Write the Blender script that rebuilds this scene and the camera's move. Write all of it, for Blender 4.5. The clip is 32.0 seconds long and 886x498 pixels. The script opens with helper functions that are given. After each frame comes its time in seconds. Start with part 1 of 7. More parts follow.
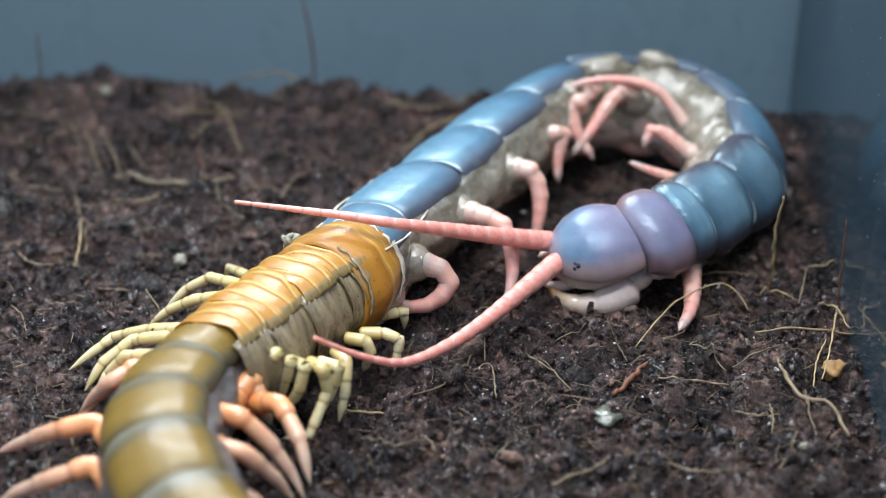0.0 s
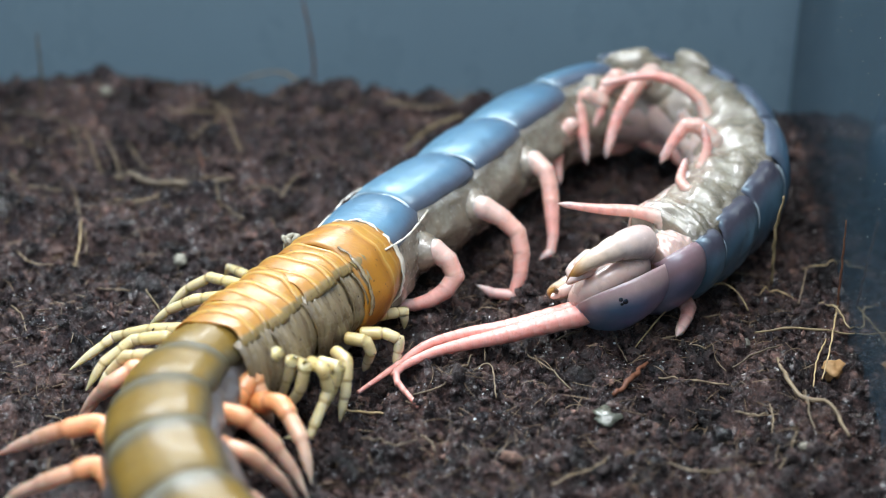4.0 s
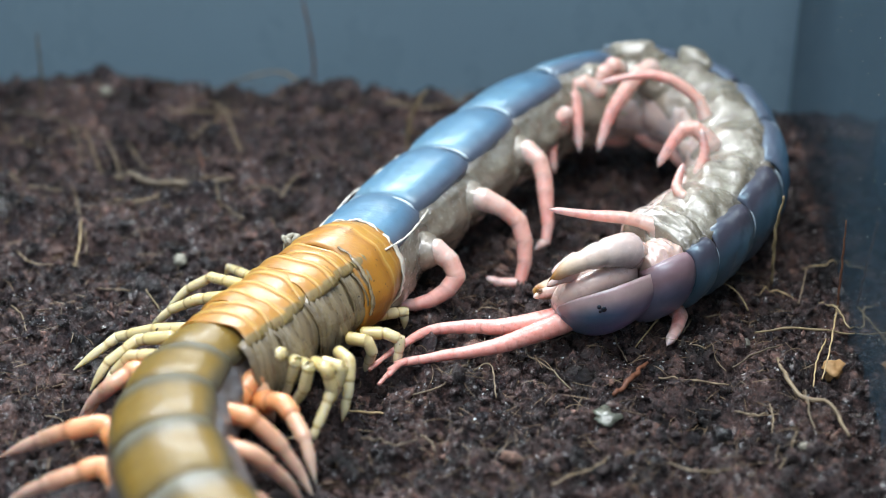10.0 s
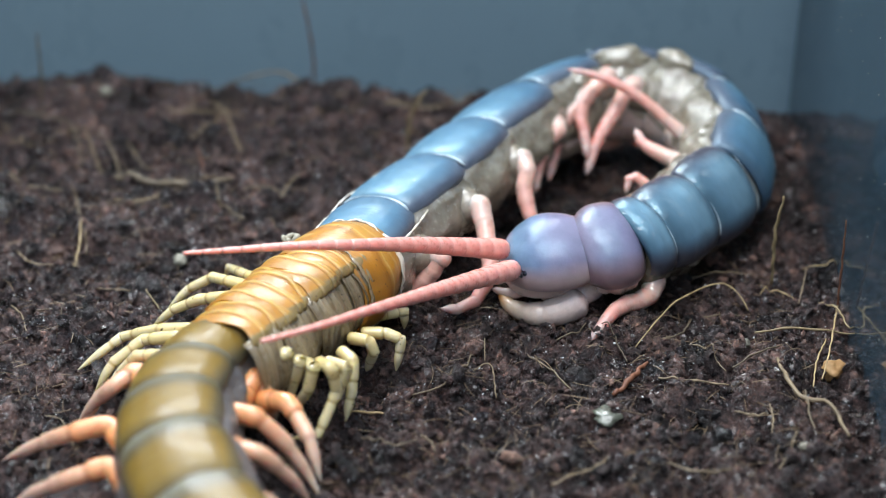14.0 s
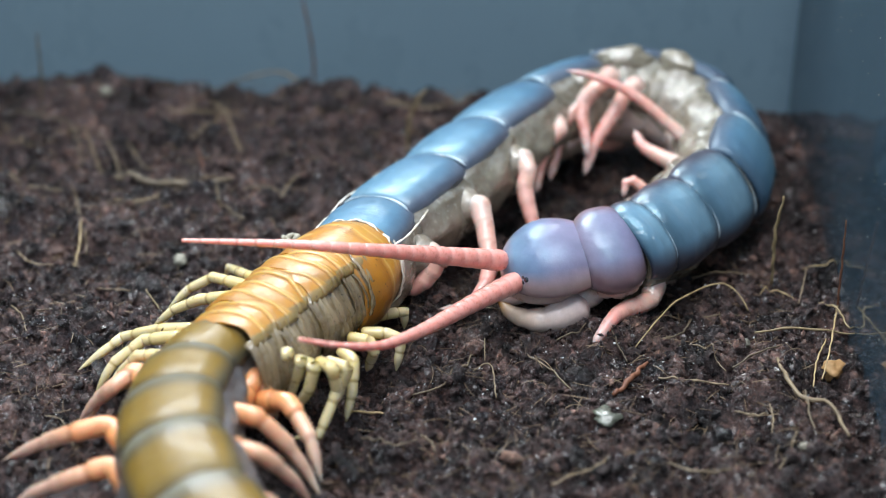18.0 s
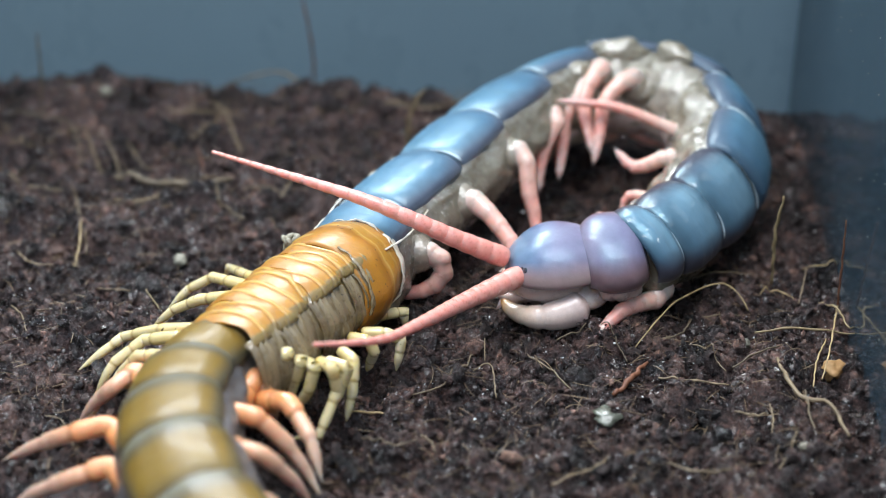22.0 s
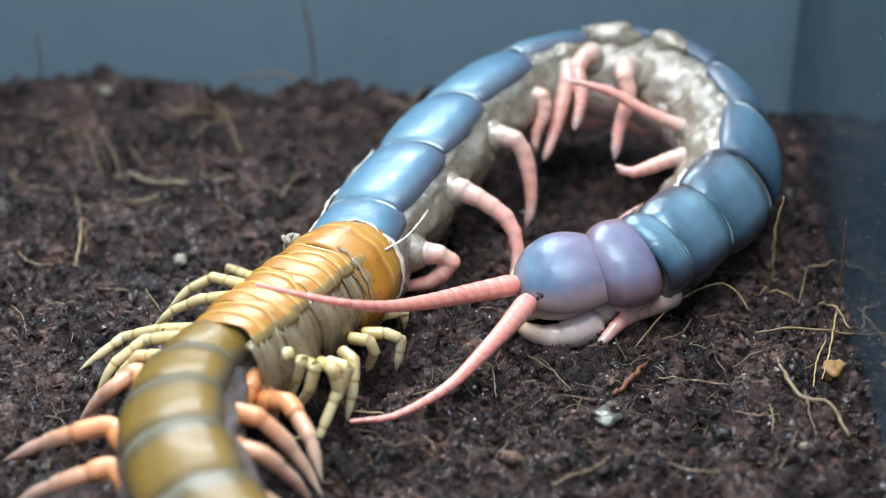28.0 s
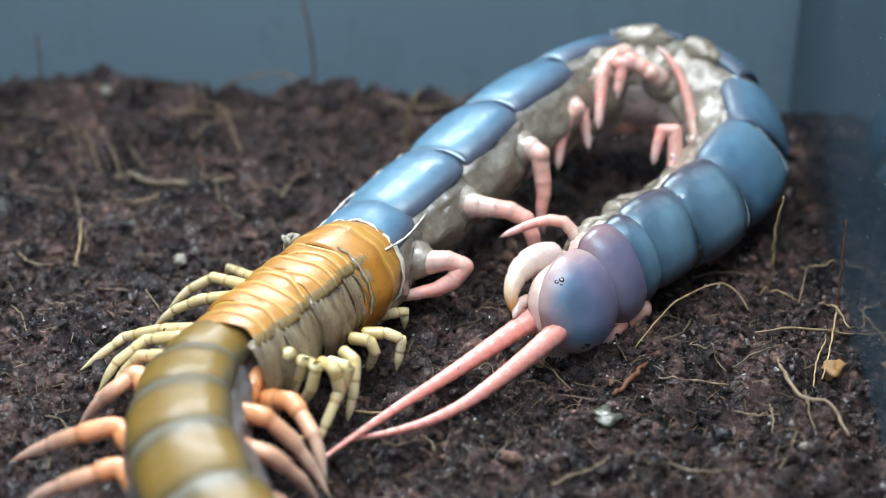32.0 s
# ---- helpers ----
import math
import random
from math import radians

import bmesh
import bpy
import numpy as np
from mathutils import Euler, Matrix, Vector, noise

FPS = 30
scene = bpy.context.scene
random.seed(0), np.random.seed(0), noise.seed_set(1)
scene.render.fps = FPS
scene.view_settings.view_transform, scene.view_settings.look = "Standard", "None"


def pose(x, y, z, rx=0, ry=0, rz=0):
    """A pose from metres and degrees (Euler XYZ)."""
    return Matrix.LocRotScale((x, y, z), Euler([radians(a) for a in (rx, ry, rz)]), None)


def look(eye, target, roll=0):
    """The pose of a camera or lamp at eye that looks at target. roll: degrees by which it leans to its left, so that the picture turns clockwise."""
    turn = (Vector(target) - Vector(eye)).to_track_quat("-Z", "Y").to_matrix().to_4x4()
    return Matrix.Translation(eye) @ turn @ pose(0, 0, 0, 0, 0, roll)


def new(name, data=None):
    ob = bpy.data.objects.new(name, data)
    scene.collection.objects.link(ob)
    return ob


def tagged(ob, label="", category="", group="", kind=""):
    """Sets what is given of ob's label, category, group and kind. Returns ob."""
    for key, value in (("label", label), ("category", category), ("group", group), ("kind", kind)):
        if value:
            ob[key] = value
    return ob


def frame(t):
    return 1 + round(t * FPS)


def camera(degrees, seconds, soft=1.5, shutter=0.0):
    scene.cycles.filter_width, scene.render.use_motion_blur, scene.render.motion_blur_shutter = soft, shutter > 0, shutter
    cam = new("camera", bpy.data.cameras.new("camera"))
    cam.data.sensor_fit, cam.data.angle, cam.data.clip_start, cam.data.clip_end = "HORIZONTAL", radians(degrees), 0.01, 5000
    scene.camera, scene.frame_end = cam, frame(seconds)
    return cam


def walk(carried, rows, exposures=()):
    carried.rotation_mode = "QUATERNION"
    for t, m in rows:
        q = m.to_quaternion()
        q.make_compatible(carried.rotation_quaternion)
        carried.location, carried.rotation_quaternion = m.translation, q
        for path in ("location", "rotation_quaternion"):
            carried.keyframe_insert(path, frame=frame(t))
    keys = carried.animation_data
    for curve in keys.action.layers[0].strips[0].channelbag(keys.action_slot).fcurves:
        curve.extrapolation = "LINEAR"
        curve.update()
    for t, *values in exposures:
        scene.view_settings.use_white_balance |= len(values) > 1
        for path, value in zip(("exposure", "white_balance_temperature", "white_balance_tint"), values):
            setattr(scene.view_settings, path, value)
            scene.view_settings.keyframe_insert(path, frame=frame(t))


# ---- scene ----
cam = camera(32.0, 32.0, soft=0.8)
EYE = (0.0, -0.2534, 0.13474)
cam.data.dof.use_dof, cam.data.dof.focus_distance, cam.data.dof.aperture_fstop = True, 0.252, 11.5
walk(cam, [(0.0, look(EYE, (0, 0, 0))), (32.0, look(EYE, (0, 0, 0)))])

# ---- light: one lamp above the open tub, an added unseen one behind, dim room round it ----
world = bpy.data.worlds.new("room")
scene.world = world
world.use_nodes = True
world.node_tree.nodes["Background"].inputs["Color"].default_value = (0.63, 0.79, 1.0, 1)
world.node_tree.nodes["Background"].inputs["Strength"].default_value = 1.26
lamp = new("tub_lamp", bpy.data.lights.new("tub_lamp", "AREA"))
lamp.data.shape, lamp.data.size, lamp.data.size_y, lamp.data.energy = "RECTANGLE", 0.30, 0.22, 2.8
lamp.data.color = (0.93, 0.955, 0.985)
lamp.matrix_world = look((-0.03, -0.085, 0.455), (-0.01, 0.0, 0.0))
# Unseen lamp added behind the tub for top highlights and back-wall glow.
rear_lamp = new("room_lamp", bpy.data.lights.new("room_lamp", "AREA"))
rear_lamp.data.shape, rear_lamp.data.size, rear_lamp.data.size_y, rear_lamp.data.energy = "RECTANGLE", 0.20, 0.10, 1.55
rear_lamp.data.color = (0.90, 0.97, 1.0)
rear_lamp.matrix_world = look((-0.09, 0.20, 0.25), (0.01, 0.0, 0.02))
scene.view_settings.exposure = 0.0

MM = 0.001


# ---- materials ----
def material(name, rough=0.5, metal=0.0, spec=0.5, coat=0.0, coat_rough=0.1, sub=0.0, sub_radius=(1, 0.6, 0.4), sub_scale=0.002, trans=0.0):
    m = bpy.data.materials.new(name)
    m.use_nodes = True
    b = m.node_tree.nodes["Principled BSDF"]
    b.inputs["Roughness"].default_value = rough
    b.inputs["Metallic"].default_value = metal
    b.inputs["Specular IOR Level"].default_value = spec
    b.inputs["Coat Weight"].default_value = coat
    b.inputs["Coat Roughness"].default_value = coat_rough
    b.inputs["Subsurface Weight"].default_value = sub
    b.inputs["Subsurface Radius"].default_value = sub_radius
    b.inputs["Subsurface Scale"].default_value = sub_scale
    b.inputs["Transmission Weight"].default_value = trans
    return m, m.node_tree.nodes, m.node_tree.links, b


def ramp(nodes, stops, mode="LINEAR"):
    r = nodes.new("ShaderNodeValToRGB")
    r.color_ramp.interpolation = mode
    while len(r.color_ramp.elements) < len(stops):
        r.color_ramp.elements.new(0.5)
    for e, (p, c) in zip(r.color_ramp.elements, stops):
        e.position, e.color = p, (*c, 1)
    return r


def noise_at(nodes, links, scale, detail=4.0, rough=0.6, stretch=(1, 1, 1), warp=0.0):
    co = nodes.new("ShaderNodeTexCoord")
    mp = nodes.new("ShaderNodeMapping")
    mp.inputs["Scale"].default_value = stretch
    n = nodes.new("ShaderNodeTexNoise")
    n.inputs["Scale"].default_value, n.inputs["Detail"].default_value, n.inputs["Roughness"].default_value = scale, detail, rough
    n.inputs["Distortion"].default_value = warp
    links.new(co.outputs["Object"], mp.inputs["Vector"])
    links.new(mp.outputs["Vector"], n.inputs["Vector"])
    return n


def mix(nodes, links, a, b, fac, mode="MIX"):
    m = nodes.new("ShaderNodeMix")
    m.data_type, m.blend_type = "RGBA", mode
    for sock, val in ((m.inputs["A"], a), (m.inputs["B"], b), (m.inputs["Factor"], fac)):
        if hasattr(val, "links"):
            links.new(val, sock)
        elif isinstance(val, tuple):
            sock.default_value = (*val, 1)
        else:
            sock.default_value = val
    return m.outputs["Result"]


def bump(nodes, links, bsdf, height, strength, dist):
    b = nodes.new("ShaderNodeBump")
    b.inputs["Strength"].default_value, b.inputs["Distance"].default_value = strength, dist
    links.new(height, b.inputs["Height"])
    links.new(b.outputs["Normal"], bsdf.inputs["Normal"])
    links.new(b.outputs["Normal"], bsdf.inputs["Coat Normal"])


def skin(name, stops, grain=900, rough=0.3, coat=0.4, sub=0.25, rad=(0.6, 0.8, 1.0), bump_k=0.15, fine=2500, sub_scale=0.0025, along=None, spec=0.5, blend=0.35, speck=None, stretch=(1, 1, 1), across=None, coat_rough=0.10, patch=0.0, film=None, sheen=None):
    """A living or cast cuticle: two scales of mottling, fine relief, a wet coat. along: colours from root to tip."""
    m, n, l, b = material(name, rough, 0, spec, coat, coat_rough, sub, rad, sub_scale)
    if sheen:
        b.inputs["Specular Tint"].default_value = (*sheen, 1)
    big = noise_at(n, l, grain * 0.2, 2, 0.5)
    small = noise_at(n, l, grain, 4, 0.6, stretch)
    r = ramp(n, stops)
    l.new(big.outputs["Fac"], r.inputs["Fac"])
    col = r.outputs["Color"]
    if along:
        at = n.new("ShaderNodeAttribute")
        at.attribute_name = "along"
        ra = ramp(n, along)
        l.new(at.outputs["Fac"], ra.inputs["Fac"])
        col = mix(n, l, ra.outputs["Color"], col, blend)
    if across:
        # colour from the midline of the back to its side edges
        tint, where = across
        at = n.new("ShaderNodeAttribute")
        at.attribute_name = "across"
        wob = n.new("ShaderNodeMath")
        wob.operation = "MULTIPLY_ADD"
        wob.inputs[1].default_value = 0.35
        l.new(big.outputs["Fac"], wob.inputs[0])
        l.new(at.outputs["Fac"], wob.inputs[2])
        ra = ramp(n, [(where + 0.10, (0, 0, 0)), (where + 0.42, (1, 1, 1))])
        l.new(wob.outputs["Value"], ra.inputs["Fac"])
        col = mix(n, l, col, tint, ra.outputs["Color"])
    rs = ramp(n, [(0.3, (0.86, 0.86, 0.86)), (0.7, (1.06, 1.06, 1.06))])
    l.new(small.outputs["Fac"], rs.inputs["Fac"])
    col = mix(n, l, col, rs.outputs["Color"], 0.9, "MULTIPLY")
    if speck:
        dirt = noise_at(n, l, 1400, 3, 0.55)
        rd = ramp(n, [(0.66, (0, 0, 0)), (0.70, (1, 1, 1))])
        l.new(dirt.outputs["Fac"], rd.inputs["Fac"])
        col = mix(n, l, col, speck, rd.outputs["Color"])
    l.new(col, b.inputs["Base Color"])
    rr = n.new("ShaderNodeMapRange")
    rr.inputs["To Min"].default_value, rr.inputs["To Max"].default_value = max(0.05, rough - 0.16), rough + 0.18
    l.new(small.outputs["Fac"], rr.inputs["Value"])
    l.new(rr.outputs["Result"], b.inputs["Roughness"])
    if patch:
        # dull and wet patches of the coat
        pn = noise_at(n, l, 170, 3, 0.55, (1, 1, 1), 1.2)
        rp = ramp(n, [(0.42, (coat * (1 - patch),) * 3), (0.60, (coat,) * 3)])
        l.new(pn.outputs["Fac"], rp.inputs["Fac"])
        l.new(rp.outputs["Color"], b.inputs["Coat Weight"])
    f = noise_at(n, l, fine, 4, 0.6, stretch)
    bump(n, l, b, f.outputs["Fac"], bump_k, 0.0006)
    if film:
        # the wet film has ripples of its own
        g = noise_at(n, l, film[1], 3, 0.55, (1.3, 0.8, 1), 0.6)
        fb = n.new("ShaderNodeBump")
        fb.inputs["Strength"].default_value, fb.inputs["Distance"].default_value = film[0], 0.5 / film[1]
        l.new(g.outputs["Fac"], fb.inputs["Height"])
        l.new(fb.outputs["Normal"], b.inputs["Coat Normal"])
    return m


# Shade on the plate sides and at the seams is painted into this blue.
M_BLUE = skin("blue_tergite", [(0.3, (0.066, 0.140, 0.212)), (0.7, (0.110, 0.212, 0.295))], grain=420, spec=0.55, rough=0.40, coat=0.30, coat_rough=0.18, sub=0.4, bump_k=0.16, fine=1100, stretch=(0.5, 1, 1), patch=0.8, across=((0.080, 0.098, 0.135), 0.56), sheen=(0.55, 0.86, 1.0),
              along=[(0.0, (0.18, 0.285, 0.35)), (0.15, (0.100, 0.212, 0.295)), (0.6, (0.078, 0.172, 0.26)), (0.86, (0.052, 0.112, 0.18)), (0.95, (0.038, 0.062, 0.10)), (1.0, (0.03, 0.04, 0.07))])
# Purple-dark sides: shade of plates turned from the lamp, put into the colour.
M_SLATE = skin("slate_tergite", [(0.3, (0.06, 0.105, 0.150)), (0.7, (0.125, 0.235, 0.30))], grain=420, rough=0.34, coat=0.8, coat_rough=0.20, sub=0.2, film=(0.45, 110), bump_k=0.25, fine=520, stretch=(0.35, 1, 1), patch=0.7, across=((0.056, 0.050, 0.068), 0.40), spec=0.7, sheen=(0.42, 0.82, 1.0),
              along=[(0.0, (0.17, 0.31, 0.38)), (0.10, (0.06, 0.11, 0.16)), (0.24, (0.15, 0.265, 0.345)), (0.6, (0.125, 0.225, 0.31)), (0.86, (0.05, 0.10, 0.150)), (1.0, (0.018, 0.03, 0.05))])
HEAD_ALONG = [(0.0, (0.18, 0.13, 0.17)), (0.10, (0.22, 0.19, 0.27)), (0.42, (0.20, 0.175, 0.265)), (0.62, (0.115, 0.165, 0.26)), (0.84, (0.085, 0.185, 0.265)), (0.94, (0.24, 0.22, 0.25)), (1.0, (0.36, 0.25, 0.24))]
M_LILAC = skin("lilac_head", [(0.3, (0.10, 0.135, 0.235)), (0.7, (0.21, 0.185, 0.275))], film=(0.25, 150), grain=420, rough=0.36, coat=0.6, coat_rough=0.26, sub=0.4, rad=(1, 0.6, 0.8), bump_k=0.10, fine=900, patch=0.7, across=((0.38, 0.265, 0.255), 0.54), sheen=(0.5, 0.85, 1.0), along=HEAD_ALONG)
# The darker side tint is the neck plate's shaded side, held in its colour.
M_NECK = skin("lilac_neck", [(0.3, (0.105, 0.125, 0.225)), (0.7, (0.19, 0.165, 0.26))], film=(0.25, 150), grain=420, rough=0.36, coat=0.6, coat_rough=0.26, sub=0.35, rad=(1, 0.6, 0.8), bump_k=0.10, fine=900, patch=0.7, across=((0.20, 0.125, 0.135), 0.40), sheen=(0.5, 0.85, 1.0),
              along=[(0.0, (0.06, 0.06, 0.10)), (0.14, (0.18, 0.165, 0.25)), (0.6, (0.165, 0.165, 0.245)), (1.0, (0.24, 0.20, 0.25))])
# Brown band under the plates, deepened by contact shade painted into the ramp.
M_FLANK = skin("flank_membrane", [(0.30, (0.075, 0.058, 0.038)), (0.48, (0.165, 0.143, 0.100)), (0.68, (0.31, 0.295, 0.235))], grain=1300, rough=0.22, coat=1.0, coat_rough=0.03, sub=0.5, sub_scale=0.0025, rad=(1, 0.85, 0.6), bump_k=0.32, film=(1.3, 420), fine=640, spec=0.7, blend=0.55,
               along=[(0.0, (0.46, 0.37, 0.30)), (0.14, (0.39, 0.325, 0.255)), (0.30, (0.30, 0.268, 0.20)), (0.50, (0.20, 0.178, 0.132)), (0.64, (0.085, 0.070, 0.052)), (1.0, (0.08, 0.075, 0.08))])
# Near-white colour stands in for the glint along the plates' hind edges.
M_RIM_GLINT = skin("rim_glint", [(0.3, (0.32, 0.45, 0.53)), (0.7, (0.54, 0.66, 0.72))], rough=0.15, coat=0.8, sub=0.3, bump_k=0.05)
# Pale rim of the olive plates, brightened to carry their cyan-white highlights.
M_HOAR = skin("hoar_rim", [(0.3, (0.27, 0.32, 0.30)), (0.7, (0.44, 0.51, 0.50))], rough=0.3, coat=0.5, sub=0.2, bump_k=0.1)
M_PINK = skin("pink_leg", [(0.3, (0.66, 0.29, 0.23)), (0.7, (0.76, 0.40, 0.33))], grain=400, rough=0.28, coat=0.5, sub=0.55, rad=(1, 0.4, 0.3), bump_k=0.15, fine=900, blend=0.2,
              along=[(0.0, (0.44, 0.37, 0.31)), (0.14, (0.62, 0.49, 0.42)), (0.32, (0.70, 0.42, 0.34)), (0.7, (0.72, 0.33, 0.28)), (0.86, (0.62, 0.40, 0.36)), (0.97, (0.50, 0.40, 0.38)), (1.0, (0.10, 0.07, 0.06))])
M_FEELER = skin("coral_antenna", [(0.3, (0.78, 0.29, 0.23)), (0.7, (0.86, 0.42, 0.36))], rough=0.3, coat=0.6, sub=0.4, rad=(1, 0.4, 0.3), blend=0.5,
                along=[(0.0, (0.74, 0.26, 0.21)), (0.55, (0.82, 0.32, 0.26)), (0.82, (0.84, 0.40, 0.34)), (1.0, (0.78, 0.32, 0.26))])
M_CREAM = skin("cream_ventral", [(0.3, (0.52, 0.365, 0.315)), (0.7, (0.63, 0.48, 0.42))], grain=400, rough=0.28, coat=0.5, sub=0.5, rad=(1, 0.6, 0.4), bump_k=0.10, fine=700)
M_FANG = skin("amber_fang", [(0.3, (0.30, 0.14, 0.03)), (0.7, (0.46, 0.26, 0.08))], rough=0.2, coat=0.6, sub=0.3,
              blend=0.08, along=[(0.0, (0.60, 0.46, 0.44)), (0.4, (0.70, 0.57, 0.51)), (0.72, (0.70, 0.53, 0.38)), (0.86, (0.46, 0.22, 0.05)), (0.97, (0.05, 0.025, 0.012)), (1.0, (0.03, 0.015, 0.01))])
M_EYE = skin("dark_ocelli", [(0.3, (0.01, 0.015, 0.025)), (0.7, (0.02, 0.03, 0.05))], rough=0.1, coat=1.0, sub=0)
M_OLIVE = skin("olive_tergite", [(0.3, (0.085, 0.056, 0.010)), (0.7, (0.16, 0.10, 0.020))], grain=300, rough=0.42, spec=0.3, coat=0.2, sub=0.2, rad=(1, 0.7, 0.2), bump_k=0.12, fine=700, patch=0.7, across=((0.085, 0.075, 0.045), 0.66),
              along=[(0.0, (0.09, 0.068, 0.025)), (0.2, (0.22, 0.132, 0.016)), (0.62, (0.21, 0.126, 0.016)), (0.76, (0.085, 0.072, 0.04)), (0.88, (0.17, 0.18, 0.15)), (1.0, (0.10, 0.10, 0.085))])
M_GREY = skin("grey_pleura", [(0.3, (0.06, 0.055, 0.055)), (0.7, (0.14, 0.125, 0.12))], grain=500, rough=0.4, coat=0.4, sub=0.2, bump_k=0.35, fine=900)
M_ORANGE_LEG = skin("orange_leg", [(0.3, (0.70, 0.25, 0.08)), (0.7, (0.80, 0.36, 0.15))], grain=400, rough=0.30, coat=0.5, sub=0.4, rad=(1, 0.4, 0.2), bump_k=0.15, blend=0.2,
                    along=[(0.0, (0.66, 0.24, 0.07)), (0.28, (0.76, 0.30, 0.11)), (0.30, (0.42, 0.16, 0.06)), (0.32, (0.76, 0.32, 0.13)), (0.50, (0.74, 0.34, 0.16)), (0.52, (0.42, 0.19, 0.09)), (0.54, (0.70, 0.40, 0.25)), (0.72, (0.60, 0.43, 0.33)), (1.0, (0.44, 0.40, 0.35))])
# Creases are pale; ridge highlights and groove shade are painted in as well.
M_AMBER = skin("amber_exuvia", [(0.3, (0.33, 0.125, 0.009)), (0.7, (0.50, 0.215, 0.024))], grain=420, rough=0.38, coat=0.32, coat_rough=0.14, sub=0.3, rad=(1, 0.6, 0.1), bump_k=0.35, fine=700, stretch=(0.4, 1, 1), speck=(0.10, 0.05, 0.02), patch=0.6,
              along=[(0.0, (0.34, 0.14, 0.012)), (0.40, (0.44, 0.19, 0.018)), (0.54, (0.27, 0.105, 0.010)), (0.60, (0.49, 0.26, 0.045)), (0.625, (0.60, 0.40, 0.125)), (0.65, (0.46, 0.23, 0.03)), (0.77, (0.43, 0.21, 0.025)), (0.80, (0.52, 0.31, 0.085)), (0.83, (0.39, 0.18, 0.018)), (1.0, (0.30, 0.13, 0.012))], across=((0.24, 0.165, 0.065), 0.84))
# Both ends of each fold are darkened: valley shade kept in the colour.
M_PALE = skin("pale_exuvia", [(0.3, (0.15, 0.105, 0.052)), (0.7, (0.30, 0.23, 0.130))], grain=600, rough=0.28, coat=0.6, sub=0.35, rad=(1, 0.8, 0.4), bump_k=0.4, fine=600, speck=(0.05, 0.035, 0.025),
             along=[(0.0, (0.11, 0.075, 0.04)), (0.5, (0.31, 0.24, 0.14)), (1.0, (0.13, 0.09, 0.05))])
M_STRAW_LEG = skin("straw_leg", [(0.3, (0.60, 0.46, 0.20)), (0.7, (0.80, 0.69, 0.44))], grain=400, rough=0.22, coat=0.8, sub=0.45, rad=(1, 0.8, 0.3), bump_k=0.12, speck=(0.06, 0.04, 0.02),
                   along=[(0.0, (0.558, 0.405, 0.134)), (0.28, (0.666, 0.528, 0.235)), (0.30, (0.378, 0.255, 0.092)), (0.32, (0.702, 0.581, 0.311)), (0.50, (0.720, 0.598, 0.328)), (0.52, (0.360, 0.246, 0.101)), (0.54, (0.738, 0.634, 0.378)), (0.70, (0.747, 0.651, 0.420)), (0.72, (0.378, 0.273, 0.134)), (0.74, (0.738, 0.642, 0.420)), (1.0, (0.558, 0.484, 0.286))])
M_FRILL = skin("white_frill", [(0.3, (0.60, 0.55, 0.42)), (0.7, (0.80, 0.78, 0.70))], rough=0.3, coat=0.5, sub=0.3)


def soil_material():
    m, n, l, b = material("wet_peat", 0.6, 0, 0.6)
    big = noise_at(n, l, 110, 5, 0.65)
    r = ramp(n, [(0.35, (0.009, 0.0065, 0.0065)), (0.49, (0.057, 0.0385, 0.0375)), (0.60, (0.130, 0.087, 0.079)), (0.72, (0.235, 0.16, 0.132))])
    small = noise_at(n, l, 1100, 6, 0.8)
    r2 = ramp(n, [(0.32, (0.22, 0.22, 0.22)), (0.52, (0.9, 0.9, 0.9)), (0.66, (2.2, 2.0, 1.9)), (0.8, (4.0, 3.6, 3.3))])
    l.new(big.outputs["Fac"], r.inputs["Fac"])
    l.new(small.outputs["Fac"], r2.inputs["Fac"])
    geo = n.new("ShaderNodeNewGeometry")
    ri = ramp(n, [(0.0, (0.35, 0.35, 0.38)), (0.6, (1.0, 0.95, 0.92)), (0.85, (1.5, 1.35, 1.25)), (0.97, (2.0, 1.75, 1.5)), (1.0, (3.4, 3.0, 2.6))])
    l.new(geo.outputs["Random Per Island"], ri.inputs["Fac"])
    col = mix(n, l, r.outputs["Color"], r2.outputs["Color"], 1.0, "MULTIPLY")
    col = mix(n, l, col, ri.outputs["Color"], 1.0, "MULTIPLY")
    l.new(col, b.inputs["Base Color"])
    wet = noise_at(n, l, 340, 5, 0.7)
    rr = ramp(n, [(0.46, (0.10, 0.10, 0.10)), (0.54, (0.30, 0.30, 0.30)), (0.62, (0.70, 0.70, 0.70))])
    l.new(wet.outputs["Fac"], rr.inputs["Fac"])
    l.new(rr.outputs["Color"], b.inputs["Roughness"])
    f = noise_at(n, l, 1900, 6, 0.75)
    bump(n, l, b, f.outputs["Fac"], 1.0, 0.0010)
    # a film of water that follows the facets of the crumbs, not the fine relief
    l.remove(b.inputs["Coat Normal"].links[0])
    b.inputs["Coat Roughness"].default_value = 0.10
    rc = ramp(n, [(0.38, (0.45, 0.45, 0.45)), (0.50, (0.0, 0.0, 0.0))])
    l.new(wet.outputs["Fac"], rc.inputs["Fac"])
    l.new(rc.outputs["Color"], b.inputs["Coat Weight"])
    return m


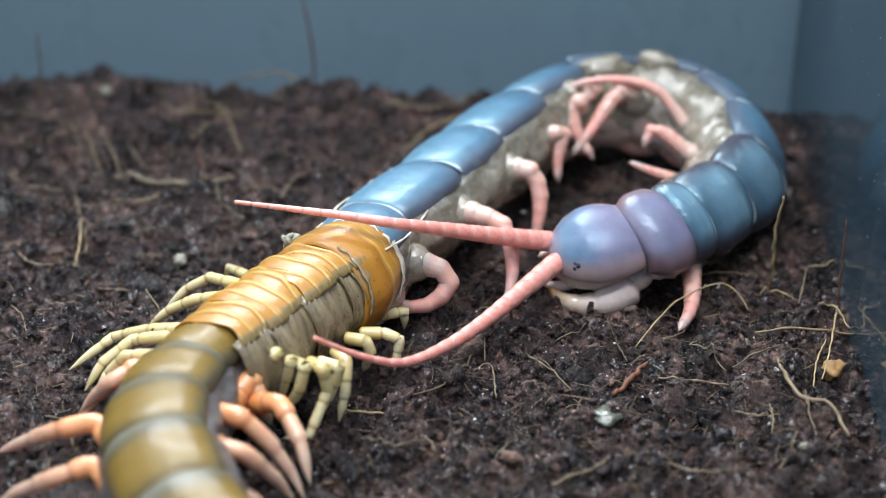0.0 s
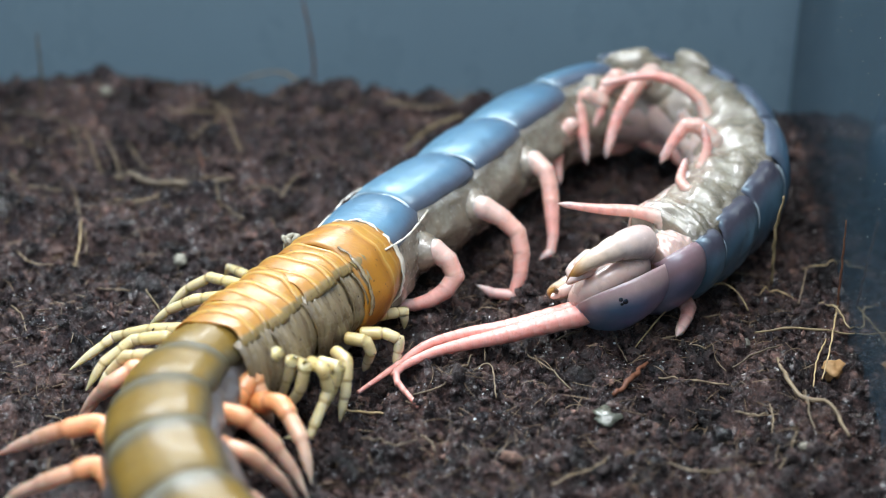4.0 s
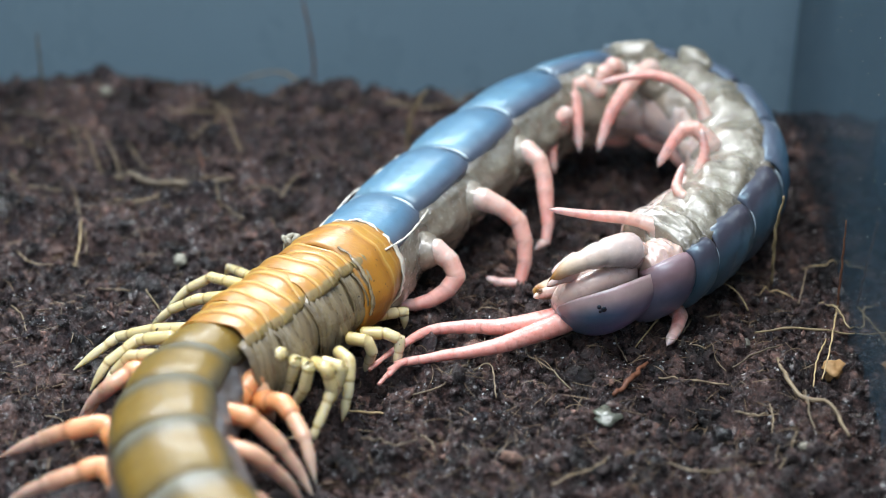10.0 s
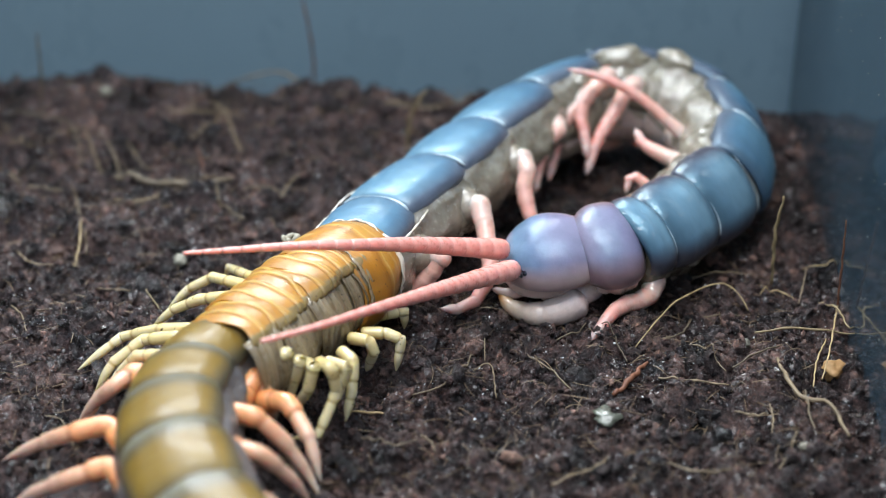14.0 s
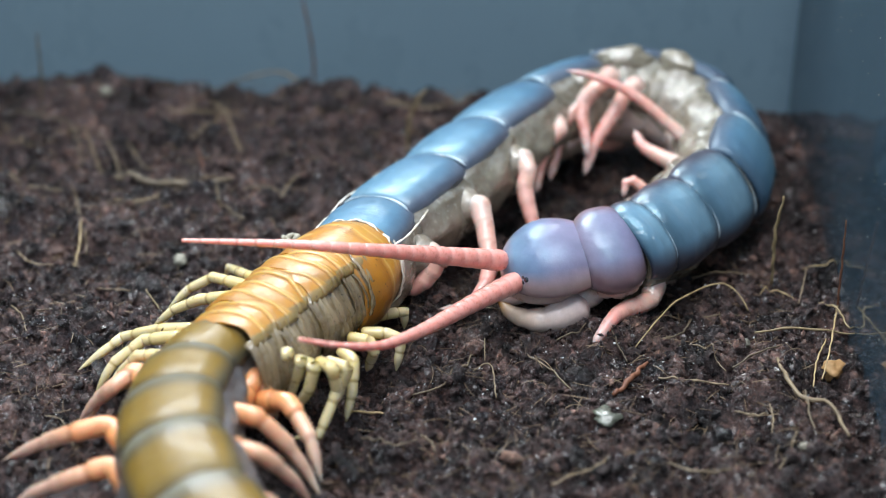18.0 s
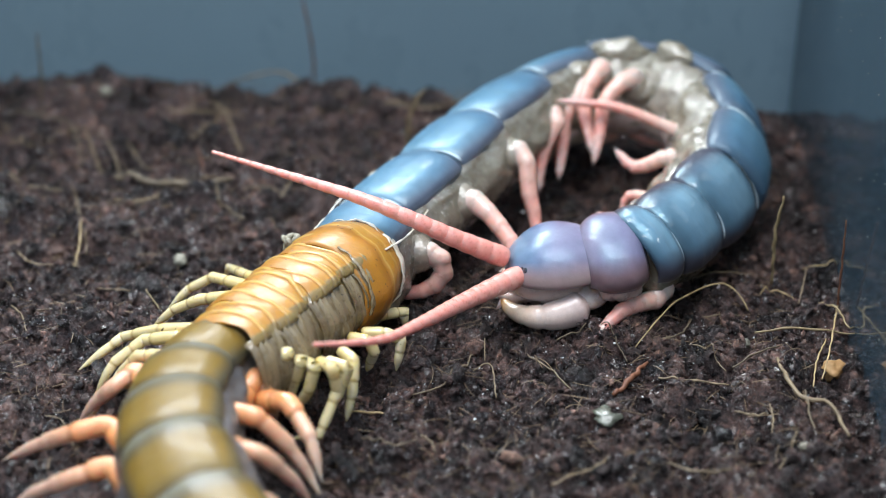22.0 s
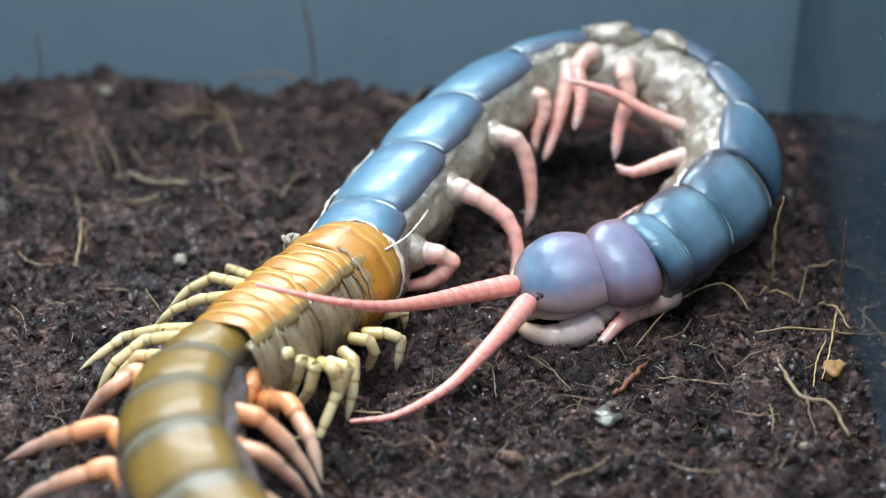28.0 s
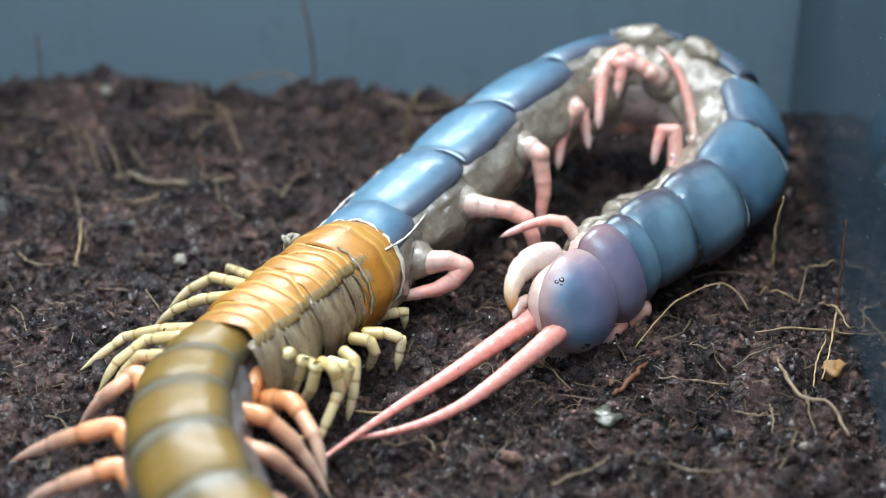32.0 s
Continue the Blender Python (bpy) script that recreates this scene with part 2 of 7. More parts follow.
def fibre_material(name, a, c):
    m, n, l, b = material(name, 0.55, 0, 0.4)
    g = noise_at(n, l, 500, 4, 0.6, (1, 1, 1))
    r = ramp(n, [(0.3, a), (0.7, c)])
    l.new(g.outputs["Fac"], r.inputs["Fac"])
    oi = n.new("ShaderNodeObjectInfo")
    rv = ramp(n, [(0.0, (0.6, 0.6, 0.6)), (1.0, (1.25, 1.2, 1.1))])
    l.new(oi.outputs["Random"], rv.inputs["Fac"])
    l.new(mix(n, l, r.outputs["Color"], rv.outputs["Color"], 1.0, "MULTIPLY"), b.inputs["Base Color"])
    bump(n, l, b, g.outputs["Fac"], 0.5, 0.0004)
    return m


def wall_material(name, lo, hi, gloss=0.16, dull=0.42, glow=None):
    m, n, l, b = material(name, 0.28, 0, 0.5)
    big = noise_at(n, l, 14, 4, 0.6)
    r = ramp(n, [(0.3, lo), (0.7, hi)])
    l.new(big.outputs["Fac"], r.inputs["Fac"])
    smear = noise_at(n, l, 60, 5, 0.65, (1, 1, 0.7))
    r2 = ramp(n, [(0.35, (0.93, 0.93, 0.93)), (0.75, (1.12, 1.10, 1.08))])
    l.new(smear.outputs["Fac"], r2.inputs["Fac"])
    l.new(mix(n, l, r.outputs["Color"], r2.outputs["Color"], 1.0, "MULTIPLY"), b.inputs["Base Color"])
    rr = n.new("ShaderNodeMapRange")
    rr.inputs["To Min"].default_value, rr.inputs["To Max"].default_value = gloss, dull
    l.new(smear.outputs["Fac"], rr.inputs["Value"])
    l.new(rr.outputs["Result"], b.inputs["Roughness"])
    bump(n, l, b, big.outputs["Fac"], 0.1, 0.002)
    if glow:
        # thin milky plastic lets some light through
        tr = n.new("ShaderNodeBsdfTranslucent")
        tr.inputs["Color"].default_value = (*glow, 1)
        add = n.new("ShaderNodeMixShader")
        add.inputs["Fac"].default_value = 0.5
        l.new(b.outputs["BSDF"], add.inputs[1])
        l.new(tr.outputs["BSDF"], add.inputs[2])
        l.new(add.outputs["Shader"], n["Material Output"].inputs["Surface"])
    return m


M_SOIL = soil_material()
M_WALL = wall_material("teal_plastic", (0.046, 0.074, 0.094), (0.062, 0.098, 0.122), glow=(0.435, 0.508, 0.54))
# The right wall's plastic is darker and glossier than the other walls'.
M_DARK_WALL = wall_material("dark_plastic", (0.022, 0.037, 0.050), (0.032, 0.053, 0.070), 0.03, 0.14)
M_FIBRE = fibre_material("tan_root", (0.10, 0.074, 0.048), (0.25, 0.19, 0.12))
M_SHELL = skin("pearly_shell", [(0.3, (0.07, 0.07, 0.055)), (0.7, (0.15, 0.16, 0.12))], rough=0.25, coat=0.4, sub=0.1, grain=300)
# Near-white grains give the sparkle of wet crumbs as plain colour.
M_PEAT_GLINT = skin("peat_glint", [(0.3, (0.45, 0.44, 0.43)), (0.7, (0.85, 0.85, 0.86))], rough=0.1, coat=1.0, sub=0.2)
M_HAIR = fibre_material("hair_root", (0.07, 0.045, 0.028), (0.20, 0.14, 0.085))
M_STRAW = fibre_material("pale_straw", (0.22, 0.155, 0.075), (0.42, 0.32, 0.175))
M_RUST = fibre_material("rust_root", (0.14, 0.05, 0.025), (0.26, 0.11, 0.06))
M_CHIP = fibre_material("wood_chip", (0.25, 0.13, 0.05), (0.46, 0.29, 0.13))
M_STONE = fibre_material("pale_grit", (0.14, 0.13, 0.105), (0.34, 0.33, 0.27))


# ---- mesh helpers ----
def mesh_of(name, verts, faces, mat, smooth=True, along=None):
    me = bpy.data.meshes.new(name)
    me.from_pydata([tuple(v) for v in verts], [], faces)
    if smooth:
        me.polygons.foreach_set("use_smooth", [True] * len(me.polygons))
    if along is not None:
        me.attributes.new("along", "FLOAT", "POINT").data.foreach_set("value", list(along))
    me.materials.append(mat)
    me.update()
    return me


def part(name, me, parent=None, label="", m=None):
    ob = new(name, me)
    if parent is not None:
        ob.parent = parent
    if m is not None:
        ob.matrix_basis = m
    if label:
        tagged(ob, label)
    return ob


def shell(name, f, nu, nv, thick, mat, closed=False):
    """A curved plate with thickness. f(u, v) gives a point in mm for u, v in 0..1; thick points inwards, in mm."""
    out = [[Vector(f(i / nu, j / nv)) for j in range(nv + 1)] for i in range(nu + 1)]
    verts, faces, along, across = [], [], [], []
    inner = []
    for i in range(nu + 1):
        for j in range(nv + 1):
            a = out[min(i + 1, nu)][j] - out[max(i - 1, 0)][j]
            b = out[i][min(j + 1, nv)] - out[i][max(j - 1, 0)]
            nrm = a.cross(b)
            nrm = nrm.normalized() if nrm.length > 1e-9 else Vector((0, 0, 1))
            verts.append(out[i][j] * MM)
            inner.append((out[i][j] - nrm * thick) * MM)
            along.append(i / nu)
            across.append(abs(2 * j / nv - 1))
    n = len(verts)
    verts += inner
    along += along
    across += across
    k = nv + 1
    for i in range(nu):
        for j in range(nv):
            q = (i * k + j, (i + 1) * k + j, (i + 1) * k + j + 1, i * k + j + 1)
            faces.append(q)
            if thick:
                faces.append(tuple(n + x for x in reversed(q)))
    if not thick:
        # a solid body: only its outer skin, closed at both ends
        faces.append(tuple(range(k - 1)))
        faces.append(tuple(nu * k + j for j in range(k - 2, -1, -1)))
        me = mesh_of(name, verts[:n], faces, mat, True, along[:n])
        bm = bmesh.new()
        bm.from_mesh(me)
        bmesh.ops.remove_doubles(bm, verts=bm.verts, dist=1e-7)
        bmesh.ops.recalc_face_normals(bm, faces=bm.faces)
        bm.to_mesh(me)
        bm.free()
        return me
    for i in range(nu):
        for j, flip in ((0, True), (nv, False)):
            q = (i * k + j, (i + 1) * k + j, n + (i + 1) * k + j, n + i * k + j)
            faces.append(q[::-1] if flip else q)
    for j in range(nv):
        for i, flip in ((0, False), (nu, True)):
            q = (i * k + j, i * k + j + 1, n + i * k + j + 1, n + i * k + j)
            faces.append(q[::-1] if flip else q)
    me = mesh_of(name, verts, faces, mat, True, along)
    me.attributes.new("across", "FLOAT", "POINT").data.foreach_set("value", across)
    return me


def spline(points, n):
    """n + 1 even samples of a Catmull-Rom curve through points (numpy rows of any width)."""
    p = np.array(points, float)
    p = np.vstack([2 * p[0] - p[1], p, 2 * p[-1] - p[-2]])
    res = []
    segs = len(p) - 3
    fine = 24
    for i in range(segs):
        a, b, c, d = p[i:i + 4]
        for s in range(fine):
            x = s / fine
            res.append(0.5 * (2 * b + (c - a) * x + (2 * a - 5 * b + 4 * c - d) * x * x + (3 * b - a - 3 * c + d) * x ** 3))
    res.append(p[-2])
    res = np.array(res)
    s = np.concatenate([[0], np.cumsum(np.linalg.norm(np.diff(res[:, :3], axis=0), axis=1))])
    want = np.linspace(0, s[-1], n + 1)
    return np.stack([np.interp(want, s, res[:, k]) for k in range(res.shape[1])], 1), s[-1]


def stiffen(points, k=0.16):
    """Straight joints with small bends between them."""
    p = [Vector(q) for q in points]
    res = [p[0]]
    for a, b in zip(p, p[1:]):
        res += [a.lerp(b, k), a.lerp(b, 1 - k)]
    return res + [p[-1]]


def tube(name, points, radius, mat, n=24, ring=10, squash=1.0, lo=0.0, hi=1.0):
    """A round limb along points (mm); radius(x) in mm for x in 0..1. Ends are closed."""
    c, length = spline(points, n)
    verts, faces, along = [], [], []
    up = Vector((0.13, 0.21, 1)).normalized()
    for i in range(n + 1):
        d = Vector(c[min(i + 1, n)] - c[max(i - 1, 0)]).normalized()
        side = d.cross(up)
        side = side.normalized() if side.length > 0.05 else Vector((1, 0, 0))
        top = side.cross(d).normalized()
        up = top
        x = lo + (hi - lo) * i / n
        r = radius(x)
        for j in range(ring):
            a = 2 * math.pi * j / ring
            verts.append((Vector(c[i]) + side * (r * math.cos(a)) + top * (r * squash * math.sin(a))) * MM)
            along.append(x)
    for i in range(n):
        for j in range(ring):
            faces.append((i * ring + j, i * ring + (j + 1) % ring, (i + 1) * ring + (j + 1) % ring, (i + 1) * ring + j))
    faces.append(tuple(range(ring - 1, -1, -1)))
    faces.append(tuple(n * ring + j for j in range(ring)))
    return mesh_of(name, verts, faces, mat, True, along)


# ---- the tub: peat floor and four plastic walls ----
YAW = radians(8.0)
ALONG, DEEP = Vector((math.cos(YAW), -math.sin(YAW), 0)), Vector((math.sin(YAW), math.cos(YAW), 0))
BACK = Vector((0, 0.0755, 0))
RIGHT = Vector((0.0680, -0.032, 0))
SIDE = Vector((math.sin(radians(5.2)), math.cos(radians(5.2)), 0))


def wall(name, a, b, top, label, mat, bow=0.0, thick=0.003):
    """An upright plastic sheet from a to b on the floor plan, its inner face on the line a-b."""
    d = (b - a).normalized()
    out = Vector((-d.y, d.x, 0))
    n = 40
    verts, faces = [], []
    for i in range(n + 1):
        q = a.lerp(b, i / n) + out * bow * math.sin(math.pi * min(1, i / n * 1.6))
        for off, z in ((0, -0.03), (0, top), (thick, top), (thick, -0.03)):
            verts.append(q + out * off + Vector((0, 0, z)))
    for i in range(n):
        for k in range(4):
            faces.append((i * 4 + k, (i + 1) * 4 + k, (i + 1) * 4 + (k + 1) % 4, i * 4 + (k + 1) % 4))
    faces += [(0, 1, 2, 3), (n * 4 + 3, n * 4 + 2, n * 4 + 1, n * 4)]
    return tagged(new(name, mesh_of(name, verts, faces, mat, False)), label, "wall", "", "structure")


def meet(p, u, q, v):
    k = ((q.x - p.x) * v.y - (q.y - p.y) * v.x) / (u.x * v.y - u.y * v.x)
    return p + u * k


CORNER = meet(BACK, ALONG, RIGHT, SIDE)
LEFT_BACK, RIGHT_FRONT = CORNER - ALONG * 0.26, CORNER - SIDE * 0.42
LEFT_FRONT = LEFT_BACK - DEEP * 0.42
wall("wall_back", LEFT_BACK, CORNER, 0.09, "teal plastic tub wall, faintly smeared", M_WALL)
wall("wall_right", CORNER, RIGHT_FRONT, 0.09, "dark glossy plastic tub wall with smears", M_DARK_WALL, 0.001)
wall("wall_front", RIGHT_FRONT, LEFT_FRONT, 0.09, "teal plastic tub wall behind the peat", M_WALL)
wall("wall_left", LEFT_FRONT, LEFT_BACK, 0.09, "teal plastic tub wall beside the peat", M_WALL)

MOUNDS = [(-28, 64, 9, 8.0), (-22, 60, 6, 4.0), (-75, 62, 14, 2.5), (-55, 68, 7, 3.0), (-5, 66, 12, 2.0), (78, 50, 9, 4.0), (-100, 65, 12, 3.0), (24, -45, 10, 2.5), (40, -55, 9, -2.5), (-80, 20, 25, 2.0), (10, 55, 20, -1.0), (60, -20, 20, -1.0)]


def soil_height(x, y):
    """Height of the peat in metres at a place in metres."""
    h = 0.0024 * noise.noise(Vector((x * 45, y * 45, 1.3))) + 0.0036 * noise.noise(Vector((x * 120, y * 120, 4.1)))
    h += 0.0033 * noise.noise(Vector((x * 320, y * 320, 7.7))) + 0.0015 * noise.noise(Vector((x * 800, y * 800, 2.2)))
    for mx, my, r, k in MOUNDS:
        d = ((x * 1000 - mx) ** 2 + (y * 1000 - my) ** 2) / (r * r)
        if d < 6:
            h += 0.001 * k * math.exp(-d)
    return h - 0.0012


def axis(a, b, lo, hi, step):
    mid = list(np.arange(lo, hi, step))
    left = [lo - (lo - a) * k for k in (1, 0.7, 0.45, 0.28, 0.16, 0.08, 0.03)]
    right = [hi + (b - hi) * k for k in (0, 0.03, 0.08, 0.16, 0.28, 0.45, 0.7, 1)]
    return left + mid + right


def ground():
    """One sheet of peat, in the tub's own axes, fine where it is near."""
    us = axis(-0.26, 0.020, -0.215, 0.010, 0.0009)
    vs = axis(-0.42, 0.0, -0.165, -0.0005, 0.0009)
    verts, faces = [], []
    for u in us:
        for v in vs:
            q = CORNER + ALONG * u + DEEP * v
            verts.append((q.x, q.y, soil_height(q.x, q.y)))
    k = len(vs)
    for i in range(len(us) - 1):
        for j in range(k - 1):
            faces.append((i * k + j, (i + 1) * k + j, (i + 1) * k + j + 1, i * k + j + 1))
    return tagged(new("ground", mesh_of("ground", verts, faces, M_SOIL)), "moist dark brown peat soil, loose and crumbly", "soil", "", "structure")


ground()


def crumbs(name, count, lo, hi, seed, area, label, mat, smooth):
    """Loose crumbs lying on the peat, many small lumps in one mesh."""
    rng = np.random.default_rng(seed)
    bm = bmesh.new()
    bmesh.ops.create_icosphere(bm, subdivisions=2 if hi > 2.4 else 1, radius=1)
    base = np.array([v.co[:] for v in bm.verts])
    tri = np.array([[v.index for v in f.verts] for f in bm.faces])
    bm.free()
    forms = []
    for k in range(10):
        off = Vector((k * 7.1, 3.3, 1.7))
        forms.append(base * np.array([1 + 0.75 * noise.noise(Vector(b) * 1.3 + off) + 0.3 * noise.noise(Vector(b) * 3.1 + off) for b in base])[:, None] * rng.uniform(0.42, 1.6, 3))
    allv, allf = [], []
    nv = len(base)
    for i in range(count):
        u, v = rng.uniform(area[0], area[1]), rng.uniform(area[2], area[3])
        q = CORNER + ALONG * u + DEEP * v
        r = lo * (hi / lo) ** (rng.random() ** 2.2) * MM * 0.5
        a = rng.normal(size=4)
        a /= np.linalg.norm(a)
        w, x, y, z = a
        rot = np.array([[1 - 2 * (y * y + z * z), 2 * (x * y - z * w), 2 * (x * z + y * w)], [2 * (x * y + z * w), 1 - 2 * (x * x + z * z), 2 * (y * z - x * w)], [2 * (x * z - y * w), 2 * (y * z + x * w), 1 - 2 * (x * x + y * y)]])
        allv.append(forms[i % 10] @ rot.T * r + np.array((q.x, q.y, soil_height(q.x, q.y) + r * 0.35)))
        allf.append(tri + i * nv)
    v, f = np.vstack(allv), np.vstack(allf)
    me = bpy.data.meshes.new(name)
    me.vertices.add(len(v))
    me.vertices.foreach_set("co", v.ravel())
    me.loops.add(f.size)
    me.loops.foreach_set("vertex_index", f.ravel())
    me.polygons.add(len(f))
    me.polygons.foreach_set("loop_start", np.arange(0, f.size, 3))
    me.update(calc_edges=True)
    me.polygons.foreach_set("use_smooth", [smooth] * len(f))
    me.materials.append(mat)
    return tagged(new(name, me), label, "soil", "", "stuff")


crumbs("soil_crumbs", 85000, 0.20, 1.8, 5, (-0.20, 0.008, -0.15, -0.002), "small dark brown peat crumbs on the soil", M_SOIL, False)
crumbs("soil_dust", 42000, 0.14, 0.55, 15, (-0.17, 0.008, -0.15, -0.03), "fine dark peat dust between the crumbs", M_SOIL, False)
crumbs("soil_clods", 640, 1.5, 4.6, 6, (-0.20, -0.004, -0.15, -0.004), "rough dark peat clods on the soil", M_SOIL, True)
crumbs("grit", 15000, 0.10, 0.42, 8, (-0.20, 0.008, -0.15, -0.002), "tiny pale grains standing in for glints on the wet peat", M_PEAT_GLINT, True)


def hairs(count, seed):
    """Short hair roots and slivers strewn over the peat, in one mesh."""
    rng = np.random.default_rng(seed)
    verts, faces = [], []
    for i in range(count):
        u, v = rng.uniform(-0.20, -0.003), rng.uniform(-0.15, -0.003)
        q = CORNER + ALONG * u + DEEP * v
        a, size, bend = rng.uniform(0, 6.28), rng.uniform(1.0, 5.0) * MM, rng.normal(0, 0.45)
        r = rng.uniform(0.03, 0.09) * MM
        z = soil_height(q.x, q.y) + rng.uniform(0.1, 0.7) * MM
        x, y, n0 = q.x, q.y, len(verts)
        rise = rng.normal(0.1, 0.35)
        for k in range(5):
            for c in range(3):
                e = a + 1.57
                o = (math.cos(c * 2.1) * r, math.sin(c * 2.1) * r)
                verts.append((x + math.cos(e) * o[0], y + math.sin(e) * o[0], z + o[1]))
            x += math.cos(a) * size / 4
            y += math.sin(a) * size / 4
            z += rise * size / 4 * (1 - k / 2)
            a += bend / 4
        for k in range(4):
            for c in range(3):
                faces.append((n0 + k * 3 + c, n0 + k * 3 + (c + 1) % 3, n0 + k * 3 + 3 + (c + 1) % 3, n0 + k * 3 + 3 + c))
    return tagged(new("hair_roots", mesh_of("hair_roots", verts, faces, M_HAIR)), "fine brown hair roots strewn over the peat", "roots", "", "stuff")


hairs(5200, 9)


def wall_specks(count, seed):
    """Tiny dried drops on the inner face of the dark wall, in one mesh."""
    rng = np.random.default_rng(seed)
    d = (RIGHT_FRONT - CORNER).normalized()
    out = Vector((-d.y, d.x, 0))
    verts, faces = [], []
    for i in range(count):
        k = rng.uniform(0.01, 0.40)
        q = CORNER.lerp(RIGHT_FRONT, k) + out * (0.001 * math.sin(math.pi * min(1, k * 1.6)))
        z, r = rng.uniform(0.006, 0.07), 0.0001 * rng.uniform(0.7, 2.0)
        n0 = len(verts)
        for c in range(8):
            a = c * math.pi / 4
            verts.append(q + d * (r * math.cos(a)) + Vector((0, 0, z + r * math.sin(a))))
        verts.append(q - out * r * 0.6 + Vector((0, 0, z)))
        for c in range(8):
            faces.append((n0 + c, n0 + (c + 1) % 8, n0 + 8))
    return tagged(new("wall_specks", mesh_of("wall_specks", verts, faces, M_STONE)), "tiny dried water specks on the dark plastic wall", "specks", "", "stuff")


wall_specks(170, 21)


# ---- the centipede ----
# Its fresh front half lies in a loop; places in mm: x, y, z of the body's axis and the roll in degrees (back tipped to its left).
BODY, FEELERS, REAR = {}, {"right": {}, "left": {}}, {}


def body_at(t, *rows):
    BODY[t] = np.array(rows, float)


def feeler_at(t, side, *rows):
    FEELERS[side][t] = np.array(rows, float)


def rear_at(t, *rows):
    REAR[t] = np.array(rows, float)


body_at(0.0, (-23.2, -37.5, 9, 0), (-16.4, -27.8, 10, 3), (-10.3, -13.1, 11, 13), (-2, -1.1, 12.1, 17), (7.1, 15.3, 12.9, 19), (17, 31.1, 13.4, 27), (26.8, 41.6, 13.6, 43), (38.7, 43.5, 13, 65), (50.9, 38.9, 12.5, 64), (57.3, 25, 11.5, 58), (56.2, 8.2, 10.5, 54), (46.9, -4.5, 10, 46), (39.3, -12.3, 10, 36), (33.5, -16, 9.5, 26), (18.4, -16.9, 8, 18))
body_at(1.0, (-23.2, -37.5, 9, 0), (-16.4, -27.8, 10, 3), (-10.3, -13.1, 11, 13), (-2, -1.1, 12.1, 17), (7.1, 15.3, 12.9, 19), (17, 31.1, 13.4, 27), (26.8, 41.6, 13.6, 43), (38.7, 43.5, 13, 65), (50.9, 38.9, 12.5, 64), (57.3, 25, 11.5, 58), (56.2, 8.2, 10.5, 54), (46.9, -4.5, 10, 46), (39.3, -12.3, 10, 36), (33.5, -16, 9.5, 26), (18.4, -16.9, 8, 18))
body_at(1.3, (-23.2, -37.5, 9, 0), (-16.4, -27.8, 10, 3), (-13.2, -13.5, 11.2, 13), (-5, -1.3, 13.3, 17), (4.9, 15.2, 15.6, 19), (15.2, 30.5, 17, 27), (25.9, 39.7, 17.5, 45), (37.7, 42.2, 17.5, 70), (49.8, 37.9, 17, 75), (57.8, 26.6, 15.6, 72), (57.8, 10.2, 14.2, 70), (50.2, -4.5, 13.4, 72), (41.7, -11.6, 13.2, 76), (33.9, -14.3, 13.5, 80), (16.8, -19.7, 13, 82))
body_at(1.55, (-23.2, -37.5, 9, 0), (-16.4, -27.8, 10, 3), (-13.2, -13.5, 11.2, 13), (-5, -1.3, 13.3, 17), (4.9, 15.2, 15.6, 19), (15.2, 30.5, 17, 27), (25.9, 39.7, 17.5, 45), (37.7, 42.2, 17.5, 70), (49.8, 37.9, 17, 75), (57.8, 26.6, 15.6, 72), (57.8, 10.2, 14.2, 70), (50.2, -4.5, 13.4, 72), (41.7, -11.6, 13.2, 76), (33.9, -14.3, 13.5, 80), (16.8, -19.7, 13, 82))
body_at(2.0, (-23.2, -37.5, 9, 0), (-16.4, -27.8, 10, 3), (-12.7, -13.6, 11.3, 13), (-4.5, -1.9, 13.6, 17), (5.4, 13.8, 16.2, 19), (15.6, 27.8, 17.8, 27), (26.2, 36.3, 18.3, 45), (38.5, 39.7, 18.3, 75), (50.3, 33.6, 17.8, 85), (57.3, 20.9, 15.7, 98), (56.9, 1.5, 13.1, 112), (50.2, -12.1, 11.1, 124), (43, -21.1, 10.3, 134), (37.6, -25.8, 9.5, 142), (23.2, -34.5, 8, 150))
body_at(2.5, (-23.2, -37.5, 9, 0), (-16.4, -27.8, 10, 3), (-9.4, -11, 11.1, 13), (0.1, 0.5, 12.4, 17), (9.3, 14.9, 13.5, 19), (19.2, 29.3, 14.1, 27), (29.4, 38.6, 14, 45), (41.3, 41.6, 14, 72), (52.5, 34.5, 13.5, 82), (57.6, 21.8, 12.3, 88), (56.9, 4.7, 11, 95), (49.4, -9.4, 10.2, 103), (42.9, -18.7, 10.1, 113), (37.4, -23.8, 9.5, 124), (22.2, -35.5, 8, 136))
body_at(6.5, (-23.2, -37.5, 9, 0), (-16.4, -27.8, 10, 3), (-9.4, -11, 11.1, 13), (0.1, 0.5, 12.4, 17), (9.3, 14.9, 13.5, 19), (19.2, 29.3, 14.1, 27), (29.4, 38.6, 14, 45), (41.3, 41.6, 14, 72), (52.5, 34.5, 13.5, 82), (57.6, 21.8, 12.3, 88), (56.9, 4.7, 11, 95), (49.4, -9.4, 10.2, 103), (42.9, -18.7, 10.1, 113), (37.4, -23.8, 9.5, 124), (22.2, -35.5, 8, 136))
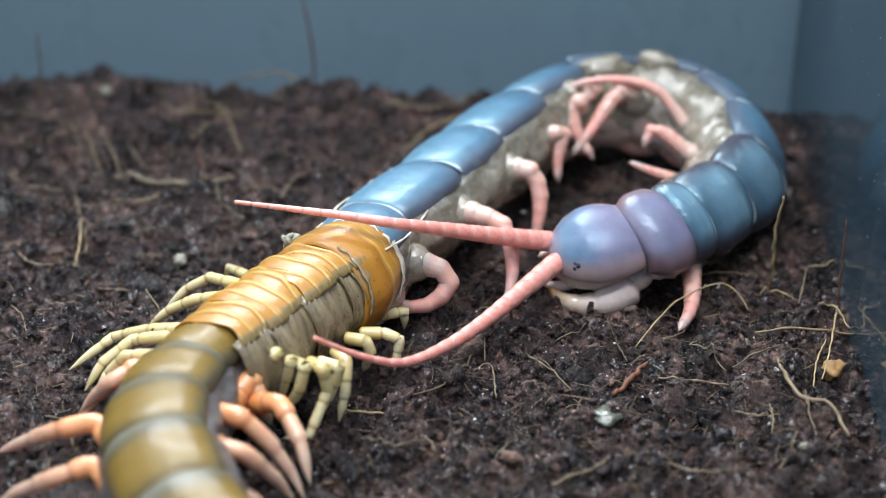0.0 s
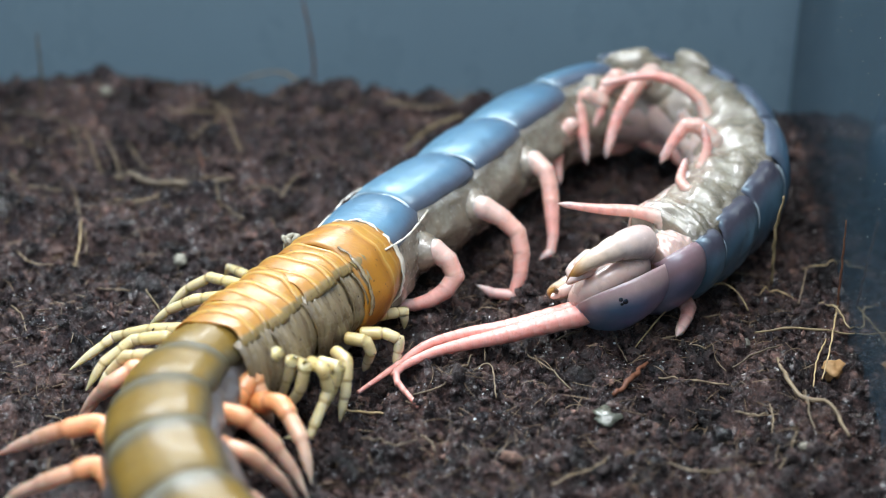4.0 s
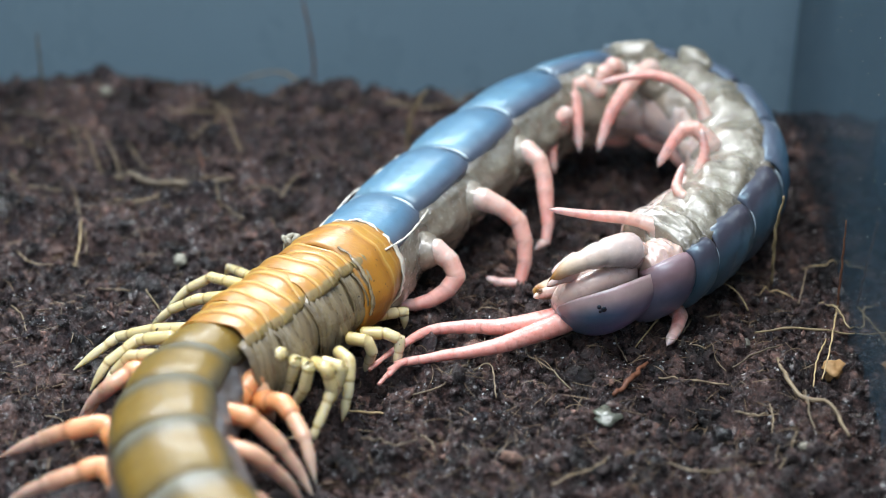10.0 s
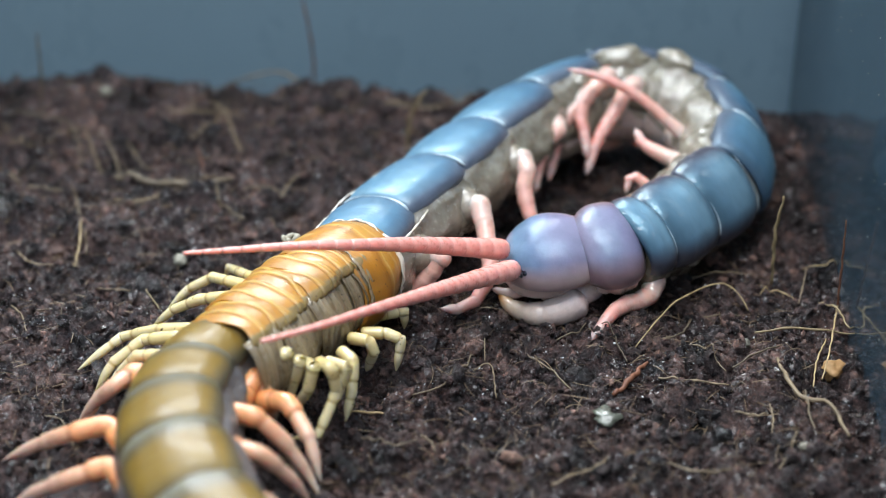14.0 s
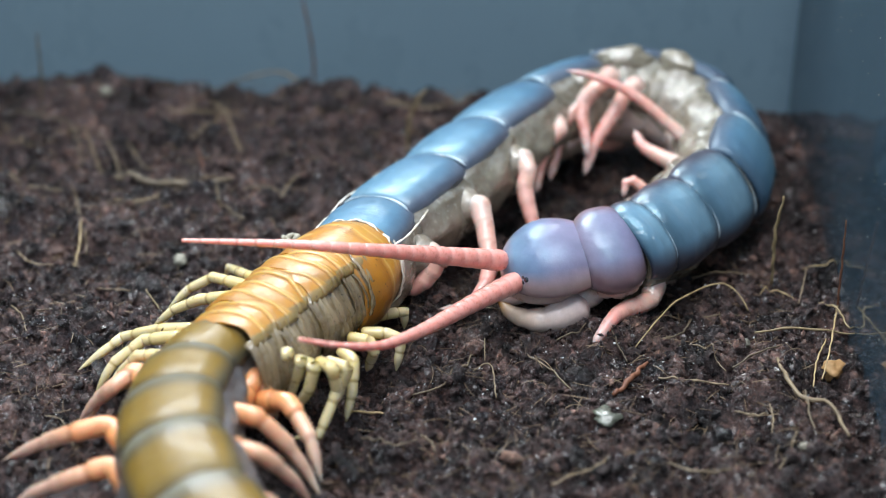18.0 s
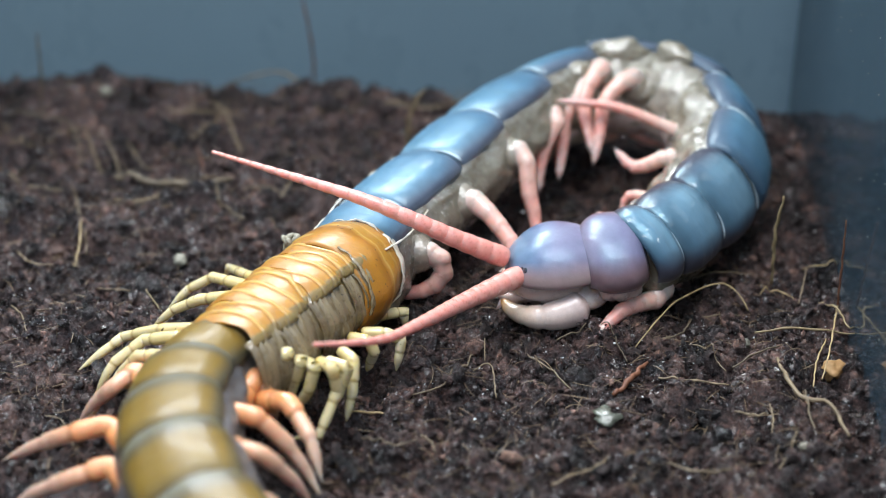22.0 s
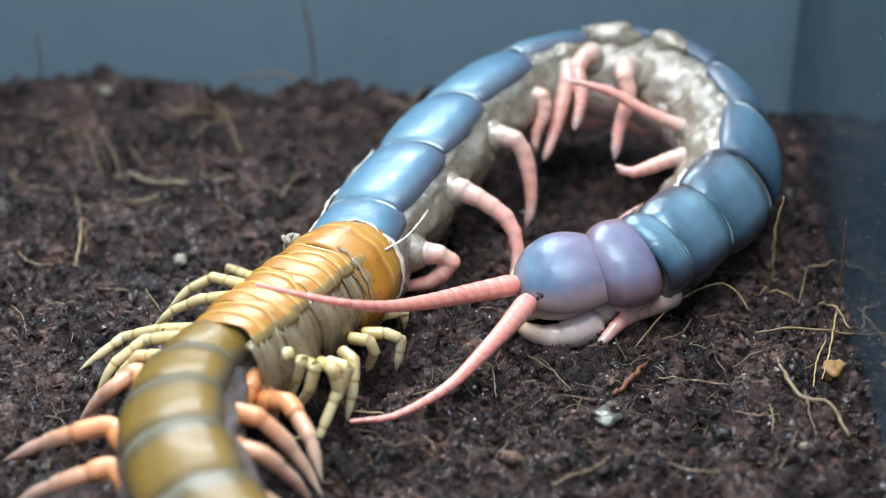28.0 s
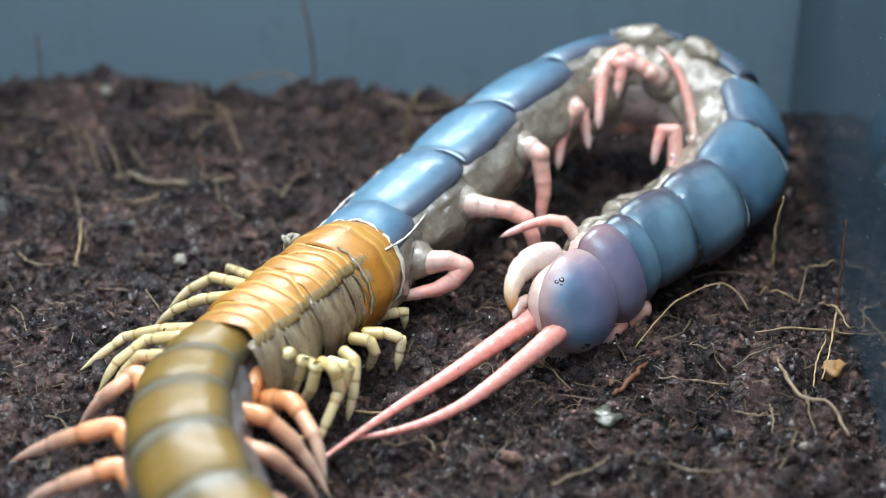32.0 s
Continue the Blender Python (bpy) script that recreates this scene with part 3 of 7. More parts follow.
body_at(6.9, (-23.2, -37.5, 9, 0), (-16.4, -27.8, 10, 3), (-9.3, -11.2, 11.1, 13), (-0.4, 1.6, 12.5, 17), (8.7, 16.1, 14, 19), (18.6, 29.5, 15, 27), (29.4, 38.6, 15.5, 45), (41.1, 41, 15.5, 70), (52.1, 32.9, 15, 75), (57.9, 18, 14, 72), (56.6, 0, 13.2, 70), (48.5, -14.5, 12.5, 78), (40.6, -18.9, 11.5, 95), (33.4, -22.1, 11, 112), (15.6, -29, 10, 124))
body_at(7.05, (-23.2, -37.5, 9, 0), (-16.4, -27.8, 10, 3), (-9.3, -11.2, 11.1, 13), (-0.4, 1.6, 12.5, 17), (8.7, 16.1, 14, 19), (18.6, 29.5, 15, 27), (29.4, 38.6, 15.5, 45), (41.1, 41, 15.5, 70), (52.1, 32.9, 15, 75), (57.9, 18, 14, 72), (56.6, 0, 13.2, 70), (48.5, -14.5, 12.5, 78), (40.6, -18.9, 11.5, 95), (33.4, -22.1, 11, 112), (15.6, -29, 10, 124))
body_at(7.4, (-23.2, -37.5, 9, 0), (-16.4, -27.8, 10, 3), (-9.3, -11.4, 11.2, 13), (-0.4, 0.7, 13.5, 17), (8.6, 13, 16, 19), (18.3, 26.4, 17.5, 27), (29, 35.4, 18, 45), (40.5, 37.2, 18, 75), (51.8, 28.4, 17.5, 85), (58.5, 15.9, 15.5, 98), (58, -0.6, 13, 112), (51.4, -16.3, 11, 124), (42.7, -26.1, 10.2, 134), (36.8, -28.7, 9.5, 142), (17.6, -35.5, 8, 150))
body_at(8.2, (-23.2, -37.5, 9, 0), (-16.4, -27.8, 10, 3), (-9.3, -11.2, 11.1, 13), (-0.4, 2.4, 13.5, 17), (8.7, 16.6, 15.5, 19), (18.6, 29.7, 16.5, 27), (29.3, 37.9, 16.6, 45), (41, 39.8, 16, 72), (51.8, 30.9, 15.5, 82), (56.6, 18.2, 13.9, 88), (56, 1.4, 12, 95), (47.7, -13.4, 10.6, 106), (40.3, -23, 10.2, 116), (34.1, -27.7, 9.5, 127), (18.9, -36.4, 8, 140))
body_at(12.4, (-23.2, -37.5, 9, 0), (-16.4, -27.8, 10, 3), (-9.3, -11.2, 11.1, 13), (-0.4, 2.4, 13.5, 17), (8.7, 16.6, 15.5, 19), (18.6, 29.7, 16.5, 27), (29.3, 37.9, 16.6, 45), (41, 39.8, 16, 72), (51.8, 30.9, 15.5, 82), (56.6, 18.2, 13.9, 88), (56, 1.4, 12, 95), (47.7, -13.4, 10.6, 106), (40.3, -23, 10.2, 116), (34.1, -27.7, 9.5, 127), (18.9, -36.4, 8, 140))
body_at(12.5, (-23.2, -37.5, 9, 0), (-16.4, -27.8, 10, 3), (-9.8, -11.2, 11.1, 13), (-0.9, 1.6, 12.5, 17), (7.7, 16.1, 14, 19), (17.5, 30.9, 15, 27), (27.3, 41.6, 15.5, 43), (39.2, 44.1, 15.5, 65), (50.7, 38.9, 15, 64), (57.2, 26.2, 14, 58), (57.7, 9.8, 13.2, 54), (51.4, -6, 13, 48), (42.6, -11.8, 13.1, 42), (34.2, -12.1, 13.5, 38), (16.5, -9.8, 13, 34))
body_at(12.7, (-23.2, -37.5, 9, 0), (-16.4, -27.8, 10, 3), (-10.3, -12.3, 11.1, 13), (-2, 1.6, 12.5, 17), (7.1, 17.5, 14, 19), (17, 31.5, 15, 27), (26.7, 41, 15.5, 43), (38.4, 42.8, 15.5, 65), (49.9, 37.4, 15, 64), (55.1, 23.2, 13.5, 58), (53.1, 6.8, 11.7, 54), (43.8, -4.4, 10.5, 46), (35.6, -10.3, 10.1, 36), (27.6, -15.6, 9.5, 26), (10.2, -15.9, 8, 18))
body_at(13.2, (-23.2, -37.5, 9, 0), (-16.4, -27.8, 10, 3), (-10.3, -12.3, 11.1, 13), (-2, 1.6, 12.5, 17), (7.1, 17.5, 14, 19), (17, 31.5, 15, 27), (26.7, 41, 15.5, 43), (38.4, 42.8, 15.5, 65), (49.9, 37.4, 15, 64), (55.1, 23.2, 13.5, 58), (53.1, 6.8, 11.7, 54), (43.8, -4.4, 10.5, 46), (35.6, -10.3, 10.1, 36), (27.6, -15.6, 9.5, 26), (10.2, -15.9, 8, 18))
body_at(14.5, (-23.2, -37.5, 9, 0), (-16.4, -27.8, 10, 3), (-10.3, -12.2, 11.1, 13), (-2, -0.4, 12.3, 17), (7.1, 14.4, 13.6, 19), (16.9, 29.2, 14.5, 27), (26.5, 38.3, 15, 43), (38.3, 41, 15, 65), (50, 36.2, 14.5, 64), (55.3, 22.2, 13.1, 58), (53.1, 6.8, 11.5, 54), (43.7, -6, 10.4, 46), (35.9, -15.6, 10.1, 36), (27.6, -20.7, 9.5, 26), (9.8, -20, 8, 18))
body_at(17.0, (-23.2, -37.5, 9, 0), (-16.4, -27.8, 10, 3), (-10.3, -12.2, 11.1, 13), (-2, -0.4, 12.3, 17), (7.1, 14.4, 13.6, 19), (16.9, 29.2, 14.5, 27), (26.5, 38.3, 15, 43), (38.3, 41, 15, 65), (50, 36.2, 14.5, 64), (55.3, 22.2, 13.1, 58), (53.1, 6.8, 11.5, 54), (43.7, -6, 10.4, 46), (35.9, -15.6, 10.1, 36), (27.6, -20.7, 9.5, 26), (9.8, -20, 8, 18))
body_at(19.0, (-23.2, -37.5, 9, 0), (-16.4, -27.8, 10, 3), (-10.3, -12.3, 11.1, 13), (-2, -0.3, 12.5, 17), (7.1, 14.8, 14, 19), (16.9, 28.6, 15, 27), (26.5, 38, 15.5, 43), (38.2, 40.4, 15.5, 65), (49.7, 35.6, 15, 64), (54.9, 21.8, 13.5, 58), (52.8, 6.3, 11.7, 54), (43.7, -6.6, 10.5, 46), (35.7, -15.7, 10.1, 36), (27.4, -21.8, 9.5, 26), (9.7, -23, 8, 18))
body_at(20.4, (-23.2, -37.5, 9, 0), (-16.4, -27.8, 10, 3), (-10.3, -12.3, 11.1, 13), (-2, -0.3, 12.5, 17), (7.1, 14.8, 14, 19), (16.9, 28.6, 15, 27), (26.5, 38, 15.5, 43), (38.2, 40.4, 15.5, 65), (49.7, 35.6, 15, 64), (54.9, 21.8, 13.5, 58), (52.8, 6.3, 11.7, 54), (43.7, -6.6, 10.5, 46), (35.7, -15.7, 10.1, 36), (27.4, -21.8, 9.5, 26), (9.7, -23, 8, 18))
body_at(20.8, (-23.2, -37.5, 9, 0), (-16.4, -27.8, 10, 3), (-10.8, -12.5, 11.2, 13), (-3.5, -1.7, 13.5, 17), (6, 15.6, 16, 19), (15.2, 29.3, 17.5, 27), (25.9, 39.1, 18, 43), (37.9, 38.8, 18, 65), (49.2, 33.7, 17.5, 64), (54.1, 18.8, 16, 58), (51.7, 3.4, 14.5, 54), (43.2, -10.4, 13.5, 42), (35.8, -19.6, 13.3, 28), (27.6, -24.2, 13.5, 14), (10.4, -22.6, 13, 2))
body_at(21.2, (-23.2, -37.5, 9, 0), (-16.4, -27.8, 10, 3), (-10.8, -12.5, 11.2, 13), (-3.5, -1.7, 13.5, 17), (6, 15.6, 16, 19), (15.2, 29.3, 17.5, 27), (25.9, 39.1, 18, 43), (37.9, 38.8, 18, 65), (49.2, 33.7, 17.5, 64), (54.1, 18.8, 16, 58), (51.7, 3.4, 14.5, 54), (43.2, -10.4, 13.5, 42), (35.8, -19.6, 13.3, 28), (27.6, -24.2, 13.5, 14), (10.4, -22.6, 13, 2))
body_at(22.0, (-23.2, -37.5, 9, 0), (-16.4, -27.8, 10, 3), (-10.8, -12.4, 11.2, 13), (-3, -1.1, 13.2, 17), (6.5, 15.1, 15.4, 19), (16.3, 29, 16.8, 27), (26.5, 38.8, 17.2, 43), (38, 39.7, 17.2, 65), (49.4, 34.6, 16.8, 64), (54.2, 20, 14.9, 58), (51.4, 3.7, 12.6, 54), (43.1, -9.1, 10.8, 44), (35.3, -19, 10.2, 32), (27.9, -22.8, 9.5, 16), (10.6, -20.6, 8, 5))
body_at(23.3, (-23.2, -37.5, 9, 0), (-16.4, -27.8, 10, 3), (-10.8, -12.4, 11.2, 13), (-3, -1.1, 13.2, 17), (6.5, 15.1, 15.4, 19), (16.3, 29, 16.8, 27), (26.5, 38.8, 17.2, 43), (38, 39.7, 17.2, 65), (49.4, 34.6, 16.8, 64), (54.2, 20, 14.9, 58), (51.4, 3.7, 12.6, 54), (43.1, -9.1, 10.8, 44), (35.3, -19, 10.2, 32), (27.9, -22.8, 9.5, 16), (10.6, -20.6, 8, 5))
body_at(24.3, (-23.2, -37.5, 9, 0), (-16.4, -27.8, 10, 3), (-11.3, -12.6, 11.3, 13), (-4, -3.3, 13.7, 17), (5.4, 11.3, 16.4, 19), (15, 26.1, 18, 27), (25.9, 36.6, 18.5, 43), (37.7, 37.5, 18.5, 65), (48.9, 32.1, 18, 64), (54.3, 17.7, 15.9, 58), (51.9, 1.7, 13.2, 54), (44.1, -10, 11.1, 44), (36.8, -20.1, 10.3, 32), (29.1, -25.4, 9.5, 18), (10.1, -25, 8, 8))
body_at(25.5, (-23.2, -37.5, 9, 0), (-16.4, -27.8, 10, 3), (-11.3, -12.6, 11.3, 13), (-4, -3.3, 13.7, 17), (5.4, 11.3, 16.4, 19), (15, 26.1, 18, 27), (25.9, 36.6, 18.5, 43), (37.7, 37.5, 18.5, 65), (48.9, 32.1, 18, 64), (54.3, 17.7, 15.9, 58), (51.9, 1.7, 13.2, 54), (44.1, -10, 11.1, 44), (36.8, -20.1, 10.3, 32), (29.1, -25.4, 9.5, 18), (10.1, -25, 8, 8))
body_at(27.3, (-23.2, -37.5, 9, 0), (-16.4, -27.8, 10, 3), (-12.2, -14.8, 11.3, 13), (-5.9, -6, 13.9, 17), (3.3, 9.9, 16.8, 19), (13.3, 24.9, 18.5, 27), (24.8, 35.3, 19, 43), (37, 36.3, 19, 65), (48.2, 31.2, 18.5, 64), (55.2, 18.1, 16.3, 58), (53.2, 2.6, 13.5, 54), (45.3, -9.8, 11.2, 46), (37.5, -20.2, 10.3, 36), (29.5, -26.7, 9.5, 26), (11.3, -27.9, 8, 18))
body_at(27.5, (-23.2, -37.5, 9, 0), (-16.4, -27.8, 10, 3), (-12.2, -14.8, 11.3, 13), (-5.9, -6, 13.9, 17), (3.3, 9.9, 16.8, 19), (13.3, 24.9, 18.5, 27), (24.8, 35.3, 19, 43), (37, 36.3, 19, 65), (48.2, 31.2, 18.5, 64), (55.2, 18.1, 16.3, 58), (53.2, 2.6, 13.5, 54), (45.3, -9.8, 11.2, 46), (37.5, -20.2, 10.3, 36), (29.5, -26.7, 9.5, 26), (11.3, -27.9, 8, 18))
body_at(27.9, (-23.2, -37.5, 9, 0), (-16.4, -27.8, 10, 3), (-12.7, -13.9, 11.4, 13), (-6.1, -1.6, 14.9, 17), (2.2, 14, 18.7, 19), (12, 27.5, 20.9, 27), (23.6, 36.1, 21.4, 43), (35.8, 37, 21.3, 65), (47.3, 29.9, 20.7, 64), (54.4, 16.3, 17.9, 58), (53.2, 0.8, 14.4, 54), (46, -9.8, 11.6, 46), (38.5, -18.3, 10.4, 36), (30, -25.8, 9.5, 26), (11.7, -27, 8, 18))
body_at(28.1, (-23.2, -37.5, 9, 0), (-16.4, -27.8, 10, 3), (-12.7, -13.9, 11.4, 13), (-6.1, -1.6, 14.9, 17), (2.2, 14, 18.7, 19), (12, 27.5, 20.9, 27), (23.6, 36.1, 21.4, 43), (35.8, 37, 21.3, 65), (47.3, 29.9, 20.7, 64), (54.4, 16.3, 17.9, 58), (53.2, 0.8, 14.4, 54), (46, -9.8, 11.6, 46), (38.5, -18.3, 10.4, 36), (30, -25.8, 9.5, 26), (11.7, -27, 8, 18))
body_at(28.4, (-23.2, -37.5, 9, 0), (-16.4, -27.8, 10, 3), (-12.7, -13.9, 11, 13), (-5.1, -1.6, 13, 17), (3.2, 14, 15.8, 19), (13, 27.5, 17.8, 27), (23.6, 36.1, 18.3, 43), (35.8, 37, 18.3, 65), (47.3, 29.9, 18.1, 64), (54.4, 16.3, 16.5, 58), (53.2, 0.8, 13.9, 54), (46, -9.8, 11.6, 46), (38.5, -18.3, 10.4, 36), (30, -25.8, 9.5, 26), (11.7, -27, 8, 18))
body_at(29.6, (-23.2, -37.5, 9, 0), (-16.4, -27.8, 10, 3), (-12.7, -13.9, 11, 13), (-5.1, -1.6, 13, 17), (3.2, 14, 15.8, 19), (13, 27.5, 17.8, 27), (23.6, 36.1, 18.3, 43), (35.8, 37, 18.3, 65), (47.3, 29.9, 18.1, 64), (54.4, 16.3, 16.5, 58), (53.2, 0.8, 13.9, 54), (46, -9.8, 11.6, 46), (38.5, -18.3, 10.4, 36), (30, -25.8, 9.5, 26), (11.7, -27, 8, 18))
body_at(29.9, (-23.2, -37.5, 9, 0), (-16.4, -27.8, 10, 3), (-12, -13.4, 11.5, 13), (-4.6, -5.4, 15.3, 17), (4.6, 8.5, 19.6, 19), (14.5, 22.4, 22, 27), (25, 33.2, 22.5, 43), (35.3, 32.6, 22.5, 65), (44.6, 26.1, 22, 64), (52.4, 14.5, 19.6, 58), (52.3, 1, 16.8, 54), (46.9, -12.2, 14.4, 44), (36.5, -21.1, 13.5, 36), (26.7, -24.2, 13.5, 26), (3.9, -27.3, 13, 20))
body_at(30.0, (-23.2, -37.5, 9, 0), (-16.4, -27.8, 10, 3), (-12, -13.4, 11.5, 13), (-4.6, -6.7, 15.9, 17), (4.5, 5.7, 20.8, 19), (14.3, 18.7, 23.5, 27), (24.7, 29.4, 24, 43), (36.3, 32.7, 24, 65), (45.3, 26.8, 23.5, 64), (54.2, 13.3, 20.8, 58), (52, -1.6, 17.5, 54), (45, -10.5, 14, 46), (34.7, -15.9, 13, 40), (25.6, -20.2, 12.5, 34), (7.8, -32.3, 11, 32))
body_at(30.5, (-23.2, -37.5, 9, 0), (-16.4, -27.8, 10, 3), (-12.7, -14.1, 11.5, 13), (-6.4, -7.2, 15.6, 17), (3.2, 7.4, 20.2, 19), (13, 20.2, 22.8, 27), (24, 31.9, 23.2, 45), (37.1, 34.6, 23.2, 68), (47.2, 29.5, 22.8, 66), (54.9, 22.5, 19.7, 52), (55.8, 10.4, 15.6, 46), (49.1, -0.6, 12, 30), (42.6, -10, 10.5, 32), (33.3, -17.7, 9.5, 35), (13.9, -35.5, 8, 38))
body_at(30.95, (-23.2, -37.5, 9, 0), (-16.4, -27.8, 10, 3), (-12.2, -14.2, 11.5, 13), (-5.6, -9, 15.9, 17), (4.2, 6.5, 20.8, 19), (14.5, 18.4, 22.5, 27), (25.2, 30, 23, 45), (37.8, 33.6, 23, 70), (46.9, 30.6, 22.5, 74), (54.9, 27, 20.8, 68), (56.6, 14.6, 17.5, 66), (50.2, -7.2, 14.7, 70), (42.8, -15.5, 13, 78), (34.3, -21.5, 12, 84), (19.9, -45.1, 10, 88))
body_at(31.2, (-23.2, -37.5, 9, 0), (-16.4, -27.8, 10, 3), (-12.2, -14.2, 11.5, 13), (-5.6, -9, 15.9, 17), (4.2, 6.5, 20.8, 19), (14.5, 18.4, 22.5, 27), (25.2, 30, 23, 45), (37.8, 33.6, 23, 70), (46.9, 30.6, 22.5, 74), (54.9, 27, 20.8, 68), (56.6, 14.6, 17.5, 66), (50.2, -7.2, 14.7, 70), (42.8, -15.5, 13, 78), (34.3, -21.5, 12, 84), (19.9, -45.1, 10, 88))
body_at(31.8, (-23.2, -37.5, 9, 0), (-16.4, -27.8, 10, 3), (-9.3, -11.7, 11.4, 13), (-1.4, -3.2, 14.8, 17), (8, 8.9, 18.6, 19), (18, 21.4, 20.8, 27), (28.6, 32.7, 21.3, 45), (40.3, 35.2, 21.3, 68), (49.8, 30.7, 20.8, 66), (56.3, 22.2, 18.1, 52), (56.2, 9.3, 14.6, 46), (48.9, -2.1, 11.6, 50), (42.1, -9.8, 10.4, 56), (32.8, -17.7, 9.5, 62), (16.3, -41.7, 8, 66))
body_at(32.0, (-23.2, -37.5, 9, 0), (-16.4, -27.8, 10, 3), (-9.3, -11.7, 11.4, 13), (-1.4, -3.2, 14.8, 17), (8, 8.9, 18.6, 19), (18, 21.4, 20.8, 27), (28.6, 32.7, 21.3, 45), (40.3, 35.2, 21.3, 68), (49.8, 30.7, 20.8, 66), (56.3, 22.2, 18.1, 52), (56.2, 9.3, 14.6, 46), (48.9, -2.1, 11.6, 50), (42.1, -9.8, 10.4, 56), (32.8, -17.7, 9.5, 62), (16.3, -41.7, 8, 66))
rear_at(0.0, (-16.1, -116.4, 9, 0), (-24.2, -107.7, 10, 8), (-31, -98, 10.5, 10), (-36.2, -87.5, 11, 12), (-39.1, -75.1, 10.6, 12), (-37.3, -62.1, 9.7, 8), (-33.4, -54.6, 9.5, 4))
rear_at(1.0, (-15.9, -116.4, 9, 0), (-24, -107.7, 10, 8), (-30.8, -98, 10.5, 10), (-36, -87.5, 11, 12), (-38.9, -75.1, 10.6, 12), (-37.2, -62.1, 9.7, 8), (-33.3, -54.6, 9.5, 4))
rear_at(6.0, (-15.5, -116.4, 9, 0), (-23.7, -107.7, 10, 8), (-30.5, -98, 10.5, 10), (-35.6, -87.5, 11, 12), (-38.5, -75.1, 10.6, 12), (-37, -62.1, 9.7, 8), (-33.2, -54.6, 9.5, 4))
rear_at(9.0, (-15.1, -116.4, 9, 0), (-23.2, -107.7, 10, 8), (-30, -98, 10.5, 10), (-35.1, -87.5, 11, 12), (-38, -75.1, 10.6, 12), (-36.8, -62.1, 9.7, 8), (-33.1, -54.6, 9.5, 4))
rear_at(12.4, (-14.9, -116.4, 9, 0), (-23, -107.7, 10, 8), (-29.7, -98, 10.5, 10), (-34.9, -87.5, 11, 12), (-37.8, -75.1, 10.6, 12), (-36.7, -62.1, 9.7, 8), (-33, -54.6, 9.5, 4))
rear_at(13.0, (-14.2, -116.4, 9, 0), (-22.3, -107.7, 10, 8), (-29, -98, 10.5, 10), (-34.1, -87.5, 11, 12), (-37.1, -75.1, 10.6, 12), (-36.4, -62.1, 9.7, 8), (-32.9, -54.6, 9.5, 4))
rear_at(28.0, (-14, -116.4, 9, 0), (-22.1, -107.7, 10, 8), (-28.7, -98, 10.5, 10), (-33.8, -87.5, 11, 12), (-36.8, -75.1, 10.6, 12), (-36.2, -62.1, 9.7, 8), (-32.7, -54.6, 9.5, 4))
rear_at(30.0, (-13.7, -116.4, 9, 0), (-21.8, -107.7, 10, 8), (-28.5, -98, 10.5, 10), (-33.5, -87.5, 11, 12), (-36.5, -75.1, 10.6, 12), (-36.1, -62.1, 9.7, 8), (-32.7, -54.6, 9.5, 4))
rear_at(32.0, (-13, -116.4, 9, 0), (-21.1, -107.7, 10, 8), (-27.7, -98, 10.5, 10), (-32.8, -87.5, 11, 12), (-35.8, -75.1, 10.6, 12), (-35.8, -62.1, 9.7, 8), (-32.5, -54.6, 9.5, 4))
feeler_at(0.0, "right", (18.9, -14.2, 9), (9.5, -19.7, 13), (0.5, -24.3, 16.6), (-8, -28.6, 20), (-16.5, -28.5, 21.4), (-25.1, -27.3, 22), (-33.9, -24.9, 22))
feeler_at(1.0, "right", (18.9, -14.2, 9), (9.5, -19.7, 13), (0.5, -24.3, 16.6), (-8, -28.6, 20), (-16.5, -28.5, 21.4), (-25.1, -27.3, 22), (-33.9, -24.9, 22))
feeler_at(1.3, "right", (16.9, -22.5, 11), (11.5, -28.1, 9.7), (6.1, -33, 8.7), (0.5, -37.5, 8.1), (-5.1, -43.7, 9.1), (-10.4, -50.3, 10.6), (-15.5, -57.4, 13))
feeler_at(2.0, "right", (23.5, -32, 6), (17.5, -33, 5.1), (11.5, -34, 4.1), (5.6, -36.7, 3.5), (-0.1, -39.5, 3), (-4.7, -45.5, 2.3), (-7.3, -53.8, 2))
feeler_at(2.5, "right", (23, -32.6, 6), (16.5, -33.9, 4.9), (10.1, -35.1, 3.9), (3.6, -35.9, 3.2), (-2.7, -39.1, 3), (-7.7, -44.5, 2.3), (-12.7, -50.6, 2))
feeler_at(6.5, "right", (23, -32.6, 6), (16.5, -33.9, 4.9), (10.1, -35.1, 3.9), (3.6, -35.9, 3.2), (-2.7, -39.1, 3), (-7.7, -44.5, 2.3), (-12.7, -50.6, 2))
feeler_at(6.95, "right", (15.6, -27.5, 11), (9.3, -28.3, 9.7), (3.2, -30.2, 8.3), (-2.7, -33.1, 6.9), (-8.2, -36.4, 5.1), (-10.1, -42.4, 3.8), (-4, -43.9, 3))
feeler_at(7.4, "right", (17.4, -32, 6), (10.2, -32.7, 5.4), (3, -32.2, 4.7), (-4.3, -30, 4.1), (-11.3, -33.4, 4.7), (-12.9, -44.5, 5), (-7.4, -48.9, 3))
feeler_at(8.5, "right", (20.2, -33.1, 5), (14.5, -33.7, 4.4), (8.9, -33.7, 3.8), (3.2, -32.3, 3.2), (-2.4, -33.6, 3), (-7.2, -38.6, 3), (-11.1, -45.6, 3))
feeler_at(12.4, "right", (20.2, -33.1, 5), (14.5, -34.3, 4.4), (8.9, -34.8, 3.8), (3.2, -33.9, 3.3), (-2.4, -34.7, 3), (-7, -39.9, 3), (-11.1, -45.6, 3))
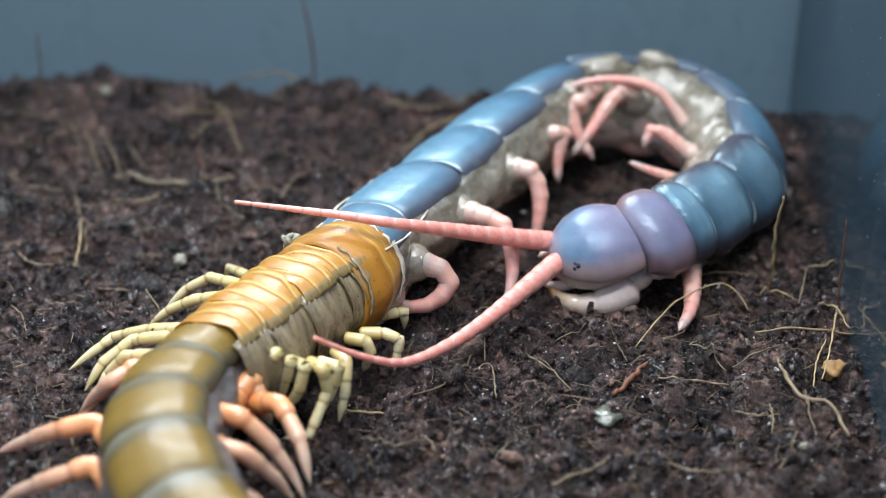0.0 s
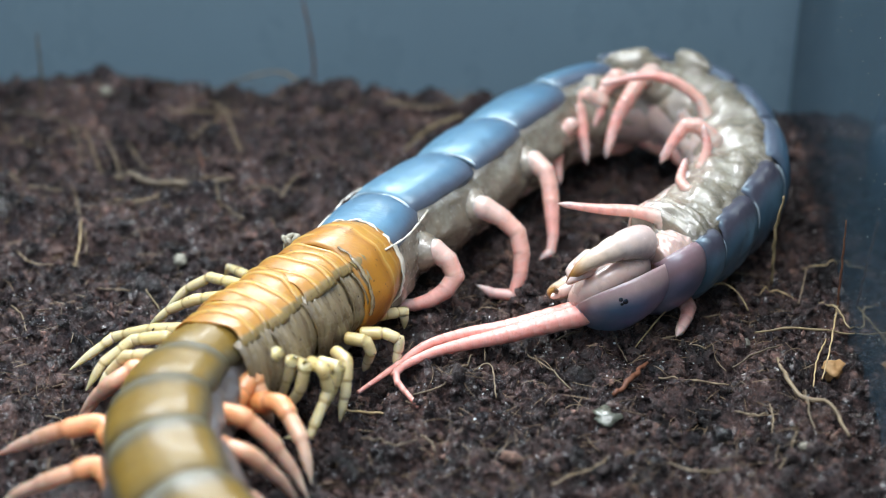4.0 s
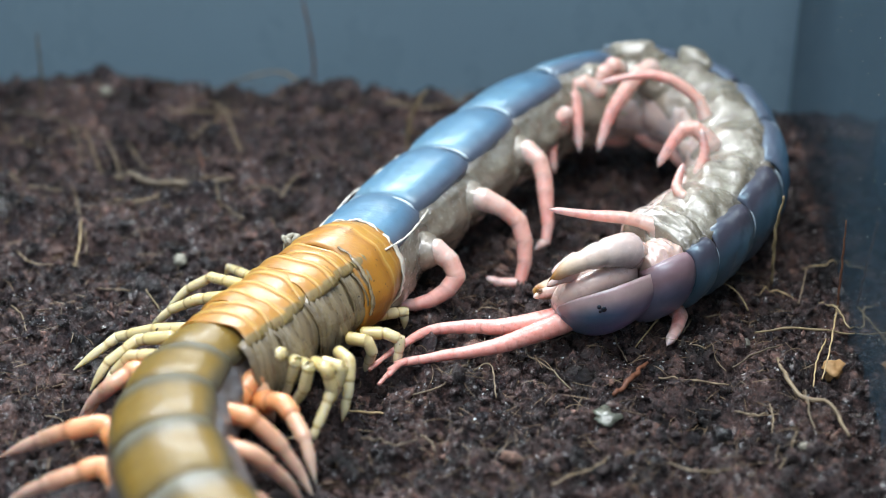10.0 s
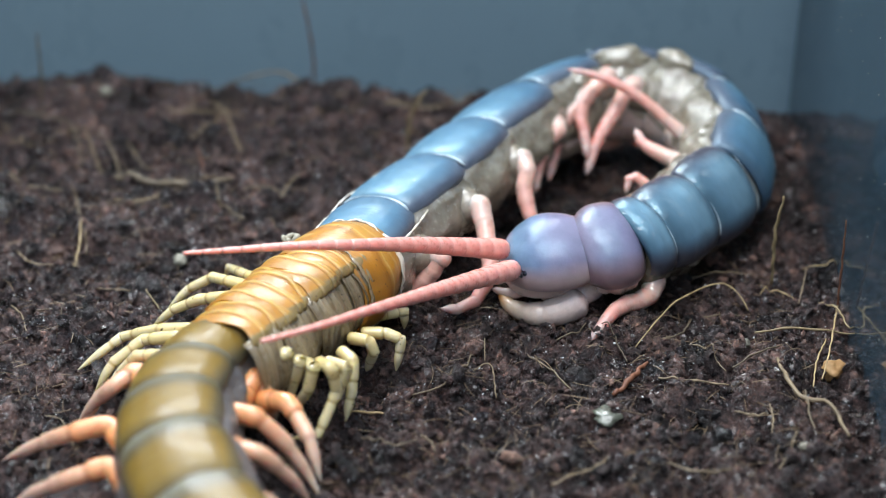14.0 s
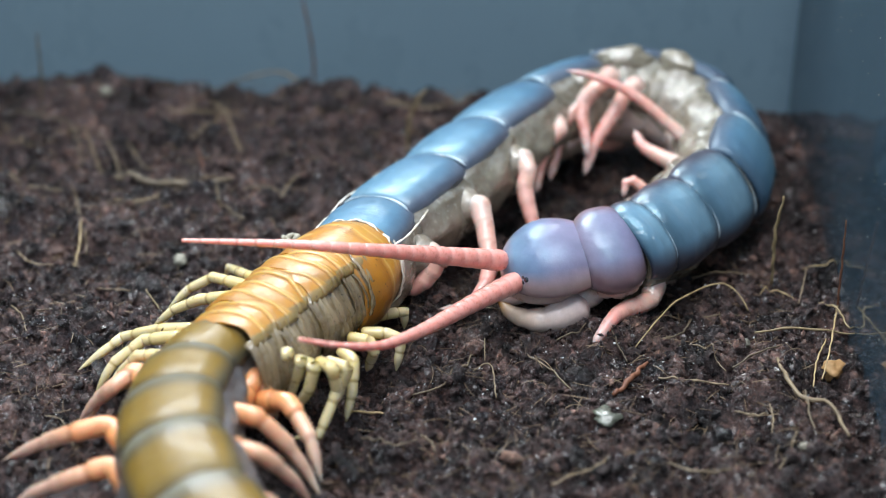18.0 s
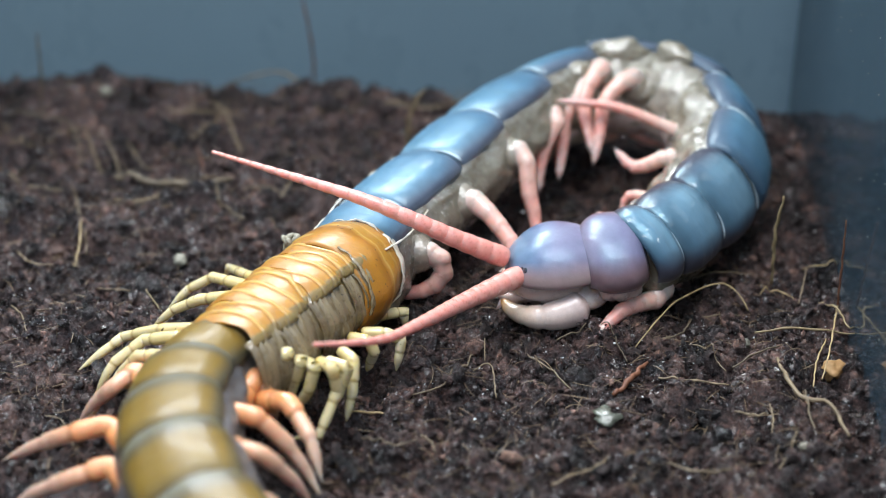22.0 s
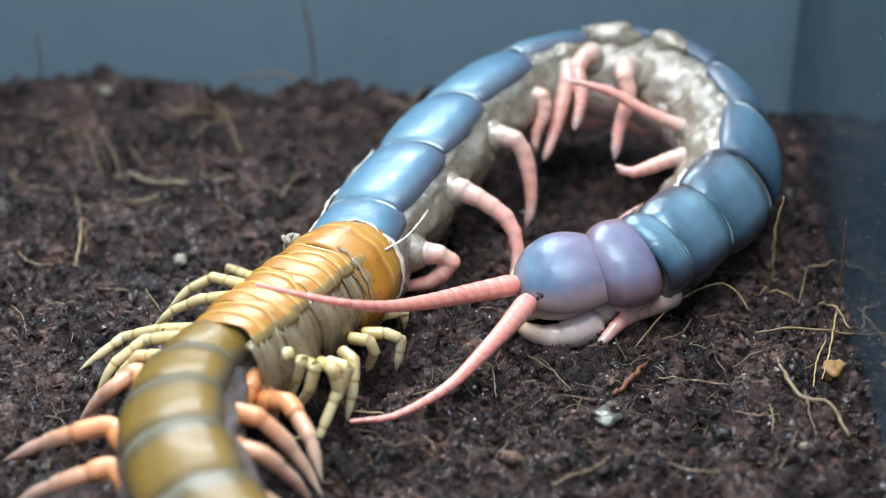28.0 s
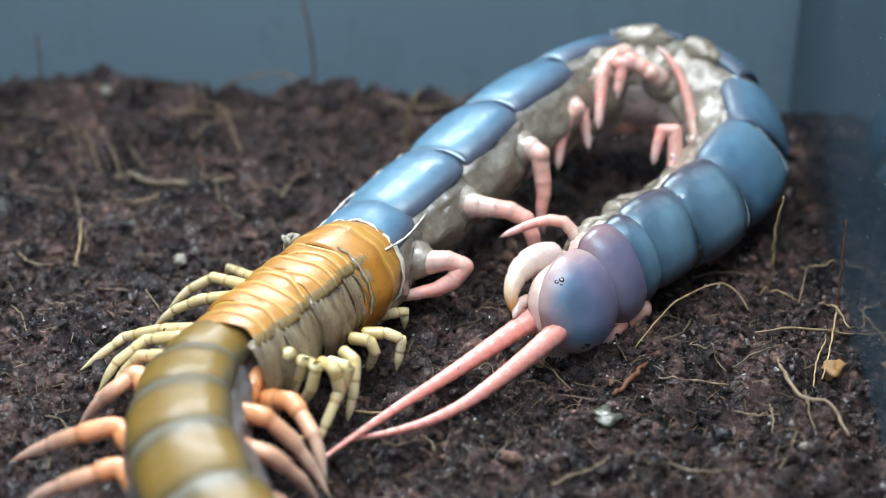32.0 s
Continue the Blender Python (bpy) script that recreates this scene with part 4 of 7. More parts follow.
feeler_at(12.5, "right", (16.9, -11, 16), (11.8, -10.4, 18.7), (6.5, -10.4, 21.5), (1.3, -11, 24.1), (-4, -16.8, 26), (-7.8, -25.5, 26), (-8.4, -35.4, 25))
feeler_at(12.8, "right", (9.7, -20.8, 13), (0.7, -27.5, 16.7), (-7.7, -35.1, 20.6), (-15.6, -42.1, 23.5), (-23.2, -47.1, 24.8), (-30.7, -49.8, 24.5), (-38.1, -52.1, 24))
feeler_at(13.3, "right", (9.7, -20.8, 13), (0.7, -27.5, 16.7), (-7.7, -35.1, 20.6), (-15.6, -42.1, 23.5), (-23.2, -47.1, 24.8), (-30.7, -49.8, 24.5), (-38.1, -52.1, 24))
feeler_at(14.5, "right", (10.1, -23.5, 11), (1.2, -29.2, 14.9), (-7.2, -35.9, 19.1), (-15.3, -41.3, 22.4), (-23.3, -42.8, 23.8), (-31.4, -42.7, 24), (-39.6, -42.2, 24))
feeler_at(17.0, "right", (9.6, -24.5, 11), (0.8, -30.4, 15), (-7.5, -36.9, 19.2), (-15.5, -41.4, 22.5), (-23.5, -42.1, 23.8), (-31.7, -41, 24), (-40, -39.7, 24))
feeler_at(19.0, "right", (9.6, -24.9, 11), (0.7, -30.8, 15), (-7.6, -37.3, 19.3), (-15.6, -42.3, 22.5), (-23.5, -44.3, 23.8), (-31.6, -44.8, 24), (-39.6, -45, 24))
feeler_at(20.4, "right", (9.6, -24.9, 11), (0.7, -30.8, 15), (-7.6, -37.3, 19.3), (-15.6, -42.3, 22.5), (-23.5, -44.3, 23.8), (-31.6, -44.8, 24), (-39.6, -45, 24))
feeler_at(20.9, "right", (11, -24, 15), (2.6, -28.3, 19.7), (-5.6, -31.6, 23.1), (-13.7, -32.4, 24.8), (-21.8, -32.4, 26), (-30.1, -31.4, 26), (-38.5, -30.4, 26))
feeler_at(21.9, "right", (10.1, -23.5, 11), (2, -25.7, 15.7), (-5.7, -26.2, 19.8), (-13.5, -24.8, 22.6), (-21.7, -21.4, 23.8), (-30.4, -15.8, 24), (-39.5, -9.5, 24))
feeler_at(23.0, "right", (9.6, -24.1, 11), (1.9, -25.8, 15.8), (-5.7, -26.2, 19.8), (-13.3, -24.6, 22.6), (-21.4, -20.6, 23.8), (-29.9, -16.1, 24), (-38.8, -11.4, 24))
feeler_at(25.0, "right", (10.1, -25.7, 10), (2.1, -29.6, 15.5), (-5, -28.4, 19.5), (-12.4, -25.8, 22.5), (-20.3, -21.4, 23.9), (-28.8, -15.1, 24), (-37.7, -8.3, 24))
feeler_at(25.5, "right", (10.1, -25.7, 10), (2.1, -29.6, 15.5), (-5, -28.4, 19.5), (-12.4, -25.8, 22.5), (-20.3, -21.4, 23.9), (-28.8, -15.1, 24), (-37.7, -8.3, 24))
feeler_at(27.4, "right", (11.3, -30.7, 9), (5.1, -35.7, 9.8), (-1.1, -40.6, 11.6), (-7.1, -45.6, 13.9), (-12.8, -51.4, 17.9), (-18.2, -54.8, 21), (-23.6, -55.5, 23))
feeler_at(28.0, "right", (11.4, -29.7, 9), (4.3, -34.1, 9.9), (-2.4, -40.6, 12.1), (-8.8, -47.1, 15), (-14.9, -53, 19), (-21, -54.5, 21.3), (-27, -54.6, 23))
feeler_at(29.6, "right", (11.4, -29.7, 9), (4.3, -34.1, 9.9), (-2.4, -40.6, 12.1), (-8.8, -47.1, 15), (-14.9, -53, 19), (-21, -54.5, 21.3), (-27, -54.6, 23))
feeler_at(29.9, "right", (4.3, -31, 15), (-3.5, -37, 18.3), (-10.9, -41.3, 21.1), (-18, -43.6, 23.5), (-25.3, -42.1, 24.5), (-32.9, -38.9, 24.8), (-41, -32.4, 24))
feeler_at(30.0, "right", (8.1, -32.2, 12), (0.5, -39.9, 13), (-7.3, -47.9, 14), (-12.3, -53.3, 15.5), (-16.6, -57.6, 17.5), (-20.1, -58.9, 20), (-22.2, -55.4, 22))
feeler_at(30.5, "right", (14.4, -34.5, 8), (8.8, -39.4, 7.3), (3.5, -43.9, 6.4), (-1.5, -48.2, 5.2), (-6.2, -53.6, 4.4), (-10.8, -58.9, 4), (-15.4, -64.3, 4))
feeler_at(31.0, "right", (19.3, -44.3, 8), (13.2, -48.6, 6.4), (7.2, -52.4, 4.8), (1.2, -56, 3.6), (-5, -59.2, 3), (-11.4, -61.8, 3), (-17.4, -65, 3))
feeler_at(31.8, "right", (15.7, -37.3, 8), (9.8, -42.6, 6.7), (4.1, -47.6, 5.3), (-1.4, -52.2, 4), (-6.8, -58.4, 4), (-11.9, -64, 3.6), (-16.7, -69.3, 3))
feeler_at(32.0, "right", (15.7, -37.3, 8), (9.8, -42.6, 6.7), (4.1, -47.6, 5.3), (-1.4, -52.2, 4), (-6.8, -58.4, 4), (-11.9, -64, 3.6), (-16.7, -69.3, 3))
feeler_at(0.0, "left", (19.5, -20, 8), (13, -28.9, 7.3), (6.8, -37.1, 6.5), (0.5, -44.9, 6.5), (-6.1, -52.8, 8.4), (-12.4, -57.7, 12.7), (-18.4, -61.6, 18))
feeler_at(1.0, "left", (19.5, -20, 8), (13, -28.9, 7.3), (6.8, -37.1, 6.5), (0.5, -44.9, 6.5), (-6.1, -52.8, 8.4), (-12.4, -57.7, 12.7), (-18.4, -61.6, 18))
feeler_at(1.3, "left", (16.7, -25.7, 10), (11.5, -30.5, 8.9), (6.3, -34.8, 7.8), (0.9, -37, 6.3), (-3.9, -40.5, 4.7), (-6.2, -47.2, 3.3), (-6.9, -55.3, 2))
feeler_at(2.0, "left", (23.3, -33.9, 6), (16.8, -35, 4.9), (10.3, -36.5, 3.9), (3.9, -39.1, 3.3), (-1.7, -44, 2.7), (-5.8, -50.7, 2), (0.5, -52.2, 2))
feeler_at(2.5, "left", (22.8, -34.4, 6), (16.5, -35.9, 5), (10.2, -37.3, 3.9), (3.9, -39, 3.3), (-2.3, -41.8, 3), (-7.4, -46.5, 2.3), (-4.3, -53.8, 1.5))
feeler_at(6.5, "left", (22.8, -34.4, 6), (16.5, -35.9, 5), (10.2, -37.3, 3.9), (3.9, -39, 3.3), (-2.3, -41.8, 3), (-7.4, -46.5, 2.3), (-4.3, -53.8, 1.5))
feeler_at(6.95, "left", (16.4, -30.5, 10), (11.1, -31.7, 9), (5.7, -32.8, 7.9), (0.4, -33.9, 6.9), (-4.8, -35.3, 5.7), (-9.3, -38.5, 4.1), (-13, -43.9, 3))
feeler_at(7.4, "left", (17.3, -33.9, 6), (12.3, -33.2, 5.1), (7.2, -32.5, 4.2), (2.1, -32.8, 4), (-2.9, -33.9, 3.8), (-6.6, -38.8, 3), (-9.3, -46.4, 3))
feeler_at(8.5, "left", (20.1, -34.9, 5), (14.5, -36.3, 4.4), (9, -37.4, 3.8), (3.5, -38, 3.2), (-2, -39.1, 3), (-7, -42.2, 3), (-8.3, -49, 2))
feeler_at(12.4, "left", (20.1, -34.9, 5), (14.7, -38.2, 4.4), (9.4, -41, 3.9), (4.1, -42.4, 3.3), (-1.3, -44, 3), (-6.6, -45.9, 3), (-12, -47.3, 3))
feeler_at(12.5, "left", (16.7, -15.7, 14), (10, -17.4, 13.9), (5.7, -25.7, 12.2), (3.4, -32.7, 8.9), (2.1, -39.8, 5.8), (-0.7, -45.9, 3.4), (-5.7, -50.6, 2))
feeler_at(12.8, "left", (11.5, -25.5, 11), (3.9, -35.5, 14.7), (-3.1, -45, 18.3), (-9.5, -53.6, 21.5), (-15.5, -60.2, 23.6), (-21.4, -64.3, 24), (-27.2, -67.7, 24))
feeler_at(13.3, "left", (11.5, -25.5, 11), (3.9, -35.5, 14.7), (-3.1, -45, 18.3), (-9.5, -53.6, 21.5), (-15.5, -60.2, 23.6), (-21.4, -64.3, 24), (-27.2, -67.7, 24))
feeler_at(14.5, "left", (11.5, -26.8, 9), (5, -35, 10.9), (-1, -43, 12.8), (-6.7, -50.7, 14.6), (-12.1, -58.2, 16.7), (-17.3, -64.1, 18.6), (-22.6, -68, 20))
feeler_at(17.0, "left", (12, -27, 8), (6.2, -32.6, 8), (1, -39.1, 8), (-3.8, -46.7, 8.6), (-8.6, -54.8, 11.2), (-13.7, -59.9, 16.1), (-18.3, -61.8, 20))
feeler_at(19.0, "left", (12, -27, 8), (5.8, -35.7, 9.6), (-0.2, -44.1, 11.7), (-5.8, -52.2, 14.2), (-11.2, -60, 16.9), (-16.5, -65.2, 18.7), (-21.7, -68.7, 20))
feeler_at(20.4, "left", (12, -27, 8), (5.8, -35.7, 9.6), (-0.2, -44.1, 11.7), (-5.8, -52.2, 14.2), (-11.2, -60, 16.9), (-16.5, -65.2, 18.7), (-21.7, -68.7, 20))
feeler_at(20.9, "left", (10.9, -26.1, 14), (3.6, -35.2, 16.9), (-3.1, -46.2, 20.6), (-9.3, -54.5, 23.2), (-15.3, -60.8, 25), (-21.4, -62.7, 25), (-27.4, -64.7, 25))
feeler_at(21.9, "left", (12.4, -26.8, 9), (6.8, -32, 9), (1.5, -38.8, 10), (-3.5, -47, 11.9), (-8.3, -55.3, 14.3), (-13.2, -61.3, 17.1), (-17.9, -66.4, 20))
feeler_at(23.0, "left", (12.4, -26.4, 9), (6.9, -31.8, 9), (1.5, -38.8, 10), (-3.5, -47, 11.9), (-8.3, -55.3, 14.3), (-13.2, -61.3, 17.1), (-17.9, -66.4, 20))
feeler_at(25.0, "left", (11.9, -27.9, 8), (6.6, -33.9, 8), (1.9, -40.7, 8), (-2.8, -47.8, 8.7), (-7.7, -54.8, 11.6), (-12.7, -59.8, 15.4), (-17.4, -63.3, 19))
feeler_at(25.5, "left", (11.9, -27.9, 8), (6.6, -33.9, 8), (1.9, -40.7, 8), (-2.8, -47.8, 8.7), (-7.7, -54.8, 11.6), (-12.7, -59.8, 15.4), (-17.4, -63.3, 19))
feeler_at(27.4, "left", (14, -34.5, 8), (10, -42.3, 7.3), (5.9, -48.4, 6.3), (1.6, -53.4, 5.1), (-3.1, -57.7, 4.5), (-7.8, -61.7, 4), (-12.9, -64.3, 4))
feeler_at(28.0, "left", (13.5, -34.5, 8), (9.5, -42, 7.3), (5.5, -48.3, 6.4), (1.5, -53.8, 5.3), (-3, -57.9, 4.5), (-7.7, -60.9, 4), (-13, -62.1, 4))
feeler_at(29.6, "left", (13.5, -34.5, 8), (9.5, -42, 7.3), (5.5, -48.3, 6.4), (1.5, -53.8, 5.3), (-3, -57.9, 4.5), (-7.7, -60.9, 4), (-13, -62.1, 4))
feeler_at(29.9, "left", (7.4, -34, 13), (2.8, -37.3, 13), (-1.8, -40.3, 13.2), (-6.4, -42.6, 13.7), (-10.8, -46, 14.3), (-14.3, -51.3, 14.9), (-15, -58.3, 14))
feeler_at(30.0, "left", (10.4, -37.5, 11), (7, -41.6, 9.5), (3.7, -46.9, 8), (1, -51.9, 6.5), (-1.4, -56.7, 5), (-3, -60.6, 4), (-4.1, -64.3, 3))
feeler_at(30.5, "left", (17.5, -38.3, 7), (12.6, -44.2, 6.3), (8, -49.6, 5.4), (3.7, -54.6, 4.2), (-0.8, -59.6, 3.4), (-5.3, -63.9, 3), (-10.3, -67.2, 3))
feeler_at(31.0, "left", (19.7, -45.2, 8), (13.9, -48.8, 5.8), (8.1, -52.5, 4), (2.1, -56.4, 3), (-4, -60.6, 3), (-10.3, -61.8, 2.2), (-16.2, -65, 2))
feeler_at(31.8, "left", (18.1, -41.8, 7), (13, -47.3, 5.7), (8, -52.4, 4.5), (3, -56.9, 3.4), (-2.4, -60.8, 3), (-8, -63.2, 2.7), (-13.8, -64, 2))
feeler_at(32.0, "left", (18.1, -41.8, 7), (13, -47.3, 5.7), (8, -52.4, 4.5), (3, -56.9, 3.4), (-2.4, -60.8, 3), (-8, -63.2, 2.7), (-13.8, -64, 2))

def between(keys, t):
    """The rows at t, eased between the keyed times."""
    ts = sorted(keys)
    if t <= ts[0]:
        return keys[ts[0]]
    for a, b in zip(ts, ts[1:]):
        if t <= b:
            k = (t - a) / (b - a)
            return keys[a] * (1 - k) + keys[b] * k
    return keys[ts[-1]]


def frame_at(c, s, length, span, n=400):
    """The pose on a sampled curve (rows of x, y, z, roll) at s mm from its start; span: the piece's length."""
    def at(q):
        x = q / length * n
        i = min(max(int(math.floor(x)), 0), n - 1)
        return c[i] + (c[i + 1] - c[i]) * (x - i)
    mid, a, b = at(s), at(s - span * 0.4), at(s + span * 0.4)
    fwd = Vector(b[:3] - a[:3]).normalized()
    rgt = fwd.cross(Vector((0, 0, 1))).normalized()
    top = rgt.cross(fwd).normalized()
    roll = radians(mid[3] if len(mid) > 3 else 0)
    z = top * math.cos(roll) - rgt * math.sin(roll)
    x = fwd.cross(z).normalized()
    centre = Vector((a[:3] + b[:3]) * 0.25 + mid[:3] * 0.5) * MM
    m = Matrix((x, fwd, z)).transposed().to_4x4()
    m.translation = centre
    return m


# from the head backwards: kind, length and width in mm
SEGMENTS = [("head", 15.2, 16.5), ("neck", 6.6, 16.5), ("slate", 5.0, 15.5), ("slate", 12.2, 16.0), ("slate", 13.0, 17.0), ("blue", 14.6, 17.5), ("blue", 13.5, 17.5), ("blue", 14.0, 17.5),
            ("blue", 14.5, 17.5), ("blue", 16.0, 18.0), ("blue", 18.5, 18.0), ("blue", 16.0, 18.0), ("blue", 17.2, 18.0), ("blue", 18.5, 16.6), ("blue", 13.0, 14.5)]
REAR_SEGMENTS = [("olive", 8.5, 16.4), ("olive", 9.5, 18.6), ("olive", 11.5, 19.5), ("olive", 12.5, 19.5), ("olive", 13.5, 19.0), ("olive", 14.0, 18.0)]


def segment_frames(t):
    rows = between(BODY, t)
    c, length = spline(rows, 400)
    s, res = length, []
    for kind, span, width in SEGMENTS:
        res.append(frame_at(c, s - span / 2, length, span))
        s -= span
    return res


def rear_frames(t):
    c, length = spline(between(REAR, t), 400)
    s, res = length, []
    for kind, span, width in REAR_SEGMENTS:
        res.append(frame_at(c, s - span / 2, length, span))
        s -= span
    return res


FEELER_PIECES, FEELER_LENGTH = 20, 62.0


def feeler_frames(side, t):
    c, length = spline(between(FEELERS[side], t), 400)
    step = FEELER_LENGTH / FEELER_PIECES
    k = length / FEELER_LENGTH
    return [frame_at(c, (i + 0.5) * step * k, length, step * 1.2 * k) for i in range(FEELER_PIECES)]


def plate(width, span, high, wrap=78, puff=0.10, seed=0, wrinkle=0.0, mat=None, name="tergite", taper=0.0):
    """A puffed back plate: an arch over the body, drawn in at front and rear margins."""
    def f(u, v):
        y = (u - 0.5) * span
        edge = abs(2 * u - 1)
        k = 1 + puff * (1 - edge ** 3.2) - puff * 0.9
        k *= 1 - taper * u
        a = radians(-wrap + 2 * wrap * (1 - v))
        s, c = math.sin(a), math.cos(a)
        x = -width / 2 * k * math.copysign(abs(s) ** 0.88, s)
        z = high * k * math.copysign(abs(c) ** 0.80, c) - (0.35 if edge > 0.93 else 0)
        # two faint grooves along the plate
        z -= 0.12 * math.exp(-((abs(x) - width * 0.2) / 0.7) ** 2)
        tuck = 1 - 0.10 * max(0, (abs(2 * v - 1) - 0.80) / 0.20) ** 2
        x, z = x * tuck, z * tuck
        w = wrinkle * noise.noise(Vector((x * 0.25 + seed, y * 0.9, seed)))
        yb = y + 1.1 * (1 - (2 * x / width) ** 2) * (u - 0.15)
        return (x, yb, z + w)
    return shell(name, f, 14, 22, 0.5, mat)


def flank(width, span, low, seed, mat, high=5.9, bulge=0.36):
    """The soft body under the back plate, swollen and lumpy where the legs are rooted."""
    def f(u, v):
        y = (u - 0.5) * span * 1.36
        edge = abs(2 * u - 1)
        a = 2 * math.pi * (1 - v)
        s, c = math.sin(a), math.cos(a)
        k = (0.99 - 0.13 * edge ** 2.2) * (1 if edge < 0.88 else max(0.02, 1 - ((edge - 0.88) / 0.12) ** 2) ** 0.5)
        lump = 1 + 0.075 * noise.noise(Vector((s * 2.6 + seed, u * 3.2, c * 2.6))) + 0.05 * noise.noise(Vector((s * 6, u * 7 + seed, c * 6)))
        side = math.exp(-((c + 0.35) / 0.45) ** 2)
        root = bulge * math.exp(-((u - 0.5) / 0.23) ** 2) * side
        fold = side * (0.040 * noise.noise(Vector((s * 3 + seed, u * 9, c * 3))) + 0.014 * noise.noise(Vector((s * 9, u * 17 + seed, c * 9))))
        lump += fold + side * 0.008 * noise.noise(Vector((s * 19 + seed, u * 30, c * 19)))
        x = width / 2 * k * (lump if c < 0.5 else 1) * math.copysign(abs(s) ** 0.9, s) * (1 + root)
        z = (high * 0.97 if c > 0 else low) * k * c * (lump if c < 0.4 else 1) * (1 + 0.4 * root)
        return (x, y, z)
    me = shell("flank", f, 64, 64, 0, mat)
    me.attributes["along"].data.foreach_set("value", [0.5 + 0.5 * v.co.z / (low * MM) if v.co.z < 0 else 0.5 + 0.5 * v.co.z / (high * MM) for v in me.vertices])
    return me


def swollen_fold(seed, at, size, mat):
    """A soft lump of side membrane that swells out beside a back plate."""
    def f(u, v):
        a, b = math.pi * u, 2 * math.pi * (1 - v)
        d = Vector((math.sin(a) * math.sin(b), -math.cos(a), math.sin(a) * math.cos(b)))
        k = 1 + 0.22 * noise.noise(d * 1.6 + Vector((seed, 0, 0))) + 0.12 * noise.noise(d * 4.2 + Vector((0, seed, 0)))
        return tuple(at[j] + size[j] * d[j] * k for j in range(3))
    me = shell("swollen_fold", f, 24, 30, 0, mat)
    me.attributes["along"].data.foreach_set("value", [0.3] * len(me.vertices))
    return me


def margin(width, span, high, mat, front=False, thick=0.34, wrap=62):
    """Pale rim on a back plate's hind (or front) edge; stands for its wet glint."""
    pts = []
    for k in range(13):
        a = radians(-wrap + 2 * wrap * k / 12)
        s, c = math.sin(a), math.cos(a)
        x = width / 2 * 0.955 * math.copysign(abs(s) ** 0.88, s)
        y = (-0.5 if not front else 0.5) * span + 1.1 * (1 - (2 * x / width) ** 2) * (-0.15 if not front else 0.85)
        pts.append((x, y, high * 0.955 * c ** 0.8))
    return tube("hind_margin", pts, lambda q: thick * (0.12 + 1.1 * abs(2 * q - 1) ** 2.0 * (1 - abs(2 * q - 1) ** 8)), mat, 30, 8)


def belly(width, span, low, mat):
    def f(u, v):
        a = radians(180 - 38 + 76 * v)
        y = (u - 0.5) * span * 0.9
        k = 1.0 - 0.05 * abs(2 * u - 1) ** 3
        return (width / 2 * 0.9 * k * math.sin(a), y, low * 1.0 * k * math.cos(a))
    return shell("sternite", f, 8, 10, 0.4, mat)


def stepped_radius(r0, r1, knees=(0.30, 0.52, 0.72)):
    """Stout near the body, each article slimmer than the last."""
    def f(x):
        k = sum(1 for j in knees if x > j) / len(knees)
        near = min(knees, key=lambda j: abs(j - x))
        soft = 0.5 + 0.5 * math.tanh((x - near) / 0.012)
        k = (knees.index(near) + soft) / len(knees) if abs(x - near) < 0.05 else k
        r = r0 + (r1 - r0) * k
        r *= 1 - 0.13 * math.exp(-((x - near) / 0.013) ** 2)
        if x > 0.80:
            r *= max(0.12, 1 - ((x - 0.80) / 0.20) ** 1.5)
        return r * (max(0.15, 1 - (1 - x / 0.06) ** 2) ** 0.5 if x < 0.06 else 1)
    return f


def limb_radius(r0, r1, joints=(0.22, 0.45, 0.66, 0.83), knot=0.075):
    def f(x):
        r = r0 + (r1 - r0) * x ** 1.2 + 0.35 * r0 * max(0, 1 - x / 0.2) ** 2
        for j in joints:
            r *= 1 - knot * math.exp(-((x - j) / 0.014) ** 2) + 0.4 * knot * math.exp(-((x - j + 0.04) / 0.03) ** 2)
        if x > 0.84:
            r *= max(0.10, 1 - ((x - 0.84) / 0.16) ** 1.3)
        if x < 0.07:
            r *= max(0.15, 1 - (1 - x / 0.07) ** 2) ** 0.5
        return r
    return f


# legs whose course shows: segment index, side, the reference time and the course in mm
LEGS, ROOTS, JOINTED = {}, {}, []


def leg_root(i, side, x, y, z):
    """Where a leg is rooted, in mm in its segment's own space."""
    ROOTS[(i, side)] = Vector((x, y, z))


def leg_course(i, side, *rows, ref=0.0):
    LEGS.setdefault((i, side), []).append((ref, rows))


leg_course(101, "right", (-27.6, -60.3, 11.0), (-26.3, -61.3, 9.0), (-25.7, -61.3, 6.0), (-25.1, -59.1, 2.0), ref=19.0)
leg_course(102, "right", (-32.8, -69.7, 10.0), (-30.0, -71.6, 12.0), (-26.0, -73.6, 12.5), (-22.2, -74.0, 8.5), (-19.2, -75.0, 4.0), (-17.1, -77.2, 1.0), ref=19.0)
leg_course(103, "right", (-33.0, -77.2, 10.0), (-29.4, -79.6, 12.0), (-24.8, -80.9, 11.5), (-20.8, -79.4, 6.0), (-18.1, -79.0, 1.0), ref=19.0)
leg_course(104, "right", (-31.4, -86.0, 9.0), (-27.6, -88.4, 11.0), (-23.0, -88.0, 9.0), (-19.4, -85.6, 2.0), ref=19.0)
leg_course(101, "left", (-46, -55.8, 9), (-49.4, -59, 8), (-53, -57.5, 4), (-55.7, -57.8, 0.8), ref=19.0)
leg_course(102, "left", (-47.5, -70.4, 9), (-53.5, -71.2, 8), (-59.5, -68.6, 4), (-64.7, -67.6, 0.8), ref=19.0)
